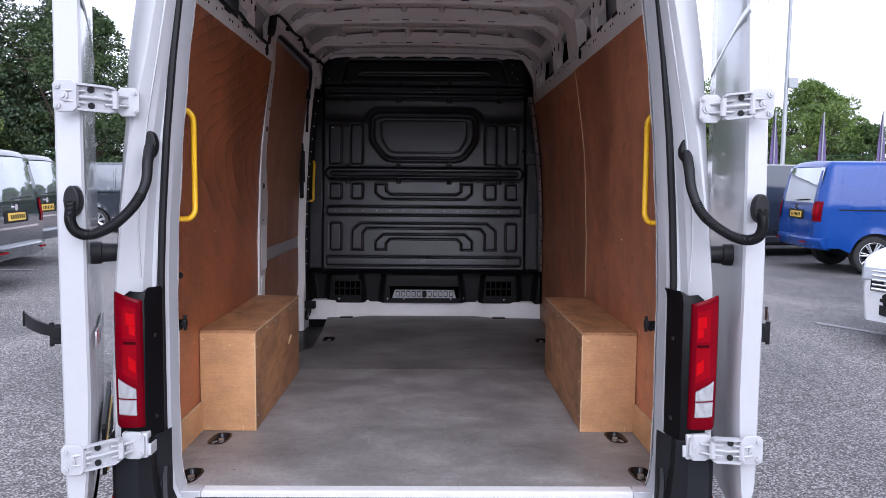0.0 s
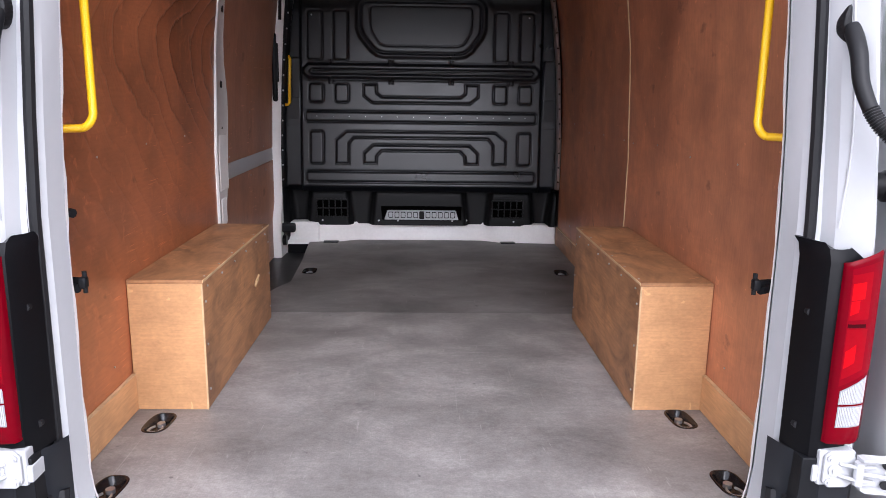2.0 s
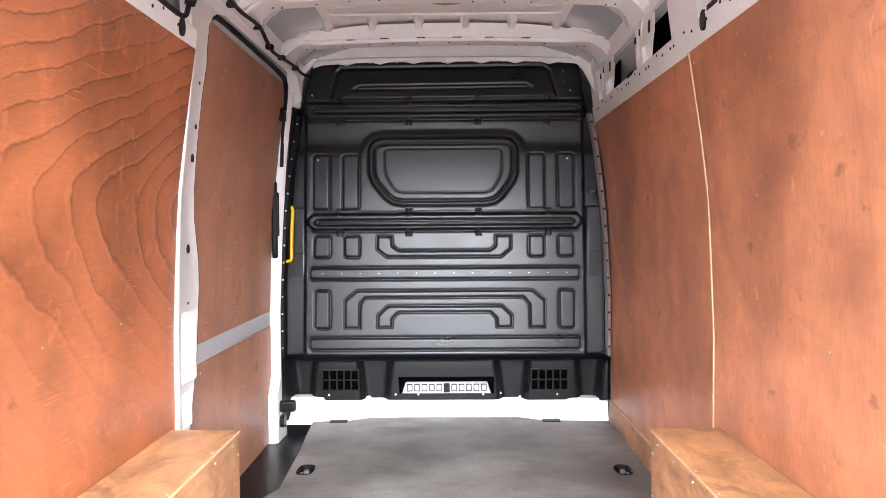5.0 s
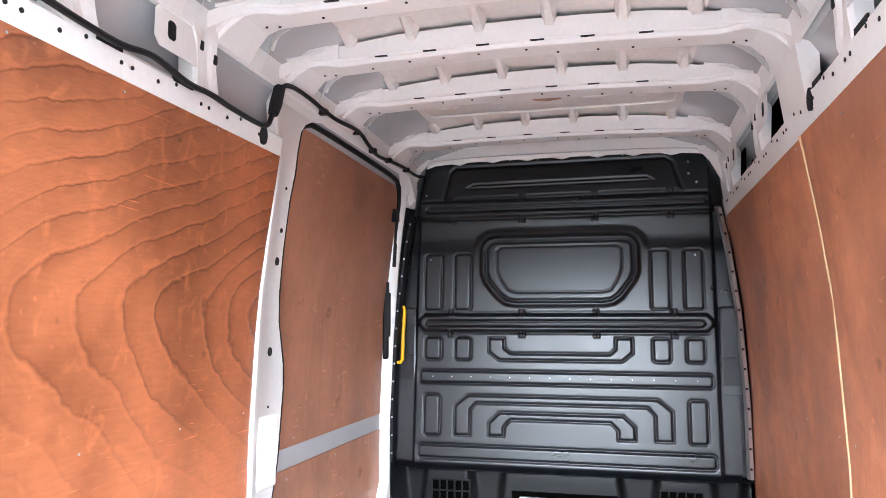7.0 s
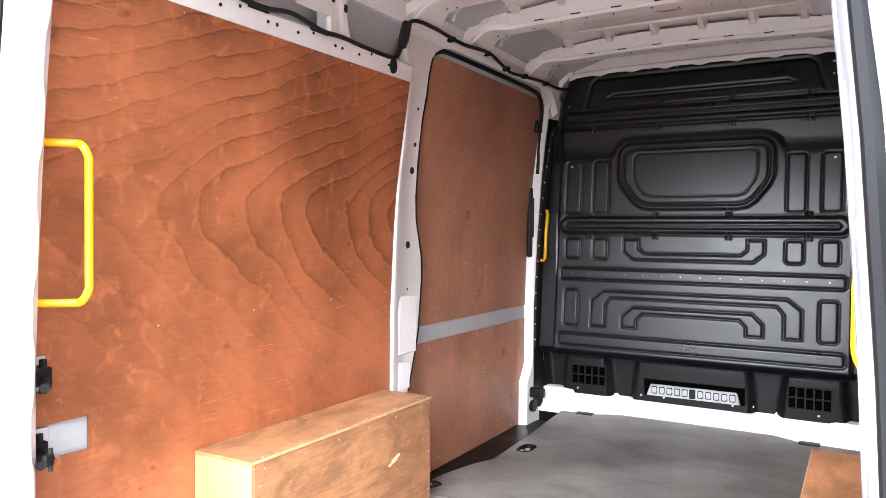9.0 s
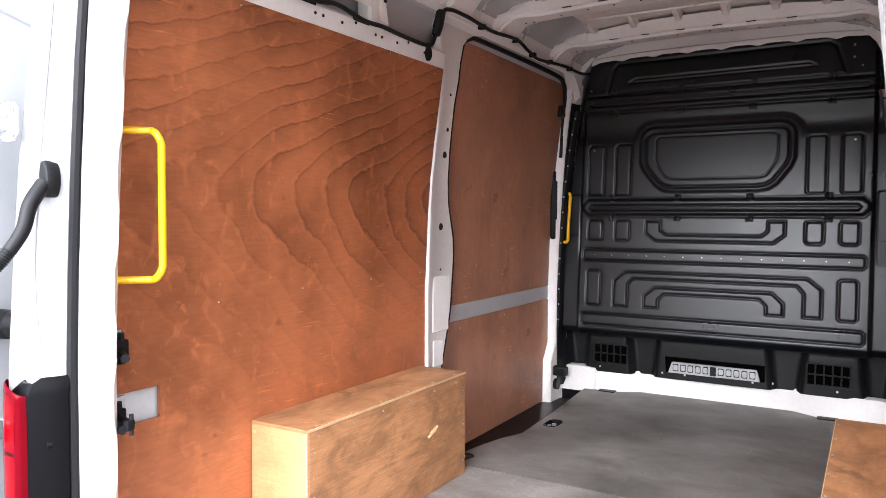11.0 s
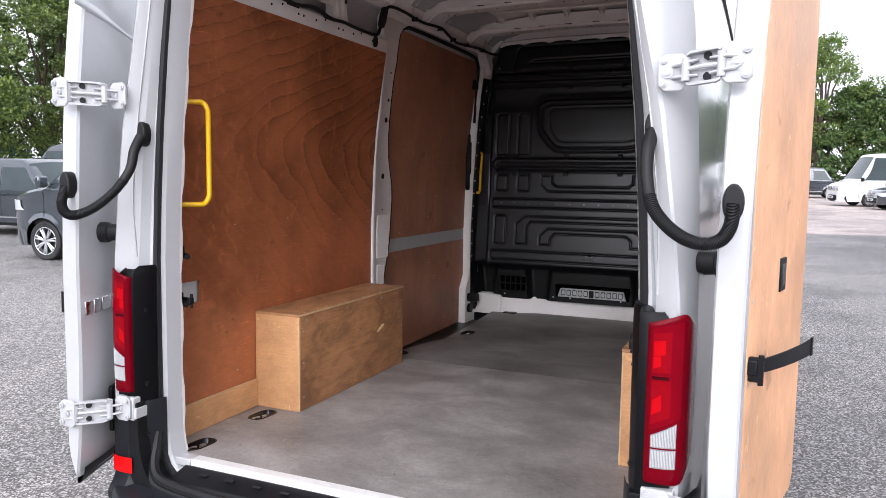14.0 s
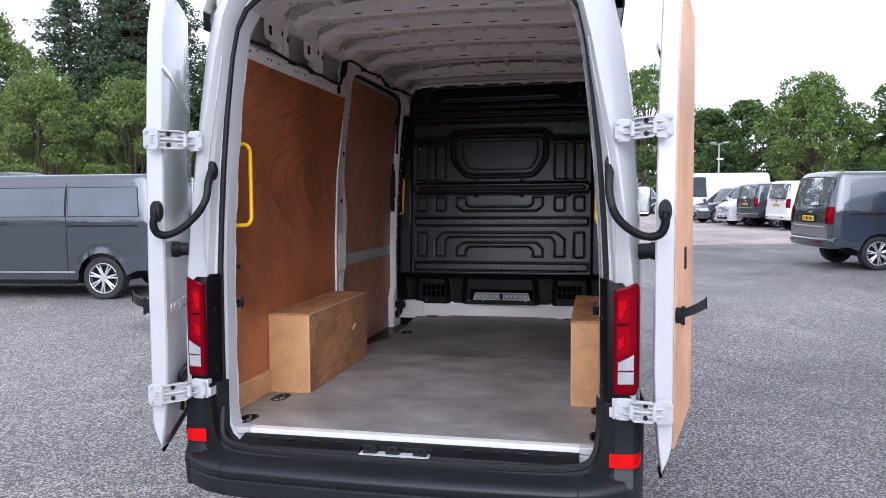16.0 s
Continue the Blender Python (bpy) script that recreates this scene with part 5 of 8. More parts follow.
for k in range(11):
    x = -0.218 + k * 0.042
    bm = bmesh.new()
    box(bm, x - 0.0155, x + 0.0155, 3.450, 3.4535, 0.735, 0.777, 0.004, 1)
    part("grille_slot", bm, DARK, grille)
    bm = bmesh.new()
    box(bm, x - 0.012, x + 0.012, 3.447, 3.4515, 0.740, 0.772, 0.004, 1)
    part("grille_tab", bm, SKIN_GREY, grille)
bm = bmesh.new()
box(bm, -0.025, 0.009, 3.442, 3.449, 0.729, 0.782, 0.004, 1)
part("grille_catch", bm, DARK, grille)
for x in (-0.68, -0.30, -0.17, 0.20, 0.30, 0.62):
    bm = bmesh.new()
    disc(bm, (x, 3.535 - swell(x, 0.712) - 0.002, 0.712), 0.006, 0.005, "Y", 10)
    part("panel_screw", bm, ZINC, low)

# white cross-member under the bulkhead
bm = bmesh.new()
rows = []
for x, y, t in ((-0.93, 3.44, 0.70), (-0.80, 3.44, 0.705), (-0.71, 3.445, 0.695), (-0.70, 3.46, 0.68), (-0.56, 3.465, 0.68), (-0.50, 3.50, 0.685), (-0.44, 3.53, 0.695), (0, 3.535, 0.70), (0.40, 3.53, 0.695), (0.46, 3.50, 0.685), (0.52, 3.465, 0.68), (0.62, 3.47, 0.675), (0.66, 3.46, 0.68), (0.70, 3.455, 0.69), (0.80, 3.455, 0.69), (0.905, 3.455, 0.685)):
    rows.append([(x, y - 0.02, 0.555), (x, y - 0.012, 0.585), (x, y, 0.61), (x, y + 0.004, t - 0.02), (x, y + 0.012, t), (x, y + 0.06, t + 0.006)])
loft(bm, rows, False)
part("cross_member", bm, PRIMER, van, "white painted cross-member at the front of the load floor")

# plain inner floor pan
bm = bmesh.new()
box(bm, -0.72, 0.95, 0.11, 3.6, 0.50, 0.545)
box(bm, -0.95, -0.72, 0.11, 1.90, 0.50, 0.545)
part("floor_pan", bm, SKIN_GREY, van)
# ---- rear doors, swung right round beside the body ----
def rear_door(s, skin, ply, swing):
    """s: side; skin, ply: plan corners of the hinge edge; swing: degrees by which the door stands off the body."""
    u = Vector((s * math.sin(radians(swing)), math.cos(radians(swing)), 0))
    a, b = Vector((*skin, 0)), Vector((*ply, 0))
    n = Vector((u.y, -u.x, 0)) * (1 if s > 0 else -1)  # outwards, towards the lining
    W = 0.77

    def at(d, t, z):
        """d: along the door from its hinge edge, t: 0 at the skin, 1 at the lining."""
        base = a.lerp(b, t)
        p = base + u * d
        return Vector((p.x, p.y, z))

    def hinge_in(z):  # the hinge edge follows the body corner
        return interp([(0.42, 0.03), (0.50, 0.0), (1.3, 0.0), (1.6, 0.02), (1.9, 0.05), (2.1, 0.085), (2.3, 0.13), (2.45, 0.20), (2.52, 0.30)], z)

    bm = bmesh.new()
    zs = (0.545, 0.555, 0.57, 0.59, 0.615, 0.64, 0.67, 0.72, 0.80, 0.88, 0.94, 1.0, 1.15, 1.24, 1.28, 1.45, 1.7, 1.9, 2.1, 2.3, 2.4, 2.47, 2.505)
    rows = []
    for z in zs:
        h = hinge_in(z)
        lo = interp([(0.50, 0.50), (0.56, 0.42), (0.65, 0.25), (0.80, 0.08), (0.95, 0.0)], z)  # the skin rolls out to its foot
        k = interp([(0.545, 0.50), (0.57, 0.66), (0.60, 0.84), (0.65, 1.0)], z)
        bulge = interp([(0.4, 0.02), (0.9, 0.016), (1.22, 0.014), (1.28, 0.0), (1.6, -0.004), (2.0, 0.0), (2.5, 0.01)], z)
        e = (bulge * 0.6) * n
        ring = [at(h + 0.012, lo, z), at(h, min(lo + 0.10, k), z), at(h, max(lo, 0.94 * k), z), at(h + 0.006, k, z), at(h + 0.036, k, z), at(h + 0.040, max(lo, 0.86 * k), z), at(W - 0.03, max(lo, 0.86 * k), z), at(W - 0.02, max(lo, 0.86 * k), z), at(W, max(lo, 0.6 * k), z), at(W, lo + 0.1 * (1 - lo), z), at(W - 0.03, lo - 0.05, z) - e * 0.5, at(W - 0.2, lo - 0.10, z) - e, at(W * 0.5, lo - 0.12, z) - e, at(h + 0.12, lo - 0.08, z) - e, at(h + 0.05, lo - 0.04, z) - e * 0.7]
        rows.append(ring)
    loft(bm, rows, True, True)
    door = part("rear_door", bm, WHITE, van, "white rear cargo door folded back along the body side", 22)

    # shallow swage line high on the skin
    for line in ([(0.03 + 0.67 * k / 16, 2.140 - 0.10 * (k / 16) ** 1.3) for k in range(17)],):
        bm = bmesh.new()
        rows = []
        for d, z in line:
            deep = -0.05 - 0.06 * min(1, max(0, d / 0.15))
            rows.append([at(d, deep + 0.02, z + 0.022), at(d, deep - 0.02, z + 0.010), at(d, deep - 0.036, z + 0.002), at(d, deep - 0.032, z - 0.004), at(d, deep + 0.02, z - 0.010)])
        loft(bm, rows, False)
        part("swage_line", bm, WHITE, door, "", 60)

    # plywood lining
    bm = bmesh.new()
    t0 = 0.88
    outline_dz = [(0.045, 0.70), (0.07, 0.62), (0.72, 0.62), (0.75, 0.66), (0.75, 2.30), (0.70, 2.40), (0.30, 2.42), (0.20, 2.33), (0.13, 2.15), (0.075, 1.9), (0.045, 1.6)]
    lo = [bm.verts.new(at(d, t0, z)) for d, z in outline_dz]
    hi = [bm.verts.new(at(d, t0, z) + n * 0.010) for d, z in outline_dz]
    bm.faces.new(lo)
    bm.faces.new(hi[::-1])
    for j in range(len(lo)):
        k = (j + 1) % len(lo)
        bm.faces.new((lo[j], hi[j], hi[k], lo[k]))
    lining = part("door_lining", bm, PLY_DOOR, door, "pale orange plywood door lining", 0)
    bm = bmesh.new()
    for d, z in ((0.06, 0.9), (0.06, 1.3), (0.065, 1.7), (0.08, 0.66), (0.4, 0.65), (0.7, 0.7), (0.72, 1.3), (0.72, 1.9), (0.4, 2.38), (0.06, 1.1)):
        c = at(d, t0, z) + n * 0.0105
        box(bm, -0.004, 0.004, -0.0015, 0.0015, -0.004, 0.004, 0, 1, Matrix.Translation(c) @ n.to_track_quat("Y", "Z").to_matrix().to_4x4())
    tagged(part("lining_screws", bm, ZINC, lining), kind="stuff")
    # recessed pull
    face = n.to_track_quat("Y", "Z").to_matrix().to_4x4()
    bm = bmesh.new()
    box(bm, -0.034, 0.034, -0.004, 0.004, -0.046, 0.046, 0.003, 2, Matrix.Translation(at(0.40, t0, 1.335) + n * 0.011) @ face)
    pull = part("recessed_pull", bm, PLASTIC, door, "black recessed door pull")
    bm = bmesh.new()
    box(bm, -0.022, 0.022, 0.002, 0.006, -0.030, 0.030, 0.003, 2, Matrix.Translation(at(0.40, t0, 1.335) + n * 0.011) @ face)
    part("pull_cup", bm, STEEL_DARK, pull)
    # check arm that swings out from the door
    bm = bmesh.new()
    root = at(0.06, t0, 1.145) + n * 0.01
    box(bm, -0.012, 0.012, -0.01, 0.022, -0.018, 0.020, 0.004, 2, Matrix.Translation(root) @ face)
    box(bm, -0.007, 0.007, 0.0, 0.034, -0.034, 0.026, 0.003, 1, Matrix.Translation(root) @ face)
    disc(bm, root + n * 0.028 + Vector((0, 0, 0.026)), 0.007, 0.012, "Z", 10)
    disc(bm, root + n * 0.028 - Vector((0, 0, 0.034)), 0.007, 0.012, "Z", 10)
    arm = part("check_arm_bracket", bm, PLASTIC, door, "black door check bracket")
    bm = bmesh.new()
    arc, out = [], 0.095 if s > 0 else 0.135  # the arm on this side is folded further forward
    for k in range(13):
        f = k / 12
        arc.append(root + n * (0.02 + out * f - 0.025 * f * f) + u * (0.02 + (0.33 - out * 1.4) * f + 0.08 * f * f) + Vector((0, 0, 0.010 * f)))
    rows = []
    for k, p in enumerate(arc):
        h = 0.016 + 0.006 * k / 12
        rows.append([p + Vector((0, 0, dz)) + u * du for dz, du in ((-h, -0.004), (-h, 0.015), (0.003 - h, 0.015), (0.003 - h, 0.0), (h - 0.003, 0.0), (h - 0.003, 0.015), (h, 0.015), (h, -0.004))])
    loft(bm, rows, True, True)
    box(bm, -0.010, 0.010, -0.003, 0.003, -0.025, 0.025, 0.002, 1, Matrix.Translation(arc[-1]) @ face)
    part("check_arm", bm, PLASTIC, arm, "black curved door check arm")
    # rubber buffer on the skin and lower trim edge
    bm = bmesh.new()
    c = at(0.16, -0.06, 1.38)
    tube(bm, [c, c - n * 0.03, c - n * 0.034, c - n * 0.075, c - n * 0.082], [0.036, 0.035, 0.030, 0.028, 0.022], 16)
    part("door_buffer", bm, RUBBER, door, "round black rubber door buffer")
    bm = bmesh.new()
    q = 1.0 if s < 0 else 0.35  # the strip on this side stands lower
    loft(bm, [[at(d, 0.36 - (0.06 + 0.08 * min(1, d / 0.15)) * q, 0.56 + 0.025 * q) - n * 0.016 * q, at(d, 0.38 - 0.05 * min(1, d / 0.15) * q, 0.553 + 0.007 * q) - n * 0.018 * q, at(d, 0.44, 0.525) - n * 0.004, at(d, 0.50, 0.527), at(d, 0.50, 0.548)] for d in (0.004, 0.03, 0.1, 0.3, 0.5, W - 0.02)], False)
    part("door_bottom_trim", bm, PLASTIC, door, "black trim along the door bottom")
    bm = bmesh.new()
    c = at(W - 0.1, 0.9, 2.50)
    box(bm, -0.05, 0.05, -0.02, 0.03, -0.02, 0.02, 0.005, 1, Matrix.Translation(c) @ face)
    part("top_latch", bm, PLASTIC, door)
    return door, at, u, n


# name bars and number plate belong to the left door
door_l, at_l, u_l, n_l = rear_door(-1, (-0.958, -0.119), (-1.046, -0.106), 22)
face_l = n_l.to_track_quat("Y", "Z").to_matrix().to_4x4()
for k, wide in enumerate((0.045, 0.042, 0.05, 0.04, 0.04, 0.04, 0.042)):
    bm = bmesh.new()
    d = 0.006 + k * 0.056
    c = at_l(d + wide / 2, -0.07 - 0.05 * min(1, d / 0.12), 1.135) - n_l * 0.014
    box(bm, -wide / 2, wide / 2, -0.004, 0.004, -0.024, 0.024, 0.003, 1, Matrix.Translation(c) @ face_l)
    part("badge_bar", bm, CHROME, door_l, "bright metal badge bar")
bm = bmesh.new()
box(bm, -0.29, 0.29, -0.006, 0.006, -0.075, 0.09, 0.012, 2, Matrix.Translation(at_l(0.44, -0.12, 0.74) - n_l * 0.016) @ face_l)
holder = part("plate_holder", bm, PLASTIC, door_l, "black number plate recess")
bm = bmesh.new()
box(bm, -0.26, 0.26, -0.003, 0.003, -0.056, 0.056, 0.003, 1, Matrix.Translation(at_l(0.44, -0.12, 0.725) - n_l * 0.024) @ face_l)
part("number_plate", bm, PLATE_Y, holder, "yellow rear number plate with plain bars")
bm = bmesh.new()
for k in range(7):
    box(bm, -0.21 + k * 0.063, -0.175 + k * 0.063, -0.002, 0.002, -0.038, 0.038, 0, 1, Matrix.Translation(at_l(0.44, -0.12, 0.725) - n_l * 0.0275) @ face_l)
part("plate_bars", bm, INK, holder)

door_r, at_r, u_r, n_r = rear_door(1, (1.008, -0.036), (1.079, -0.028), 11.8)


# ---- strap hinges and cable hoses ----
def hinge(body_at, door_at, s, low):
    """A pressed plate on the body, a double link and a plate on the door."""
    bp, dp = Vector(body_at), Vector(door_at)
    way = (dp - bp).normalized()
    back = Vector((0, -1, 0))
    if low:  # raised white pad under the body plate
        bm = bmesh.new()
        box(bm, bp.x - 0.040, bp.x + 0.040, bp.y - 0.004, bp.y + 0.05, bp.z - 0.043, bp.z + 0.038, 0.005)
        box(bm, bp.x - s * 0.034 - 0.016, bp.x - s * 0.034 + 0.016, bp.y - 0.001, bp.y + 0.05, bp.z - 0.036, bp.z + 0.002, 0.003)
        part("hinge_pad", bm, WHITE, van, "white raised hinge pad")
    bm = bmesh.new()
    prism(bm, chamfered(bp.x - 0.034, bp.x + 0.034, bp.z - 0.043, bp.z + 0.043, 0.014), bp.y - 0.014, bp.y - 0.006, "Y", 0.003)
    tube(bm, [bp + way * 0.032 + Vector((0, 0, -0.026)) + back * 0.024, bp + way * 0.032 + Vector((0, 0, 0.026)) + back * 0.024], 0.010, 10)
    h = part("door_hinge", bm, STEEL_WHITE, van, "white painted strap hinge")
    bm = bmesh.new()
    prism(bm, chamfered(dp.x - 0.034, dp.x + 0.034, dp.z - 0.046, dp.z + 0.046, 0.012), dp.y - 0.012, dp.y - 0.004, "Y", 0.003)
    tube(bm, [dp - way * 0.034 + Vector((0, 0, -0.028)) + back * 0.022, dp - way * 0.034 + Vector((0, 0, 0.028)) + back * 0.022], 0.010, 10)
    part("door_plate", bm, STEEL_WHITE, h)
    # pressed channel link with lips above and below, a rod along its middle and two eyes
    span = (dp - bp).length
    a0, a1 = bp + way * 0.034 + back * 0.020, bp + way * (span - 0.036) + back * 0.018
    up = Vector((0, 0, 1))
    bm = bmesh.new()
    rows = []
    for f, hh in ((0.0, 0.035), (0.1, 0.039), (0.9, 0.039), (1.0, 0.035)):
        p = a0.lerp(a1, f) + back * (0.010 * math.sin(math.pi * f))
        rows.append([p - up * hh + back * 0.013, p - up * hh - back * 0.012, p + up * hh - back * 0.012, p + up * hh + back * 0.013, p + up * (hh - 0.006) + back * 0.013, p + up * (hh - 0.008) - back * 0.007, p - up * (hh - 0.008) - back * 0.007, p - up * (hh - 0.006) + back * 0.013])
    loft(bm, rows, True, True)
    link = part("link", bm, STEEL_WHITE, h, "", 20)
    bm = bmesh.new()
    tube(bm, [a0 + back * 0.004, a0.lerp(a1, 0.5) + back * 0.013, a1 + back * 0.004], 0.005, 8)
    part("rod", bm, STEEL_WHITE, h)
    for base, d0, d1 in ((bp, 0.0, 0.062), (dp, 0.0, -0.06)):
        for dz in (-0.017, 0.017):
            bm = bmesh.new()
            p, q = base + way * d0 + back * 0.014 + up * dz * 0.8, base + way * d1 + back * 0.024 + up * dz
            tube(bm, [p, p.lerp(q, 0.4) + back * 0.008, q], [0.006, 0.0055, 0.005], 8, flat=0.7)
            part("fork", bm, STEEL_WHITE, h)
    for c, pts in ((bp, ((-0.012, 0.0, 0.014), (0.022 * -s, 0.027, 0.008), (0.022 * -s, -0.027, 0.008))), (dp, ((0.0, 0.0, 0.013), (0.020 * s, 0.028, 0.010), (0.020 * s, -0.028, 0.010)))):
        for dx, dz, r in pts:
            bm = bmesh.new()
            disc(bm, (c.x + dx, c.y - 0.015, c.z + dz), r, 0.007, "Y", 14)
            disc(bm, (c.x + dx, c.y - 0.020, c.z + dz), r * 0.55, 0.005, "Y", 6)
            part("bolt", bm, STEEL_WHITE, h)
    for dz in (-0.023, 0.023):
        bm = bmesh.new()
        mid = a0.lerp(a1, 0.62) + back * 0.009
        c = mid + Vector((0, 0, dz)) + back * (-0.006)
        disc(bm, (0, 0, 0), 0.0095, 0.004, "Y", 12, m=Matrix.Translation(c) @ way.cross(Vector((0, 0, 1))).to_track_quat("Y", "Z").to_matrix().to_4x4())
        part("link_hole", bm, DARK, h)


hinge((-0.866, -0.005, 1.84), (-1.0, -0.118, 1.845), -1, False)
hinge((-0.874, -0.015, 0.783), (-1.012, -0.122, 0.775), -1, True)
hinge((0.895, -0.004, 1.838), (1.036, -0.05, 1.85), 1, False)
hinge((0.899, -0.015, 0.783), (1.045, -0.06, 0.79), 1, True)


def hose(s, pts):
    """Corrugated cable conduit between body and door, with a boot at each end."""
    line = spline(pts, 12)
    bm = bmesh.new()
    # smooth upper tail
    tail = line[:len(line) * 34 // 100]
    tube(bm, tail, [0.0175 - 0.003 * (i / len(tail)) for i in range(len(tail))], 12)
    h = part("cable_hose", bm, RUBBER, van, "black corrugated cable hose hanging between body and door")
    dense = spline(line[len(tail) - 1:], 5)
    bm = bmesh.new()
    tube(bm, dense, [0.0135 if (i // 2) % 2 else 0.0162 for i in range(len(dense))], 12)
    part("corrugated_hose", bm, RUBBER, h)
    bm = bmesh.new()
    p, q = Vector(pts[0]), Vector(pts[-1])
    prism(bm, [(p.x + 0.020 * math.cos(k * math.pi / 8), p.z + 0.01 + 0.042 * math.sin(k * math.pi / 8)) for k in range(16)], p.y - 0.004, p.y + 0.03, "Y", 0.006)
    part("hose_boot", bm, RUBBER, h)
    bm = bmesh.new()
    prism(bm, [(q.x + 0.024 * math.cos(k * math.pi / 8), q.z + 0.005 + 0.045 * math.sin(k * math.pi / 8)) for k in range(16)], q.y - 0.006, q.y + 0.03, "Y", 0.006)
    part("hose_boot", bm, RUBBER, h)


hose(-1, [(-0.824, 0.035, 1.708), (-0.819, 0.0, 1.66), (-0.818, -0.02, 1.60), (-0.836, -0.06, 1.535), (-0.878, -0.105, 1.478), (-0.925, -0.140, 1.450), (-0.965, -0.150, 1.455), (-0.988, -0.145, 1.488), (-0.990, -0.128, 1.540)])
hose(1, [(0.846, 0.04, 1.705), (0.842, 0.0, 1.655), (0.846, -0.02, 1.59), (0.868, -0.055, 1.52), (0.918, -0.09, 1.470), (0.972, -0.105, 1.446), (1.018, -0.10, 1.452), (1.040, -0.085, 1.485), (1.043, -0.065, 1.532)])

# buffers on the body sides, road wheels
for s in (-1, 1):
    bm = bmesh.new()
    tube(bm, [(s * 0.955, 0.22, 1.37), (s * 1.005, 0.22, 1.37)], [0.035, 0.03], 14)
    part("body_buffer", bm, RUBBER, van, "black rubber buffer")
for x in (-0.86, 0.86):
    for y in (1.25, 4.85):
        bm = bmesh.new()
        disc(bm, (x, y, 0.34), 0.34, 0.22, "X", 36)
        tyre = part("wheel", bm, RUBBER, van, "black road tyre")
        bm = bmesh.new()
        disc(bm, (x + (0.112 if x > 0 else -0.112), y, 0.34), 0.20, 0.02, "X", 24, r2=0.20)
        part("rim", bm, ZINC, tyre)
for s in (-1, 1):
    bm = bmesh.new()
    box(bm, s * 1.12, s * 1.30, 4.30, 4.40, 1.43, 1.73, 0.04, 3)
    box(bm, s * 0.99, s * 1.14, 4.34, 4.39, 1.44, 1.49, 0.015, 2)
    mirror = part("door_mirror", bm, PLASTIC, van, "black door mirror")
    bm = bmesh.new()
    box(bm, s * 1.135, s * 1.285, 4.292, 4.302, 1.455, 1.71, 0.02, 3)
    part("mirror_glass", bm, CHROME, mirror, "silvered mirror glass")

# ---- load-space lining and fittings ----
def grab(name, pts, r, label, at):
    t = thing(name, at, label, "handle", "yellow grab handles", in_van=True)
    bm = bmesh.new()
    tube(bm, pts, r, 12)
    part("bar", bm, YELLOW, t)
    for p in (pts[0], pts[-1]):
        bm = bmesh.new()
        disc(bm, (p[0], p[1], p[2]), r * 1.6, 0.006, "X", 16)
        part("flange", bm, YELLOW, t)


def rounded_u(x_wall, x_out, y0, y1, z0, z1, r=0.035):
    """Bar that leaves the pillar at y0, runs inwards, then upright at y1."""
    k = [(x_wall, y0, z0)]
    for a in range(0, 91, 15):
        t = radians(a)
        f = 1 - (r * (1 - math.sin(t))) / 0.12
        k.append((x_wall + (x_out - x_wall) * min(1, max(0, f)), y1 - (y1 - y0) * 0.12 * math.cos(t), z0 + r * (1 - math.cos(t)) - 0))
    up = [(x, y, z1 - (z - z0)) for x, y, z in k[::-1]]
    return k + up


grab("grab_handle", rounded_u(-0.875, -0.777, 0.225, 0.31, 1.475, 1.85), 0.0098, "bright yellow tubular grab handle on the rear pillar", (-0.87, 0.23, 1.475))
grab("grab_handle", rounded_u(0.880, 0.798, 0.225, 0.31, 1.475, 1.85), 0.0098, "bright yellow tubular grab handle on the rear pillar", (0.87, 0.23, 1.475))
grab("grab_handle", [(-0.905, 3.372, 1.48), (-0.872, 3.37, 1.482), (-0.862, 3.368, 1.495), (-0.860, 3.37, 1.62), (-0.855, 3.385, 1.765), (-0.862, 3.388, 1.78), (-0.89, 3.392, 1.782)], 0.010, "yellow grab handle beside the sliding door", (-0.90, 3.40, 1.48))

# floor board, three sheets meeting at joints
floor = thing("plywood_floor", (0, 0, 0.55), "grey worn phenolic plywood load floor", "floor", kind="structure", in_van=True)
CUPS = ((-0.80, 0.262, 86), (-0.803, 0.645, 86), (0.812, 0.285, 94), (0.815, 0.675, 94), (-0.640, 2.60, 90), (0.79, 2.59, 90), (-0.79, 1.88, 70))


def cup_line(x, y, turn, grow=0.0):
    """Rounded oblong of a lashing cup, long axis turned from x."""
    c, s, out = math.cos(radians(turn)), math.sin(radians(turn)), []
    for k in range(24):
        w = k * math.pi / 12
        px = math.copysign(abs(math.cos(w)) ** 0.62, math.cos(w)) * (0.064 + grow)
        py = math.copysign(abs(math.sin(w)) ** 0.72, math.sin(w)) * (0.034 + grow)
        out.append((x + c * px - s * py, y + s * px + c * py))
    return out


def board(bm, outline, holes, z0, z1):
    """A board with its edges and its cut-outs right through."""
    edges = []
    for loop in [outline] + holes:
        top = [bm.verts.new((x, y, z1)) for x, y in loop]
        low = [bm.verts.new((x, y, z0)) for x, y in loop]
        for j in range(len(loop)):
            k = (j + 1) % len(loop)
            f = bm.faces.new((top[j], low[j], low[k], top[k]))
            edges.append(bm.edges.get((top[j], top[k])))
    bmesh.ops.triangle_fill(bm, edges=edges, use_beauty=True, normal=(0, 0, 1))
    plain = bm.faces.layers.int.new("plain")
    for f in bm.faces:
        f[plain] = 1


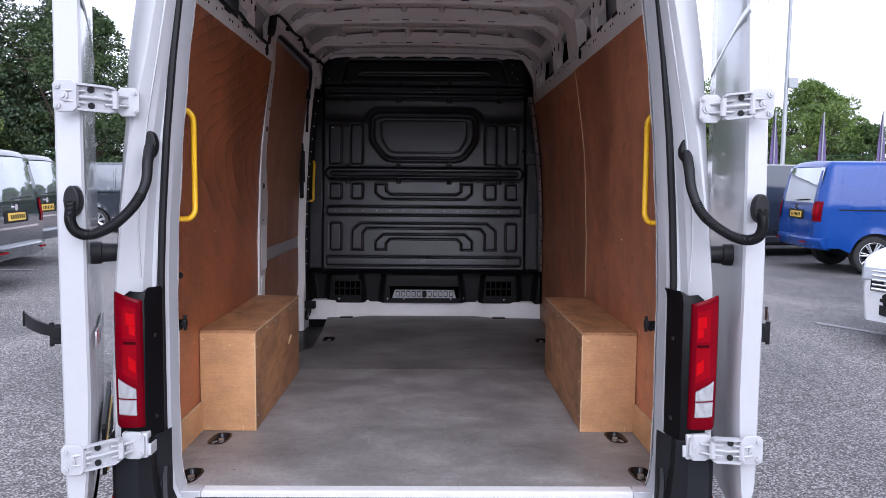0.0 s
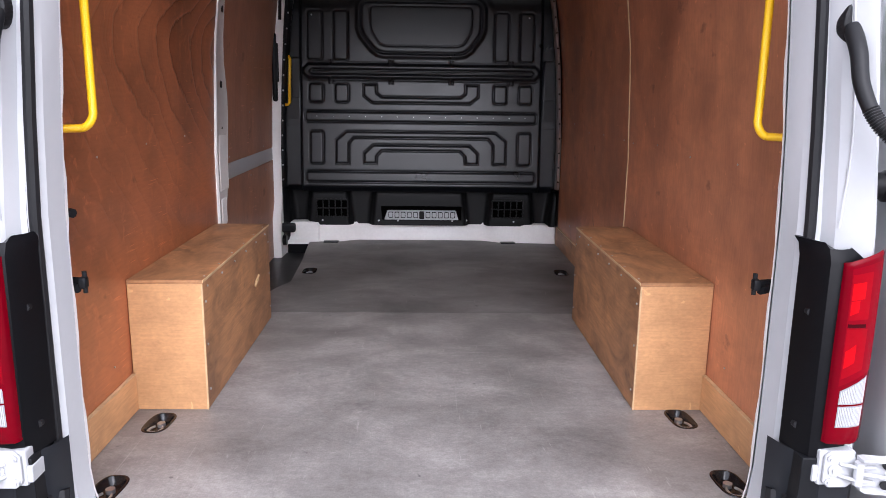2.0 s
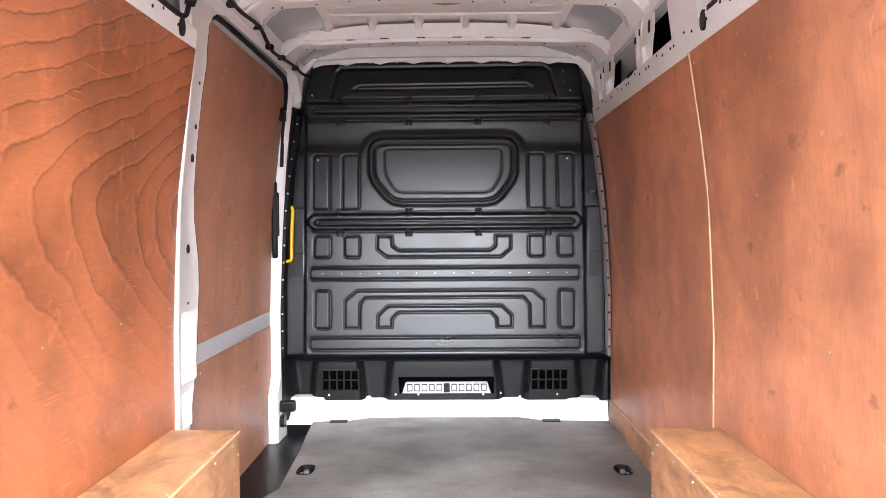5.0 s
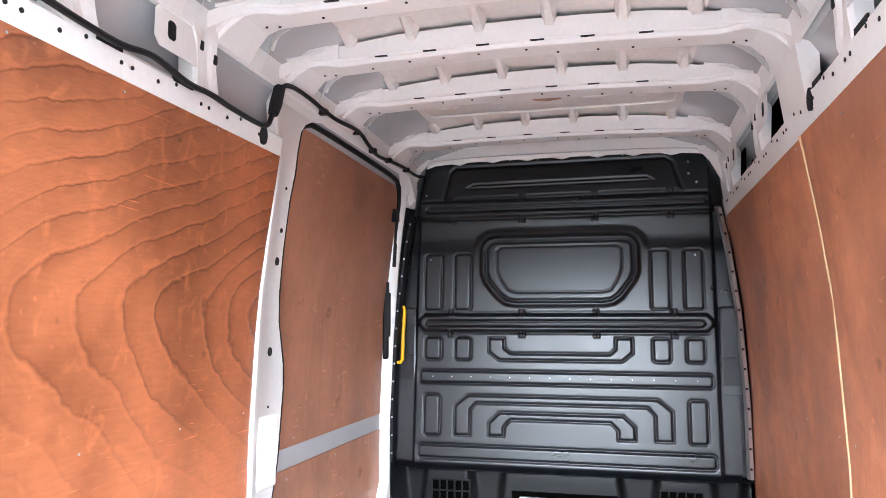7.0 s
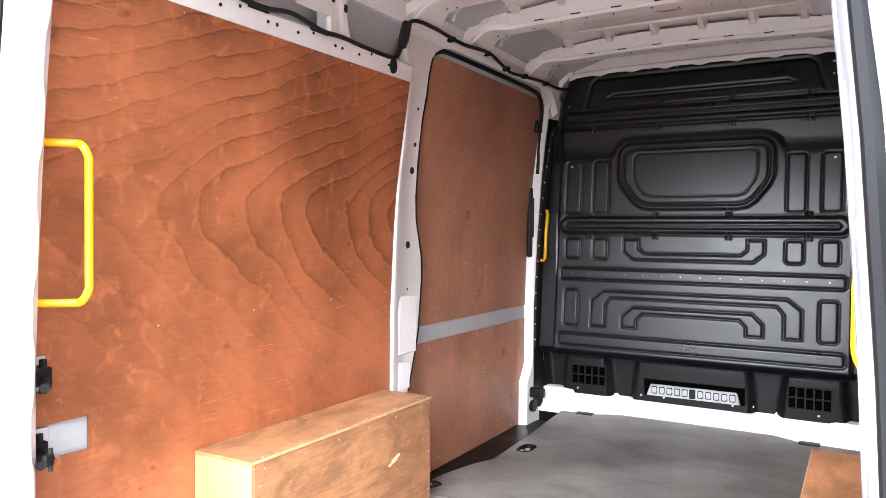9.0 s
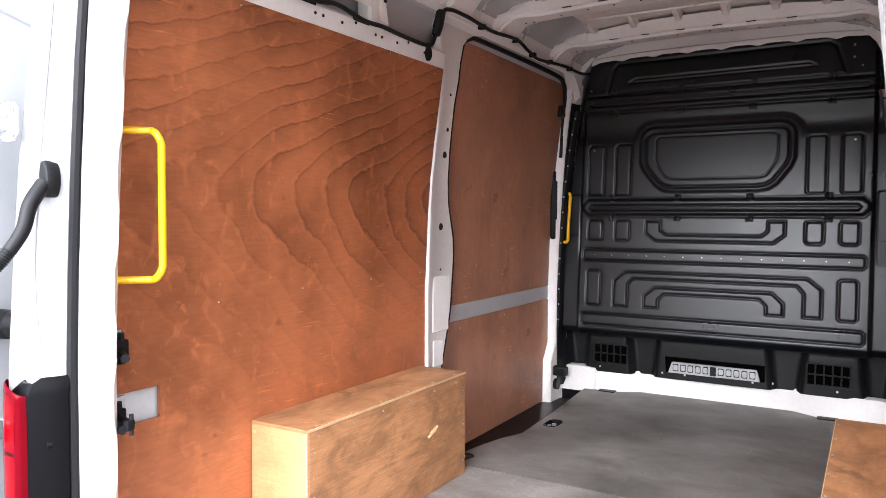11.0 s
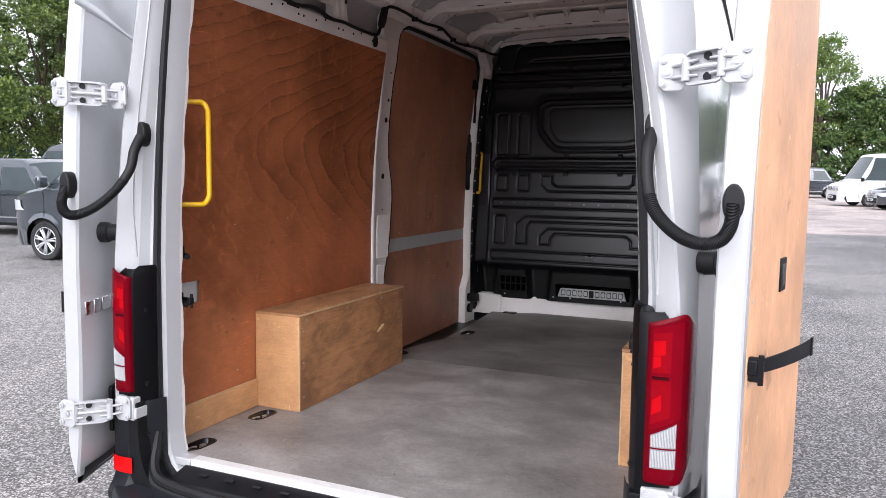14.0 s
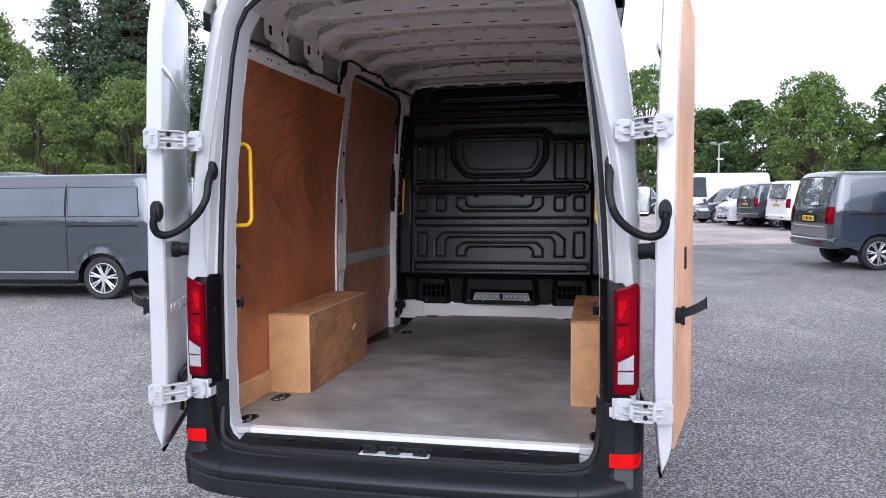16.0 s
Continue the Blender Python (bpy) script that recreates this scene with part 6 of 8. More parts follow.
bm = bmesh.new()
board(bm, [(-0.895, 0.165), (0.905, 0.165), (0.905, 1.804), (-0.905, 1.804), (-0.905, 0.30)], [cup_line(x, y, a, 0.002) for x, y, a in CUPS[:4]], 0.546, 0.570)
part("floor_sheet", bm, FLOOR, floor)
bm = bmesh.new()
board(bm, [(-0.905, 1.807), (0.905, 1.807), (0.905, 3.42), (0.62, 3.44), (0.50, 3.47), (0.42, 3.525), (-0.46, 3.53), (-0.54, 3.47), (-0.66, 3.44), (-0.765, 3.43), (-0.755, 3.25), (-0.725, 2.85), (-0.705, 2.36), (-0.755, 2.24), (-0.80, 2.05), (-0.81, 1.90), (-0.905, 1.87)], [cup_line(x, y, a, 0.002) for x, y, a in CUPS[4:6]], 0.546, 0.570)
part("floor_sheet", bm, FLOOR_FRONT, floor, "front floor sheet, darkened for shade near the bulkhead")
for x in (-0.62, 0.58):
    bm = bmesh.new()
    box(bm, x - 0.05, x + 0.05, 3.40, 3.46, 0.570, 0.576, 0.002, 1)
    part("floor_clip", bm, PLASTIC, floor)
for s in (-1, 1):
    bm = bmesh.new()
    prism(bm, [(s * 0.715, 0.128), (s * 0.80, 0.14), (s * 0.80, 0.165), (s * 0.69, 0.165)], 0.55, 0.572, "Z")
    part("edge_packer", bm, PLY_EDGE, floor, "pale wood packing piece")


def lashing_ring(x, y, turn, sunk):
    t = thing("lashing_ring", (x, y, 0.57), "black recessed floor lashing ring with steel loop", "lashing ring", "floor lashing rings", in_van=True)
    d = 0.0 if sunk else 0.0195
    M = Matrix.Translation((x, y, 0.57)) @ Matrix.Rotation(radians(turn), 4, "Z")
    bm = bmesh.new()
    steps = ((0.006, 0.0006), (0.004, 0.0028), (0.0, 0.003), (-0.003, 0.0), (-0.007, -0.009 + d * 0.5), (-0.013, -0.017 + d), (-0.018, -0.0185 + d))
    loft(bm, [[(px, py, 0.57 + z) for px, py in cup_line(x, y, turn, e)] for e, z in steps], True)
    bm.faces.new([bm.verts.new((px, py, 0.57 - 0.0185 + d)) for px, py in cup_line(x, y, turn, -0.018)])
    part("cup", bm, CUP, t)
    bm = bmesh.new()
    base = -0.010 + d * 0.7
    loop = spline([M @ Vector(p) for p in ((-0.004, -0.012, base), (-0.022, -0.018, base + 0.002), (-0.046, -0.016, base + 0.004), (-0.052, 0.0, base + 0.005), (-0.046, 0.016, base + 0.004), (-0.022, 0.018, base + 0.002), (-0.004, 0.012, base))], 4)
    tube(bm, loop, 0.0036, 8)
    part("loop", bm, ZINC, t)
    bm = bmesh.new()
    disc(bm, M @ Vector((0.014, 0, base - 0.002)), 0.012, 0.012, "Z", 14, 0.002)
    part("bolt", bm, ZINC, t)


for x, y, a in CUPS:
    lashing_ring(x, y, a, y != 1.88)


def lining(name, s, y0, y1, z0, z1, material, label, holes=(), slant=0.0):
    """A plywood sheet bent to the wall; holes: (y0, y1, z0, z1) cut right through."""
    t = thing(name, (s * 0.9, y0, z0), label, "wall panel", "plywood wall lining", in_van=True)
    ys = sorted({y0, y1, *[v for h in holes for v in h[:2] if y0 < v < y1], *[y0 + (y1 - y0) * k / 6 for k in range(1, 6)]})
    zz = sorted({z0, z1, *[v for h in holes for v in h[2:]], *[v for v in (0.9, 1.3, 1.5, 1.65, 1.8, 1.95, 2.1) if z0 < v < z1]})
    bm = bmesh.new()
    grid = {}
    def v(i, j, back):
        k = (i, j, back)
        if k not in grid:
            z = zz[j]
            y = ys[i] + (slant * (z - 1.0) if i in (0, len(ys) - 1) and slant else 0)
            grid[k] = bm.verts.new((s * (wall_x(z) + (0.012 if back else 0.0)), y, z))
        return grid[k]
    solid = {}
    for i in range(len(ys) - 1):
        for j in range(len(zz) - 1):
            cy, cz = (ys[i] + ys[i + 1]) / 2, (zz[j] + zz[j + 1]) / 2
            solid[i, j] = not any(h[0] < cy < h[1] and h[2] < cz < h[3] for h in holes)
    for (i, j), ok in solid.items():
        if not ok:
            continue
        for back in (0, 1):
            bm.faces.new((v(i, j, back), v(i + 1, j, back), v(i + 1, j + 1, back), v(i, j + 1, back)))
        for di, dj, a, b in ((-1, 0, (i, j), (i, j + 1)), (1, 0, (i + 1, j), (i + 1, j + 1)), (0, -1, (i, j), (i + 1, j)), (0, 1, (i, j + 1), (i + 1, j + 1))):
            if not solid.get((i + di, j + dj), False):
                bm.faces.new((v(*a, 0), v(*b, 0), v(*b, 1), v(*a, 1)))
    part("sheet", bm, material, t, "", 20)
    bm = bmesh.new()
    rnd = random.Random(int(y0 * 100) + (7 if s > 0 else 0))
    for y in [y0 + 0.04 + (y1 - y0 - 0.08) * k / 4 for k in range(5)]:
        for z in (z1 - 0.03, 1.38, 0.78):
            if z0 + 0.02 < z < z1 and not any(h[0] - 0.03 < y < h[1] + 0.03 and h[2] - 0.03 < z < h[3] + 0.03 for h in holes):
                zz2 = z + rnd.uniform(-0.02, 0.02)
                disc(bm, (s * (wall_x(zz2) - 0.001), y + rnd.uniform(-0.03, 0.03), zz2), 0.0032, 0.003, "X", 8)
    tagged(part("screws", bm, ZINC, t), kind="stuff")
    return t


lining("ply_lining", -1, 0.215, 1.778, 0.575, 2.262, PLY_LEFT, "reddish-brown film-faced plywood wall lining with swirling grain and scuffs", ((0.215, 0.402, 1.085, 1.172), (0.215, 0.285, 1.255, 1.345)))
lining("ply_lining", 1, 0.215, 1.797, 0.575, 2.24, PLY_DARK, "reddish-brown film-faced plywood wall lining with dents", ((0.215, 0.30, 1.10, 1.17),))
lining("ply_lining", 1, 1.81, 3.40, 0.575, 2.235, PLY_DARK, "reddish-brown film-faced plywood wall lining near the bulkhead")
bm = bmesh.new()
loft(bm, [[(wall_x(z) - 0.0005, 1.796, z), (wall_x(z) - 0.004, 1.800, z), (wall_x(z) - 0.004, 1.806, z), (wall_x(z) - 0.0005, 1.811, z)] for z in (0.575, 1.3, 1.5, 1.75, 1.9, 2.0, 2.1, 2.24)], False)
part("joint_strip", bm, PLY_EDGE, van, "pale edge where two wall sheets meet")

# catches in the cut-outs of the left lining
for y, z in ((0.245, 1.30), (0.235, 1.125)):
    t = thing("door_catch", (-0.90, y, z), "black door retaining catch in a lining cut-out", "catch", "door catches", in_van=True)
    bm = bmesh.new()
    box(bm, -0.924, -0.912, y - 0.03, y + 0.06, z - 0.042, z + 0.042, 0.002, 1)
    part("catch_plate", bm, WHITE, t)
    bm = bmesh.new()
    box(bm, -0.915, -0.865, y - 0.012, y + 0.03, z - 0.022, z + 0.022, 0.005, 2)
    tube(bm, [(-0.875, y + 0.012, z - 0.04), (-0.875, y + 0.012, z + 0.04)], 0.009, 10)
    tube(bm, [(-0.875, y + 0.012, z - 0.008), (-0.80, y - 0.03, z - 0.012)], 0.011, 8)
    part("catch_arm", bm, PLASTIC, t)
for s, z in ((-1, 1.125), (1, 1.13)):
    t = thing("catch_hook", (s * 0.80, 0.215, z), "small black hook standing out from the rear pillar", "catch", "door catches", in_van=True)
    bm = bmesh.new()
    box(bm, s * 0.800, s * 0.782, 0.205, 0.228, z - 0.014, z + 0.014, 0.005, 2)
    part("hook", bm, PLASTIC, t)
    bm = bmesh.new()
    tube(bm, [(s * 0.79, 0.222, z - 0.026), (s * 0.79, 0.222, z + 0.026)], 0.0055, 10)
    part("pin", bm, RUBBER, t)
    bm = bmesh.new()
    tube(bm, [(s * 0.795, 0.225, z), (s * 0.84, 0.235, z), (s * 0.90, 0.25, z)], 0.010, 8)
    part("stem", bm, PLASTIC, t)
t = thing("door_catch", (0.90, 0.24, 1.13), "black door retaining catch in a lining cut-out", "catch", "door catches", in_van=True)
bm = bmesh.new()
box(bm, 0.865, 0.915, 0.228, 0.27, 1.108, 1.152, 0.005, 2)
tube(bm, [(0.875, 0.252, 1.09), (0.875, 0.252, 1.17)], 0.009, 10)
tube(bm, [(0.875, 0.25, 1.12), (0.80, 0.21, 1.118)], 0.011, 8)
part("catch_arm", bm, PLASTIC, t)


def wheel_box(s, material):
    t = thing("wheel_arch_box", (s * 0.8, 0.74, 0.57), "pale plywood box covering the wheel arch, stained and screwed", "box", "wheel arch boxes", in_van=True)
    y0, y1, z1, xi, xo = 0.74, 1.724, 0.996, 0.68, 0.909
    bm = bmesh.new()
    box(bm, s * xi, s * xo, y0 - 0.0, y0 + 0.012, 0.571, z1 - 0.012, 0.0015, 1)
    part("end_panel", bm, PLY_PALE, t, "pale yellow plywood end panel")
    bm = bmesh.new()
    box(bm, s * xi, s * (xi + 0.012), y0 + 0.012, y1, 0.571, z1 - 0.012, 0.0015, 1)
    part("side_panel", bm, PLY_TAN, t, "tan plywood side with dark stains")
    bm = bmesh.new()
    box(bm, s * (xi - 0.002), s * xo, y0 - 0.002, y1, z1 - 0.012, z1, 0.0015, 1)
    part("lid", bm, PLY_TAN, t, "tan plywood top")
    bm = bmesh.new()
    box(bm, s * (xi + 0.012), s * xo, y1 - 0.012, y1, 0.571, z1 - 0.012)
    part("end_panel", bm, PLY_TAN, t)
    bm = bmesh.new()
    box(bm, s * (xi - 0.002), s * (xi + 0.003), y0 - 0.0025, y0 - 0.0005, 0.572, z1 - 0.0125)
    box(bm, s * (xi - 0.0035), s * (xi - 0.001), y0, y1, z1 - 0.009, z1 - 0.001)
    part("cut_edge", bm, PLY_EDGE, t, "pale plywood edges")
    bm = bmesh.new()
    for k in range(6):
        disc(bm, (s * (xi - 0.003), y0 + 0.05 + k * 0.17, z1 - 0.03), 0.0035, 0.004, "X", 8)
        disc(bm, (s * (xi + 0.006), y0 + 0.05 + k * 0.17, z1), 0.003, 0.004, "Z", 8)
    for z in (0.63, 0.78, 0.92):
        disc(bm, (s * (xi - 0.001), y0 + 0.03, z), 0.004, 0.004, "X", 8)
        disc(bm, (s * (xi - 0.001), y1 - 0.02, z), 0.0035, 0.004, "X", 8)
    tagged(part("screws", bm, ZINC, t), kind="stuff")
    if s < 0:
        bm = bmesh.new()
        for k, (y, z) in enumerate(((1.45, 0.80), (1.465, 0.812))):
            tube(bm, [(s * (xi - 0.002), y - 0.022, z - 0.006), (s * (xi - 0.003), y + 0.03, z + 0.010)], 0.005, 6)
        part("gouge", bm, PLY_EDGE, t, "fresh pale gouge in the wood")


wheel_box(-1, PLY_TAN)
wheel_box(1, PLY_TAN)
for s in (-1, 1):
    for y0, y1 in ((0.23, 0.738), (1.726, 3.40)):
        if s < 0 and y0 > 1:
            continue
        t = thing("ply_skirting", (s * 0.9, y0, 0.57), "pale plywood skirting strip along the wall foot", "skirting", "plywood skirtings", in_van=True)
        bm = bmesh.new()
        box(bm, s * 0.899, s * 0.911, y0, y1, 0.571, 0.69, 0.002, 1)
        part("strip", bm, PLY_TAN if y0 > 1 else PLY_PALE, t)
        bm = bmesh.new()
        box(bm, s * 0.899, s * 0.9108, y0, y1, 0.69, 0.6925)
        part("cut_edge", bm, PLY_EDGE, t)
# ---- the yard ----
ground = thing("ground", (0, 0, 0), "dark grey asphalt yard", "ground", kind="structure")
bm = bmesh.new()
sheet(bm, [[(x, y, 0) for x in (-600, -60, 0, 60, 600)] for y in (-600, -60, 0, 60, 600)])
part("asphalt", bm, TARMAC, ground, smooth=0)
pave = thing("pavement", (0, 0, 0), "pale pinkish concrete parking apron", "paving", kind="structure")
bm = bmesh.new()
prism(bm, [(-3, 20.0), (3.5, 20.0), (6.2, 20.6), (30, 25), (60, 40), (60, 66), (-8, 66), (-8, 30)], -0.01, 0.006, "Z")
part("concrete", bm, PAVING, pave, smooth=0)
# ---- parked vehicles ----
PAINT = {
    "grey": surface("dark_grey_metallic", (0.058, 0.070, 0.085), 0.17, 0.45, 0.08, 1.2, 220, 0.0, 0.0003, 1.0),
    "blue": surface("bright_blue_paint", (0.003, 0.052, 0.27), 0.28, 0.0, 0.1, 1.2, 220, 0.0, 0.0003, 0.35, spec=0.35),
    "white": surface("white_fleet_paint", (0.78, 0.79, 0.80), 0.3, 0, 0.04, 1.2, 220, 0.02, 0.0003, 0.6),
    "silver": surface("silver_paint", (0.60, 0.62, 0.65), 0.28, 0.3, 0.06, 1.2, 220, 0.02, 0.0003, 0.8),
    "slate": surface("slate_paint", (0.050, 0.060, 0.072), 0.17, 0.45, 0.1, 1.2, 220, 0.02, 0.0003, 0.8),
}
for shade in ("grey", "slate"):  # clear lacquer, its IOR raised to brighten the mirrored sky
    PAINT[shade].node_tree.nodes["Principled BSDF"].inputs["Coat IOR"].default_value = 1.78
# one tinted glass in two tones: sides dulled, tailgate brightened for mirrored sky
SIDE_GLASS = glass("tinted_glass_dulled", (0.055, 0.075, 0.095))
SIDE_GLASS.node_tree.nodes["Principled BSDF"].inputs["Coat IOR"].default_value = 1.75
TINT = glass("tinted_glass", (0.52, 0.55, 0.58))
TINT.node_tree.nodes["Principled BSDF"].inputs["Metallic"].default_value = 0.75
CAR_GLASS = glass("car_glass", (0.022, 0.038, 0.042))
CAR_GLASS.node_tree.nodes["Principled BSDF"].inputs["Specular IOR Level"].default_value = 0.5
CAR_GLASS.node_tree.nodes["Principled BSDF"].inputs["Coat Weight"].default_value = 0.0
TYRE = surface("tyre_rubber", (0.025, 0.025, 0.026), 0.75, 0, 0.2, 8, 120, 0.2)
ALLOY = surface("alloy_wheel", (0.62, 0.63, 0.65), 0.3, 0.7, 0.1, 10, 90, 0.03)
HEADLAMP = lens("headlamp_glass", (0.55, 0.58, 0.62), 0.08)


def vehicle(name, label, paint, L=4.9, H=1.97, W=1.90, hood=0.62, rake=0.55, belt=1.12, windows="kombi", wheelbase=3.0, rear_over=0.98, plate="rear", bumper="paint", wheel_r=0.335, steel=False, roofbox=False):
    """A van or car along +x, rear at x=0, standing on z=0. hood: bonnet length, rake: windscreen run."""
    v = thing(name, (0, 0, 0), label, "van" if H > 1.85 else "car", "parked vehicles")
    half = W / 2
    xr, xf = rear_over, rear_over + wheelbase
    arch = wheel_r + 0.065

    def top(x):
        """Roof, screen and bonnet line."""
        scr0, scr1 = L - hood - 0.10, L - hood - 0.10 - rake
        if x < 0.16:
            return H - 0.10 * ((0.16 - x) / 0.16) ** 2
        if x < scr1 - 0.5:
            return H
        if x < scr1:
            return H - 0.05 * ((x - scr1 + 0.5) / 0.5) ** 2
        if x < scr0:
            return H - 0.05 - (H - 0.05 - belt - 0.02) * ((x - scr1) / (scr0 - scr1))
        if x < L - 0.18:
            return belt + 0.02 - 0.16 * ((x - scr0) / (L - 0.18 - scr0)) ** 1.5
        return belt - 0.14 - 0.22 * ((x - L + 0.18) / 0.18) ** 1.6

    def low(x):
        z = 0.24 if x > xr else 0.24 + 0.22 * min(1.0, (xr - x) / (arch + 0.1)) ** 2
        for c in (xr, xf):
            d = abs(x - c)
            if d < arch:
                z = max(z, wheel_r + math.sqrt(max(0.0, arch * arch - d * d)))
        return z

    def width(x, z):
        w = half
        if x < 0.22:
            w -= 0.11 * ((0.22 - x) / 0.22) ** 2
        if x > L - 0.75:
            w -= 0.30 * ((x - L + 0.75) / 0.75) ** 2.4
        w -= 0.13 * max(0.0, (z - belt) / (1.97 - 1.12)) ** 1.25
        w -= 0.045 * max(0.0, (0.55 - z) / 0.4)
        w += 0.012 * math.exp(-((z - belt + 0.06) / 0.03) ** 2)
        for c in (xr, xf):
            d = math.hypot(x - c, z - wheel_r) - arch
            if 0 <= d < 0.09:
                w += 0.018 * (1 - d / 0.09)
        return w

    def lean(x, z):
        """The tail slopes forward above its waist, the nose rolls back."""
        f = max(0.0, 1 - x / 0.6)
        s = 0.17 * max(0.0, (z - 1.0) / 0.95) ** 1.3 if H < 2.3 else 0.05 * max(0, z - 1)
        return x + f * s

    def side(s, x, z, off=0.0):
        return Vector((lean(x, z), s * (width(x, z) + off), z))

    xs = sorted({0.0, 0.03, 0.08, 0.15, 0.24, 0.4, *[xr + arch * k for k in (-1, -0.96, -0.8, -0.55, -0.28, 0, 0.28, 0.55, 0.8, 0.96, 1)], *[xf + arch * k for k in (-1, -0.96, -0.8, -0.55, -0.28, 0, 0.28, 0.55, 0.8, 0.96, 1)], *[0.4 + (L - 1.0) * k / 16 for k in range(17)], L - 0.55, L - 0.4, L - 0.28, L - 0.18, L - 0.1, L - 0.04, L})
    bm = bmesh.new()
    rows = []
    for x in xs:
        zl, zt = low(x), top(x)
        ring = []
        for k in range(19):
            f = k / 18
            z = zl + (zt - 0.07 - zl) * f
            ring.append(side(1, x, z))
        wt = width(x, zt - 0.07)
        for dy, dz in ((0.97, 0.035), (0.92, 0.055), (0.80, 0.067), (0.5, 0.078), (0.0, 0.084)):
            ring.append(Vector((lean(x, zt), wt * dy, zt - 0.07 + dz)))
        ring += [Vector((p.x, -p.y, p.z)) for p in ring[-2::-1]]
        rows.append(ring)
    vv = loft(bm, rows, False)
    for ring in (vv[0], vv[-1]):  # tail and nose, filled across
        k = len(ring)
        for j in range(k // 2):
            a, b, c, d = ring[j], ring[j + 1], ring[k - 2 - j], ring[k - 1 - j]
            if len({a, b, c, d}) == 4:
                bm.faces.new((a, b, c, d))
            else:
                bm.faces.new((a, b, d))
    body = part("body", bm, PAINT[paint], v, "", 30)

    def panel(name, s, x0, x1, z0, z1, material, parent, off=0.006, n=6, m=4, cut=0.0, label="", zt0=None):
        """A patch that follows the flank; cut: slopes its front edge."""
        bm = bmesh.new()
        sheet(bm, [[side(s, x0 + (x1 - cut * (j / m) - x0) * i / n, z0 + (min(z1, top(x0 + (x1 - cut * (j / m) - x0) * i / n) - 0.09) - z0) * j / m, off) for j in range(m + 1)] for i in range(n + 1)])
        return part(name, bm, material, parent, label, 30)

    def tail(name, y0, y1, z0, z1, material, parent, off=0.008, n=6, m=4, label="", wrap=False):
        bm = bmesh.new()
        sheet(bm, [[Vector((lean(0.0, z0 + (z1 - z0) * j / m) - off + 0.035 * (abs(y0 + (y1 - y0) * i / n) / half) ** 4, y0 + (y1 - y0) * i / n, z0 + (z1 - z0) * j / m)) for j in range(m + 1)] for i in range(n + 1)], (0.006, 0, 0))
        return part(name, bm, material, parent, label, 30)

    wz0, wz1 = belt + 0.06, H - 0.22
    scr0, scr1 = L - hood - 0.10, L - hood - 0.10 - rake
    for s in (-1, 1):
        # front door glass, then the rest by type
        panel("side_window", s, scr1 - 0.62, scr0 - 0.12, wz0, wz1, CAR_GLASS, body, cut=rake * 0.78, label="clear front door glass")
        n_side = {"kombi": 2, "car": 2, "half": 1, "panel": 0}[windows]
        first = 0.30
        span = (scr1 - 0.72 - first) / 2
        for k in range(n_side):
            x1 = scr1 - 0.72 - span * k - 0.03
            panel("window_gasket", s, x1 - span + 0.048, x1 + 0.012, wz0 - 0.012, wz1 + 0.011, RUBBER, body, 0.004)
            panel("side_window", s, x1 - span + 0.06, x1, wz0, wz1, SIDE_GLASS, body, 0.009, label="tinted side window, its sky reflection toned down")
        if n_side < 2:
            for k in range(n_side, 2):
                x1 = scr1 - 0.72 - span * k - 0.03
                panel("pressed_panel", s, x1 - span + 0.10, x1 - 0.03, wz0 + 0.03, wz1 - 0.02, PAINT[paint], body, 0.008)
        for x in (scr0 + 0.02, scr1 - 0.66, scr1 - 0.72 - span, ):
            panel("door_gap", s, x, x + 0.012, 0.36, H - 0.14, DARK, body, 0.003, 1, 10)
        panel("slide_rail", s, 0.35, scr1 - 0.72 - span, belt - 0.105, belt - 0.082, DARK, body, 0.007, 8, 1)
        panel("sill_strip", s, xr + arch + 0.04, xf - arch - 0.04, 0.42, 0.45, ZINC if paint != "white" else PLASTIC, body, 0.012, 6, 1)
        panel("sill_trim", s, xr + arch + 0.01, xf - arch - 0.01, 0.245, 0.31, PLASTIC, body, 0.008, 6, 2)
        for x in (scr1 - 0.50, scr1 - 0.86):
            bm = bmesh.new()
            c = side(s, x, belt - 0.02, 0.02)
            box(bm, c.x - 0.09, c.x + 0.09, c.y - 0.012, c.y + 0.012, c.z - 0.018, c.z + 0.018, 0.008, 2)
            part("door_handle", bm, PAINT[paint], body)
        bm = bmesh.new()
        c = side(s, scr0 - 0.06, belt + 0.10, 0.12)
        box(bm, c.x - 0.06, c.x + 0.06, c.y - 0.10, c.y + 0.10, c.z - 0.09, c.z + 0.10, 0.04, 3)
        part("mirror", bm, PLASTIC if windows == "panel" or paint == "white" else PAINT[paint], v, "door mirror")
        # tail lamp wraps the rear corner
        bm = bmesh.new()
        z0, z1 = (0.92, 1.27) if H > 1.85 and H < 2.3 else (0.80, 1.12)
        rows = []
        for k in range(5):
            z = z0 + (z1 - z0) * k / 4
            rows.append([Vector((lean(0, z) - 0.012, s * (half - 0.19), z)), Vector((lean(0, z) - 0.012, s * (half - 0.12), z)), side(s, 0.0, z, 0.012) + Vector((-0.006, 0, 0)), side(s, 0.04, z, 0.012), side(s, 0.085, z, 0.010)])
        sheet(bm, rows)
        lampr = part("tail_lamp", bm, RED, v, "red tail lamp")
        bm = bmesh.new()
        rows = []
        for k in range(3):
            z = z0 + 0.11 + (z1 - z0 - 0.16) * k / 2
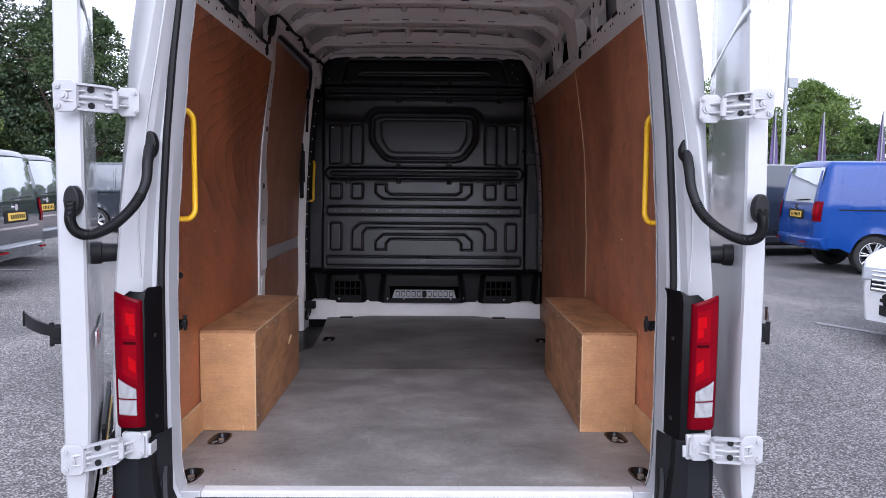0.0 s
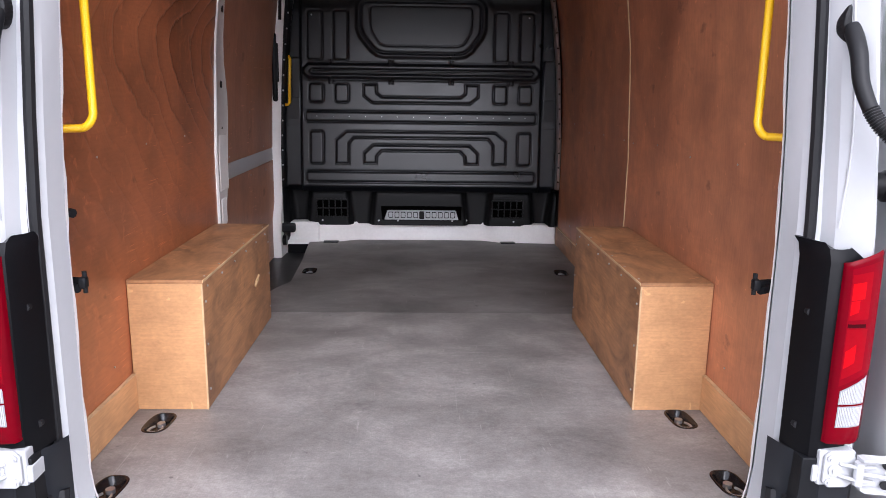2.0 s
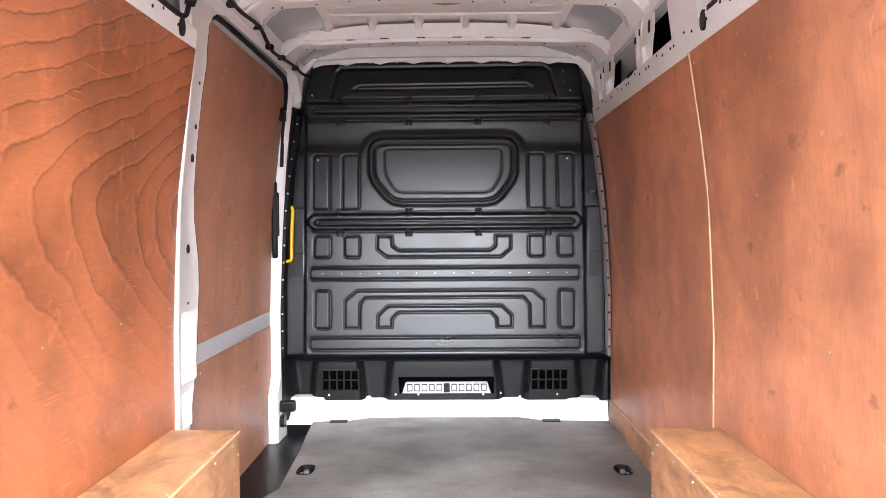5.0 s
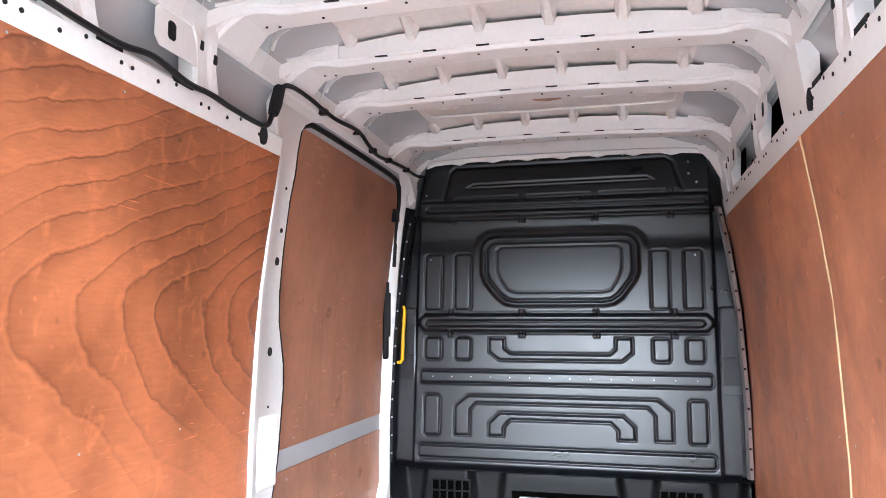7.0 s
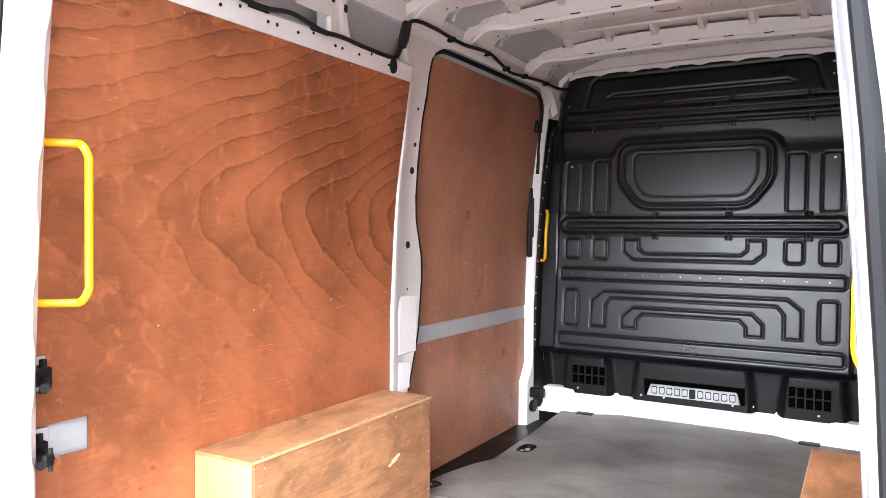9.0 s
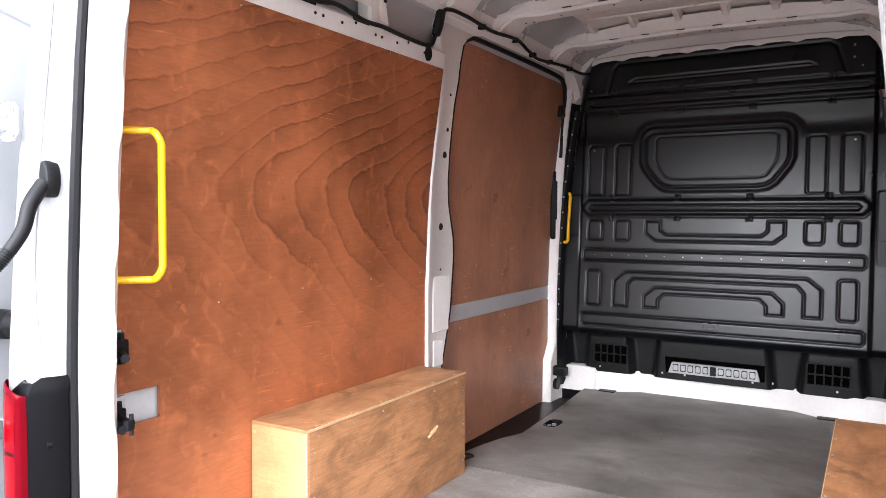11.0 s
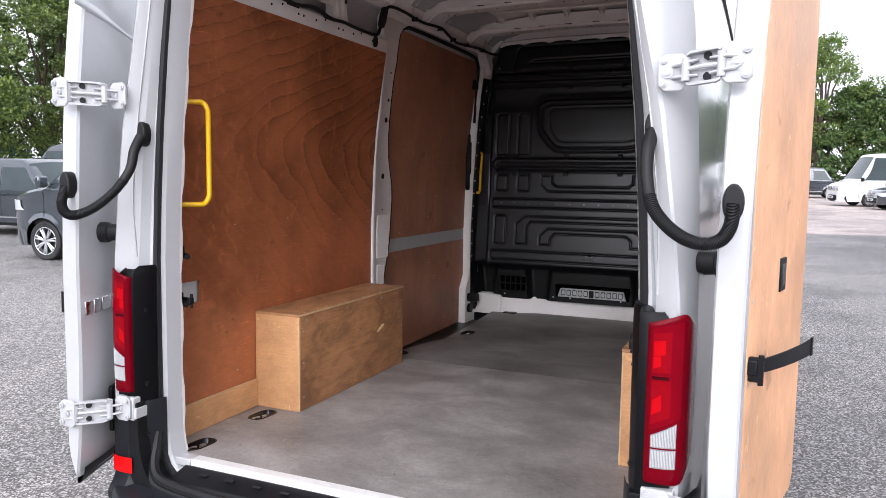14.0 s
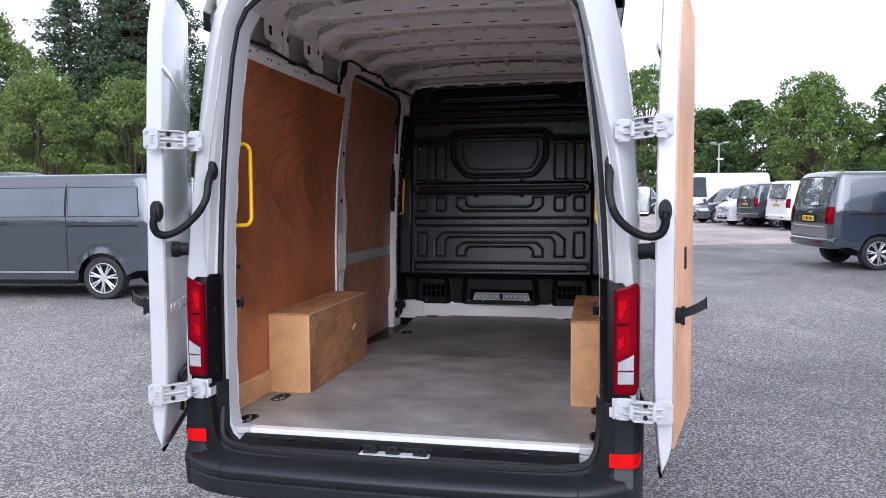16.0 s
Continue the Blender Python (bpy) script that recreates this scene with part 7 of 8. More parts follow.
            rows.append([Vector((lean(0, z) - 0.018, s * (half - 0.205), z)), Vector((lean(0, z) - 0.018, s * (half - 0.13), z)), side(s, 0.0, z, 0.018) + Vector((-0.008, 0, 0)), side(s, 0.03, z, 0.018)])
        sheet(bm, rows)
        part("brake_lens", bm, RED_MID, lampr)
        # head lamp
        bm = bmesh.new()
        rows = []
        for k in range(4):
            z = belt - 0.40 + 0.17 * k / 3
            rows.append([side(s, x - (0.10 if k == 0 else 0), z + 0.02 * (L - x), 0.012) + Vector((0.012, 0, 0)) for x in (L - 0.42, L - 0.25, L - 0.12, L - 0.04, L)] + [Vector((L + 0.012, s * (half - 0.52), z))])
        sheet(bm, rows)
        part("headlamp", bm, HEADLAMP, v, "clear headlamp")
    # windscreen and rear glass
    bm = bmesh.new()
    rows = []
    for j in range(6):
        x = scr0 - 0.05 - (rake - 0.12) * j / 5
        z = top(x)
        w = width(x, z - 0.07) * 0.9
        rows.append([Vector((x + 0.008, w * f, z - 0.07 + 0.084 * (1 - 0.6 * f * f) + 0.014)) for f in (-1, -0.6, -0.2, 0.2, 0.6, 1)])
    sheet(bm, rows)
    part("windscreen", bm, CAR_GLASS, body, "clear windscreen")
    rear_w = half - 0.15
    g0, g1 = (1.24, H - 0.11) if H > 1.85 else (belt + 0.08, H - 0.16)
    p0 = g0 - 0.275
    if windows != "panel" or H < 2.3:
        g = tail("rear_window", -rear_w, rear_w, g0, g1, TINT, body, 0.012, 6, 5, "tinted tailgate glass, brightened to mirror the sky")
        bm = bmesh.new()
        tube(bm, [(lean(0, g0 + 0.03) - 0.03, 0.05, g0 + 0.03), (lean(0, g0 + 0.05) - 0.035, -0.5, g0 + 0.06)], 0.010, 6)
        part("wiper", bm, PLASTIC, body)
    for z0, z1, y0, y1 in ((g0 - 0.045, g0 - 0.035, -half + 0.12, half - 0.12), (0.56, 0.572, -half + 0.12, half - 0.12)):
        tail("tail_seam", y0, y1, z0, z1, DARK, body, 0.004, 6, 1)
    for y in (-half + 0.13, half - 0.142):
        tail("tail_seam", y, y + 0.012, 0.56, H - 0.16, DARK, body, 0.004, 1, 6)
    if paint in ("grey", "slate"):
        tail("tail_strip", -half + 0.16, half - 0.16, p0 - 0.115, p0 - 0.085, CHROME, body, 0.012, 6, 1, "bright metal strip across the tailgate")
    tail("plate_recess", -0.36, 0.36, p0 - 0.03, p0 + 0.14, PLASTIC if paint != "white" else PAINT[paint], body, 0.006, 4, 2)
    pl = tail("number_plate", -0.26, 0.26, p0, p0 + 0.11, PLATE_Y, body, 0.016, 2, 1, "yellow rear plate with plain bars")
    for k in range(7):
        y = -0.21 + k * 0.063
        tail("plate_bar", y, y + 0.022, p0 + 0.025, p0 + 0.085, INK, pl, 0.024, 1, 1)
    bm = bmesh.new()
    disc(bm, (lean(0, g0 - 0.09) - 0.012, 0, g0 - 0.09), 0.05, 0.02, "X", 20)
    part("tail_badge", bm, CHROME, body, "plain round metal badge")
    # bumpers
    bm = bmesh.new()
    rows = []
    for f in (-1, -0.96, -0.85, -0.6, -0.2, 0.2, 0.6, 0.85, 0.96, 1):
        e = abs(f) ** 6
        y = f * (half + 0.005)
        rows.append([Vector((-0.01 + 0.16 * e, y, 0.645)), Vector((-0.085 + 0.18 * e, y, 0.630)), Vector((-0.105 + 0.18 * e, y, 0.605)), Vector((-0.100 + 0.18 * e, y, 0.56)), Vector((-0.075 + 0.18 * e, y, 0.50)), Vector((-0.05 + 0.18 * e, y * 0.99, 0.45)), Vector((0.02 + 0.18 * e, y * 0.98, 0.425))])
    sheet(bm, rows, (0.06, 0, 0))
    part("rear_bumper", bm, PAINT[paint] if bumper == "paint" else PLASTIC, v)
    for s in (-1, 1):
        tail("rear_reflector", s * (half - 0.46), s * (half - 0.24), 0.535, 0.562, RED_MID, v, 0.106, 3, 1)
    bm = bmesh.new()
    rows = []
    for f in (-1, -0.9, -0.7, -0.4, 0, 0.4, 0.7, 0.9, 1):
        y = f * (half - 0.10)
        x = L + 0.06 - 0.34 * abs(f) ** 3
        rows.append([Vector((x - 0.02, y, 0.56)), Vector((x + 0.01, y, 0.50)), Vector((x, y, 0.36)), Vector((x - 0.05, y, 0.24))])
    sheet(bm, rows, (-0.06, 0, 0))
    fb = part("front_bumper", bm, PAINT[paint] if bumper == "paint" else PLASTIC, v)
    for z, h in ((0.31, 0.10), (0.44, 0.035)):
        bm = bmesh.new()
        rows = []
        for f in (-0.8, -0.5, 0, 0.5, 0.8):
            y = f * (half - 0.10)
            x = L + 0.075 - 0.34 * abs(f) ** 3
            rows.append([Vector((x, y, z)), Vector((x, y, z + h))])
        sheet(bm, rows)
        part("air_intake", bm, DARK, fb)
    bm = bmesh.new()
    box(bm, L - 0.03, L + 0.006, -half + 0.36, half - 0.36, belt - 0.46, belt - 0.24, 0.004, 1)
    part("grille_panel", bm, DARK, body, "dark radiator grille")
    for k in range(5):
        bm = bmesh.new()
        z = belt - 0.44 + k * 0.045
        tube(bm, [(L + 0.005, -half + 0.38, z), (L + 0.03, 0, z), (L + 0.005, half - 0.38, z)], 0.012 if k % 3 else 0.016, 6)
        part("grille_bar", bm, CHROME, body)
    bm = bmesh.new()
    disc(bm, (L + 0.035, 0, belt - 0.30), 0.07, 0.02, "X", 20)
    part("nose_badge", bm, CHROME, body, "plain round metal badge")
    bm = bmesh.new()
    box(bm, L + 0.062, L + 0.07, -0.26, 0.26, 0.395, 0.505)
    fp = part("number_plate", bm, PLATE_W, fb, "white front plate with plain bars")
    bm = bmesh.new()
    for k in range(7):
        box(bm, L + 0.069, L + 0.073, -0.21 + k * 0.063, -0.175 + k * 0.063, 0.415, 0.485)
    part("plate_bars", bm, INK, fp)
    # underside and wheels
    bm = bmesh.new()
    box(bm, 0.95, L - 0.25, -half + 0.28, half - 0.28, 0.22, 0.62)
    box(bm, 0.12, 1.0, -half + 0.30, half - 0.30, 0.44, 0.62)
    box(bm, 0.25, L - 0.5, -half + 0.06, half - 0.06, 0.62, 0.80)
    part("underbody", bm, DARK, v)
    for x in (xr, xf):
        for s in (-1, 1):
            y = s * (half - 0.13)
            bm = bmesh.new()
            prof = [(0.20, -0.10), (wheel_r - 0.03, -0.115), (wheel_r - 0.006, -0.10), (wheel_r, -0.06), (wheel_r, 0.06), (wheel_r - 0.006, 0.10), (wheel_r - 0.03, 0.115), (0.20, 0.10)]
            loft(bm, [[(x + r * math.cos(2 * math.pi * k / 32), y + w, wheel_r + r * math.sin(2 * math.pi * k / 32)) for k in range(32)] for r, w in prof])
            wheel = part("wheel", bm, TYRE, v, "black tyre on a bright rim")
            bm = bmesh.new()
            ro = wheel_r - 0.10
            loft(bm, [[(x + r * math.cos(2 * math.pi * k / 28), y + s * w, wheel_r + r * math.sin(2 * math.pi * k / 28)) for k in range(28)] for r, w in ((ro + 0.012, 0.10), (ro, 0.108), (ro - 0.015, 0.10), (ro - 0.02, 0.03))])
            n_sp = 7 if not steel else 5
            for k in range(n_sp):
                for da in ((-0.12, 0.12) if not steel else (-0.3, 0.0, 0.3)):
                    a = 2 * math.pi * k / n_sp + 0.3
                    c0, c1 = (0.05, a + da * 0.6), (ro - 0.012, a + da)
                    tube(bm, [(x + c0[0] * math.cos(c0[1]), y + s * 0.085, wheel_r + c0[0] * math.sin(c0[1])), (x + c1[0] * math.cos(c1[1]), y + s * 0.098, wheel_r + c1[0] * math.sin(c1[1]))], [0.020, 0.013] if not steel else [0.03, 0.03], 6)
            disc(bm, (x, y + s * 0.085, wheel_r), 0.055, 0.04, "Y", 16)
            part("rim", bm, ALLOY, wheel)
            bm = bmesh.new()
            disc(bm, (x, y + s * 0.02, wheel_r), ro - 0.01, 0.02, "Y", 20)
            part("brake_disc", bm, DARK, wheel)
    return v


def park(v, x, y, heading):
    """heading: degrees of the nose, counter-clockwise from +x; x, y: the middle of the tail."""
    v.matrix_world = pose(x, y, 0, 0, 0, heading)
    return v


grey_van = park(vehicle("grey_van", "dark grey metallic van with flush tinted side glass", "grey", L=5.3, wheelbase=3.4, belt=1.25, hood=0.88, rake=0.82), -5.87, 8.25, 185.5)
copy_thing(grey_van, pose(-7.05, 11.35, 0, 0, 0, 184))
grey_panel_van = park(vehicle("grey_panel_van", "dark grey metallic panel van on alloy wheels", "grey", L=5.3, wheelbase=3.4, belt=1.22, hood=0.88, rake=0.82, windows="panel"), 5.18, 13.85, 9)
copy_thing(grey_panel_van, pose(-10.35, 19.2, 0, 0, 0, 2))
copy_thing(grey_panel_van, pose(7.4, 16.6, 0, 0, 0, 19))
park(vehicle("blue_van", "bright blue panel van with a glazed tailgate", "blue", windows="panel", belt=1.22, hood=0.85, rake=0.8), 6.80, 11.25, -6.5)
park(vehicle("white_car", "white car with black grille slats", "white", L=4.6, H=1.62, W=1.9, hood=1.25, rake=0.8, belt=1.0, windows="car", wheelbase=2.75, rear_over=0.85, bumper="black"), 8.85, 6.35, 205)
park(vehicle("panel_sided_van", "dark grey long panel van with a raised roof", "slate", windows="panel", L=5.9, H=2.28, wheelbase=3.7, belt=1.25, hood=0.88, rake=0.82), -14.0, 14.4, 184)
park(vehicle("white_van", "white high-roof panel van with black bumper", "white", L=6.0, H=2.58, W=2.02, hood=0.75, rake=0.75, belt=1.22, windows="panel", wheelbase=3.65, bumper="black", steel=True), 10.0, 41.2, 197)
dark_car = park(vehicle("dark_car", "dark grey compact people carrier", "slate", L=4.5, H=1.80, W=1.85, hood=0.95, rake=0.80, belt=1.0, windows="car", wheelbase=2.75, rear_over=0.85), 9.9, 37.5, 197)
park(vehicle("silver_van", "silver van with chrome grille bars", "silver"), 11.2, 34.5, 197)
slate_van = park(vehicle("slate_van", "dark grey people carrier with dark tinted glass", "slate", L=4.97, H=1.90), 7.2, 31.3, 15)
park(vehicle("white_minibus", "white van with dark rear window", "white", windows="panel"), 7.85, 28.6, 15)
copy_thing(dark_car, pose(-17.1, 10.4, 0, 0, 0, 4))
far_van = park(vehicle("far_van", "grey van parked at the back of the yard", "slate", windows="kombi"), 1.0, 52.0, 3)
copy_thing(far_van, pose(-5.5, 52.5, 0, 0, 0, 2))
copy_thing(slate_van, pose(8.9, 26.0, 0, 0, 0, 15))
# ---- trees, fence, posts ----
BARK = surface("bark", (0.10, 0.075, 0.055), 0.9, 0, 0.3, 3, 30, 0.5, 0.02)
LEAF = [leaf_mat("leaf_mid", (0.115, 0.19, 0.042), 0.36), leaf_mat("leaf_dark", (0.075, 0.135, 0.038), 0.34), leaf_mat("leaf_light", (0.135, 0.205, 0.055), 0.5), leaf_mat("needles", (0.045, 0.082, 0.038), 0.34), leaf_mat("leaf_deep", (0.052, 0.092, 0.032), 0.4)]
GALV = surface("lamp_post_grey", (0.34, 0.36, 0.37), 0.5, 0.4, 0.1, 3, 60, 0.05)
FENCE = surface("green_mesh_wire", (0.02, 0.07, 0.045), 0.6, 0, 0.2, 3, 60, 0.05)
PURPLE = surface("purple_flag_cloth", (0.13, 0.095, 0.21), 0.8, 0, 0.3, 1.5, 30, 0.2, 0.01)


def leaves(bm, centre, radius, count, size, rnd, flat=1.0, droop=0.0, hollow=0.45):
    """Small bent leaf sprays scattered through one clump."""
    c = Vector(centre)
    for _ in range(count):
        d = Vector((rnd.gauss(0, 1), rnd.gauss(0, 1), rnd.gauss(0, 1))).normalized()
        p = c + Vector((d.x, d.y, d.z * flat)) * radius * (hollow + (1 - hollow) * rnd.random() ** 0.5) * rnd.uniform(0.85, 1.12)
        out = (d + Vector((rnd.uniform(-0.9, 0.9), rnd.uniform(-0.9, 0.9), rnd.uniform(-0.5, 0.9) - droop))).normalized()
        side = out.cross(Vector((rnd.uniform(-1, 1), rnd.uniform(-1, 1), rnd.uniform(-1, 1)))).normalized()
        s = size * rnd.uniform(0.6, 1.35)
        up = side.cross(out)
        tip = p + out * s
        a, b = p + side * s * 0.42 + out * s * 0.45 + up * s * 0.12, p - side * s * 0.42 + out * s * 0.5 + up * s * 0.12
        v = [bm.verts.new(q) for q in (p, a, tip, b)]
        bm.faces.new((v[0], v[1], v[2]))
        bm.faces.new((v[0], v[2], v[3]))


def limb(bm, a, b, r0, r1, rnd, n=6):
    pts = []
    for k in range(n + 1):
        f = k / n
        p = Vector(a).lerp(Vector(b), f) + Vector((rnd.uniform(-1, 1), rnd.uniform(-1, 1), rnd.uniform(-0.5, 0.8))) * 0.10 * (0 < k < n) * (Vector(b) - Vector(a)).length * 0.3
        pts.append(p)
    tube(bm, pts, [r0 + (r1 - r0) * k / n for k in range(n + 1)], 7)


def broadleaf(name, label, seed, height, spread, material, clumps, per, size, bare=0.22):
    rnd = random.Random(seed)
    t = thing(name, (0, 0, 0), label, "tree", "trees behind the yard")
    bm = bmesh.new()
    fork = height * (bare + 0.12)
    limb(bm, (0, 0, -0.1), (rnd.uniform(-0.3, 0.3), rnd.uniform(-0.3, 0.3), fork), 0.03 * height, 0.02 * height, rnd)
    bm2 = bmesh.new()
    for k in range(clumps):
        f = (k + 0.5) / clumps
        z = height * (bare + (1 - bare) * (f ** 0.85))
        env = spread * math.sin(math.pi * min(1, 0.18 + 0.80 * (z / height - bare) / (1 - bare))) ** 0.75
        a = k * 2.39996 + rnd.uniform(-0.5, 0.5)
        r = env * rnd.uniform(0.25, 1.0) ** 0.6
        c = Vector((r * math.cos(a), r * math.sin(a), min(height * 0.97, z + rnd.uniform(-0.5, 0.5))))
        rad = spread * rnd.uniform(0.12, 0.30)
        if k % 3 == 0:
            limb(bm, (0, 0, fork * rnd.uniform(0.7, 1.0)), c, 0.012 * height, 0.003 * height, rnd)
        leaves(bm2, c, rad, int(per * rnd.uniform(0.7, 1.3)), size, rnd, 0.75)
    part("trunk", bm, BARK, t)
    part("crown", bm2, material, t, smooth=0)
    return t


def conifer(name, label, seed, height, spread, material, tiers, per, size):
    rnd = random.Random(seed)
    t = thing(name, (0, 0, 0), label, "tree", "trees behind the yard")
    bm, bm2 = bmesh.new(), bmesh.new()
    limb(bm, (0, 0, -0.1), (0, 0, height * 0.98), 0.022 * height, 0.004 * height, rnd)
    for k in range(tiers):
        f = k / (tiers - 1)
        z = height * (0.12 + 0.86 * f)
        reach = spread * (1 - f) ** 0.85 * (1 + 0.18 * math.sin(5.1 * k)) + 0.06
        for j in range(6):
            a = j * 1.047 + k * 0.6 + rnd.uniform(-0.3, 0.3)
            rr = reach * rnd.uniform(0.65, 1.15)
            e = Vector((rr * math.cos(a), rr * math.sin(a), z - 0.18 * rr + rnd.uniform(-0.2, 0.2)))
            limb(bm, (0, 0, z), e, 0.05, 0.012, rnd, 3)
            for q in (0.45, 0.75, 1.0):
                leaves(bm2, Vector((0, 0, z)).lerp(e, q), 0.12 + 0.14 * rr * q, per, size * (0.55 + 0.45 * (1 - f)), rnd, 0.45, 0.5)
    part("trunk", bm, BARK, t)
    part("crown", bm2, material, t, smooth=0)
    return t


def plant(t, x, y, turn=0, scale=1.0):
    t.matrix_world = pose(x, y, 0, 0, 0, turn) @ Matrix.Scale(scale, 4)
    return t


oak = plant(broadleaf("broadleaf_tree", "tall broadleaf tree with a ragged green crown", 11, 10.0, 4.2, LEAF[0], 60, 450, 0.185), 17.5, 60, 20)
ash = plant(broadleaf("ash_tree", "tall airy broadleaf tree with visible limbs", 12, 13.5, 4.6, LEAF[0], 46, 420, 0.185, 0.30), 5.5, 74, 70)
bush = plant(broadleaf("dense_tree", "dense dark green tree with branches to the ground", 13, 9.0, 4.0, LEAF[1], 62, 320, 0.225, 0.03), 11.5, 72, 10)
laurel = plant(broadleaf("dark_tree", "dense dark broadleaf tree behind the fence", 16, 9.6, 3.9, LEAF[4], 70, 680, 0.13, 0.03), -17.5, 34.5, 10)
willow = plant(broadleaf("pale_tree", "pale green bushy tree with drooping foliage", 14, 8.0, 3.6, LEAF[2], 66, 860, 0.095, 0.02), -17.3, 23.5, 0, 0.74)
fir = plant(conifer("conifer", "dark green conifer with drooping tiers", 15, 13.0, 5.6, LEAF[3], 32, 46, 0.175), -26.4, 31.5, 0)


def again(t, rows):
    for x, y, a, k in rows:
        copy_thing(t, pose(x, y, 0, 0, 0, a)).scale = (k, k, k)


again(oak, ((23.5, 58, 130, 0.92), (30, 56, 210, 0.9), (38, 52, 300, 0.75), (23.5, 42, 95, 0.60), (28, 37, 10, 0.56), (-40, 22, 20, 1.15), (45, 45, 80, 0.7)))
again(ash, ((-9.0, 50, 200, 0.68), (-36, 30, 300, 0.8), (-1.5, 78, 160, 0.85)))
again(bush, ((8.5, 74, 100, 1.0), (14.5, 70, 200, 1.05), (19.5, 66, 310, 1.0), (25.5, 62, 40, 0.95), (3.0, 78, 250, 1.0), (-10, 60, 100, 1.0), (20.5, 45, 160, 0.55), (25, 40, 260, 0.52)))
again(laurel, ((-13.4, 38.5, 130, 0.97), (-21.0, 28.5, 250, 0.80), (-9.6, 43, 300, 0.9)))
again(willow, ((-30.5, 23.5, 20, 1.3), (-25.4, 24.2, 80, 1.15), (-29.5, 16.5, 170, 1.25), (-34, 12, 250, 1.35), (-19.4, 21.2, 200, 0.74)))
again(fir, ((-25.2, 34.0, 200, 1.06), (-22.9, 32.0, 110, 1.04), (-24.2, 32.6, 70, 1.08), (-29.5, 29.5, 160, 0.9), (-21.8, 33.6, 20, 1.08), (-19.0, 36.0, 300, 0.92)))

# hedge and undergrowth closing the yard; unseen below y=0, added there to dim reflections
hedge = thing("hedge", (0, 0, 0), "dark green undergrowth along the yard boundary, its rear run added and unseen", "hedge", kind="stuff")
bm = bmesh.new()
rnd = random.Random(5)
LINE_PTS = ((-60, -6), (-40, 12), (-30, 22), (-20, 31), (-12, 45), (-5, 60), (6, 72), (20, 64), (34, 52), (60, 40), (62, 5), (45, -18), (10, -24), (-25, -24), (-55, -18), (-60, -6))
for (ax, ay), (bx2, by2) in zip(LINE_PTS, LINE_PTS[1:]):
    n = int(math.hypot(bx2 - ax, by2 - ay) / 1.6)
    for k in range(n):
        f = k / n
        leaves(bm, (ax + (bx2 - ax) * f + rnd.uniform(-0.8, 0.8), ay + (by2 - ay) * f + rnd.uniform(-0.8, 0.8), rnd.uniform(0.9, 2.3 if ay > 0 else 3.0)), rnd.uniform(1.1, 1.7 if ay > 0 else 2.6), 150, 0.34 if ay > 0 else 0.6, rnd, 1.0, 0, 0.5)
part("foliage", bm, LEAF[1], hedge, smooth=0)


def fence(name, pts, h):
    t = thing(name, (pts[0][0], pts[0][1], 0), "green welded mesh security fence", "fence")
    for (ax, ay), (bx2, by2) in zip(pts, pts[1:]):
        d = math.hypot(bx2 - ax, by2 - ay)
        n = max(1, int(d / 2.5))
        for k in range(n):
            f, g = k / n, (k + 1) / n
            p, q = Vector((ax + (bx2 - ax) * f, ay + (by2 - ay) * f, 0)), Vector((ax + (bx2 - ax) * g, ay + (by2 - ay) * g, 0))
            bm = bmesh.new()
            box(bm, p.x - 0.03, p.x + 0.03, p.y - 0.03, p.y + 0.03, 0, h + 0.05)
            part("post", bm, FENCE, t)
            bm = bmesh.new()
            for j in range(int(h / 0.2) + 1):
                z = 0.05 + j * 0.2
                tube(bm, [p + Vector((0, 0, z)), q + Vector((0, 0, z))], 0.008, 4, cap=False)
            for j in range(18):
                w = p.lerp(q, j / 18)
                tube(bm, [w + Vector((0, 0, 0.03)), w + Vector((0, 0, h))], 0.007, 4, cap=False)
            part("mesh_panel", bm, FENCE, t)


fence("mesh_fence", ((10, 30), (16, 27.5), (22, 24.5), (30, 20)), 2.6)
fence("mesh_fence", ((-32, 15), (-25, 21), (-18, 29), (-13, 38)), 2.4)


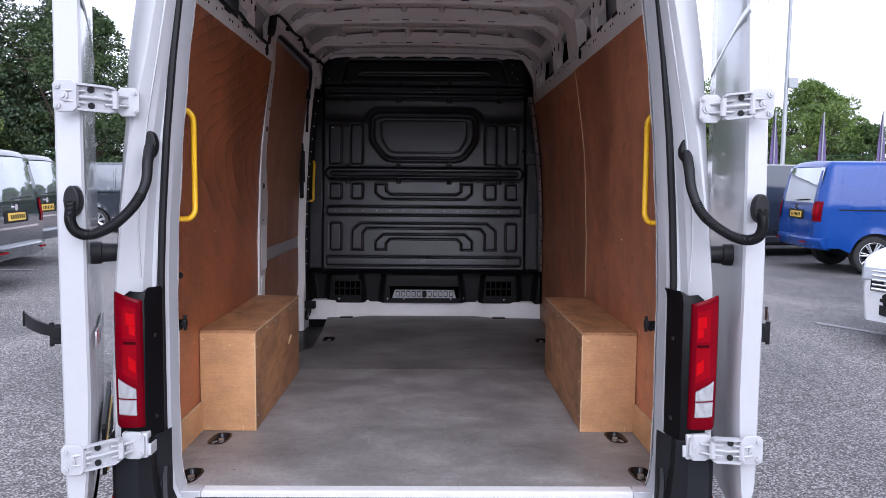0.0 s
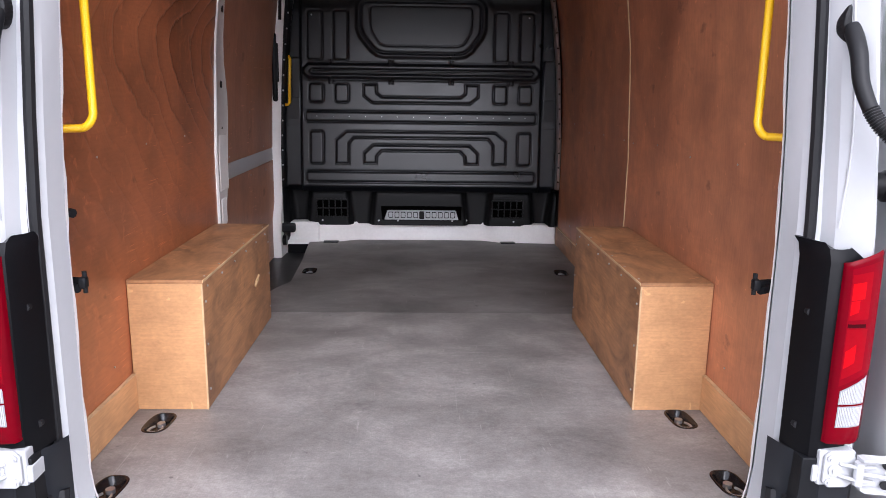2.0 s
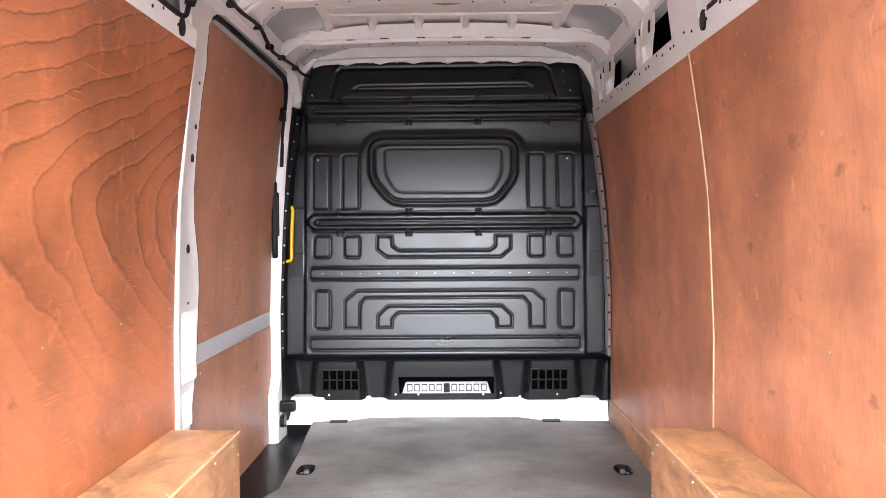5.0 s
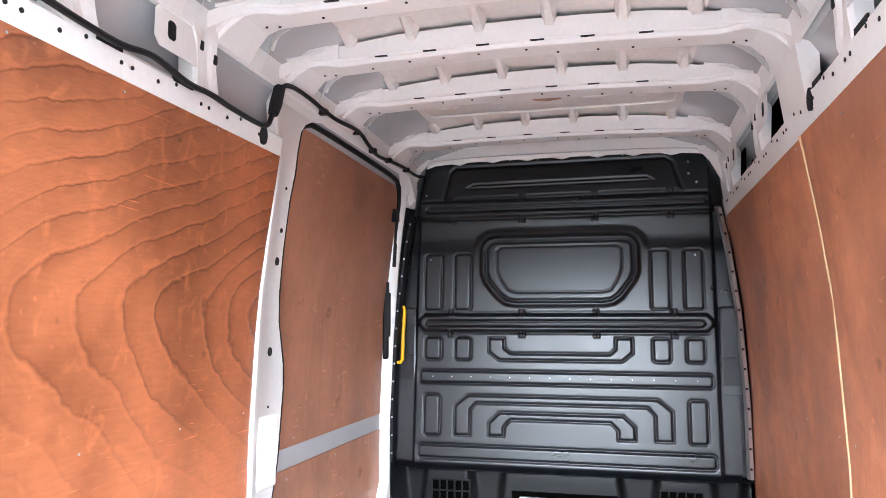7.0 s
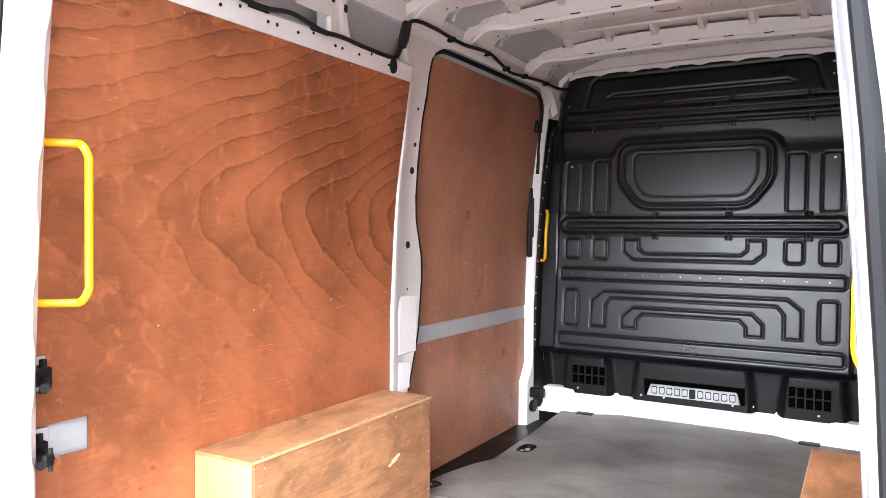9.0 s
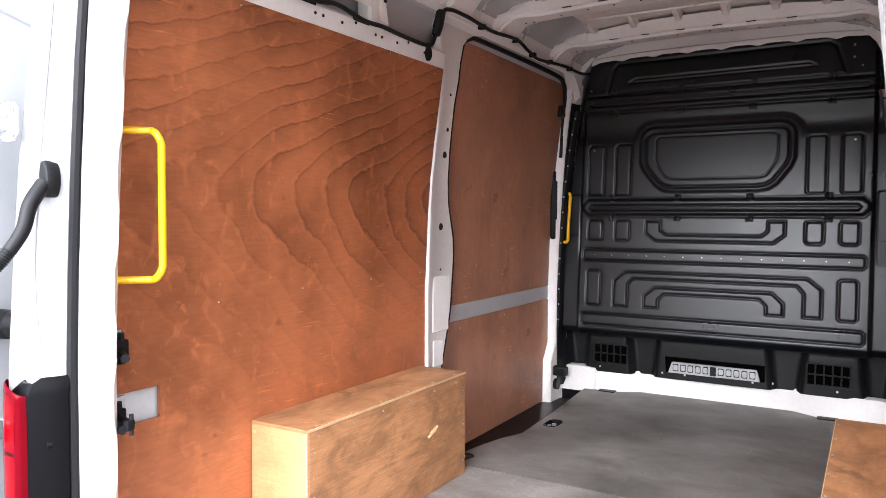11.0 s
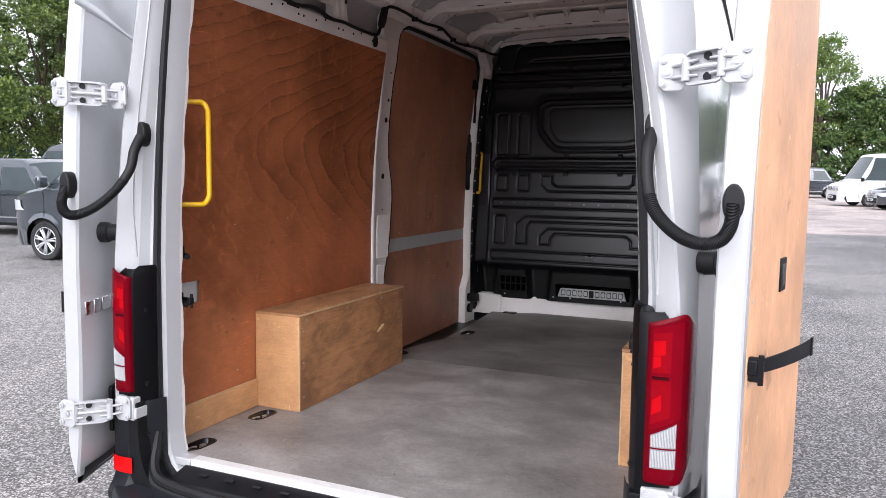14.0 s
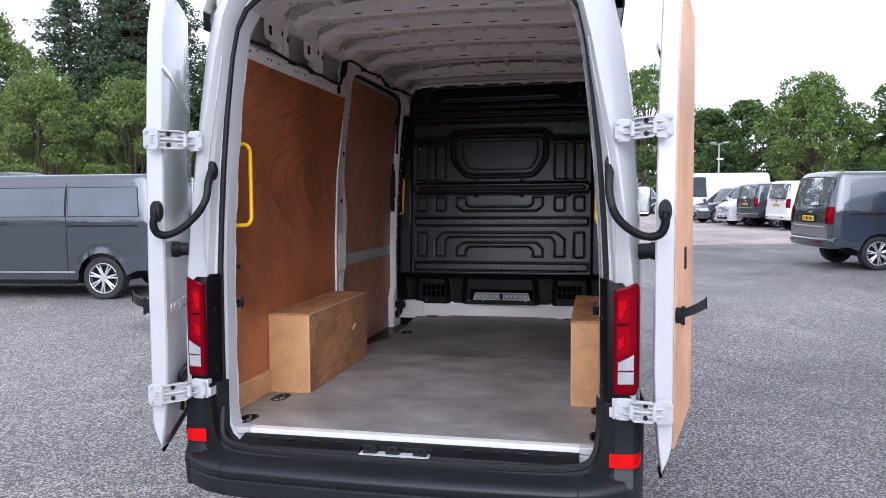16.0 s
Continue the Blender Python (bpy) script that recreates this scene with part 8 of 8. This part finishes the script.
def lamp_post(x, y, h, heads, label):
    t = thing("lamp_post", (x, y, 0), label, "lamp post", "yard lamp posts")
    bm = bmesh.new()
    tube(bm, [(x, y, 0), (x, y, 1.2), (x, y, 1.25), (x, y, h)], [0.11, 0.11, 0.085, 0.055], 12)
    part("column", bm, GALV, t)
    if heads:
        bm = bmesh.new()
        box(bm, x - 0.55, x + 0.55, y - 0.03, y + 0.03, h - 0.03, h + 0.03, 0.01, 1)
        part("crossbar", bm, GALV, t)
        for dx in (-0.42, 0.42):
            bm = bmesh.new()
            box(bm, x + dx - 0.2, x + dx + 0.2, y - 0.28, y + 0.06, h + 0.04, h + 0.14, 0.03, 2)
            part("floodlight", bm, GALV, t, "grey floodlight head")
        bm = bmesh.new()
        box(bm, x - 0.16, x + 0.30, y - 0.14, y + 0.02, h - 1.15, h - 1.0, 0.03, 2)
        part("camera_housing", bm, WHITE, t)
    return t


lamp_post(9.4, 53, 4.95, True, "grey steel post with twin floodlights")
lamp_post(-20.5, 33.6, 4.3, True, "grey steel post with twin floodlights")
tall = lamp_post(13.05, 25, 9.5, False, "tall grey lighting column with a small box")
bm = bmesh.new()
box(bm, 13.08, 13.42, 24.85, 24.95, 5.02, 5.38, 0.01, 1)
part("sign_box", bm, GALV, tall, "small grey box on the column")


def banner(x, y, h):
    t = thing("feather_banner", (x, y, 0), "purple feather banner on a pole", "banner", "feather banners")
    bm = bmesh.new()
    tube(bm, [(x, y, 0), (x, y, h)], 0.025, 8)
    part("pole", bm, GALV, t)
    bm = bmesh.new()
    rows = []
    for k in range(9):
        f = k / 8
        w = 0.32 * min(1, 2.2 * (1 - f)) ** 0.8
        rows.append([(x - w * 0.5 + 0.02 * math.sin(5 * f), y, h * (0.2 + 0.8 * f)), (x, y + 0.05, h * (0.2 + 0.8 * f)), (x + w * 0.5, y + 0.02, h * (0.2 + 0.76 * f))])
    sheet(bm, rows, (0, 0.006, 0))
    part("cloth", bm, PURPLE, t)


for x, y in ((12.35, 24.2), (14.1, 24.2), (16.0, 23.8)):
    banner(x, y, 4.1)

# worn bay lines on the asphalt
for k, (x, y, w, d, a) in enumerate(((5.2, 4.9, 2.6, 0.10, -55), (9.8, 9.4, 4.6, 0.10, 20), (-9.0, 10.0, 4.6, 0.10, 4), (9.5, 33.2, 4.2, 0.10, 16), (9.2, 29.9, 4.2, 0.10, 16))):
    t = thing("bay_line", (x, y, 0), "worn pale painted parking bay line", "road marking", "parking bay lines", kind="structure")
    bm = bmesh.new()
    box(bm, -w / 2, w / 2, -d / 2, d / 2, 0.004, 0.0085, 0, 1, Matrix.Translation((x, y, 0)) @ Matrix.Rotation(radians(a), 4, "Z"))
    part("paint", bm, LINE, t)
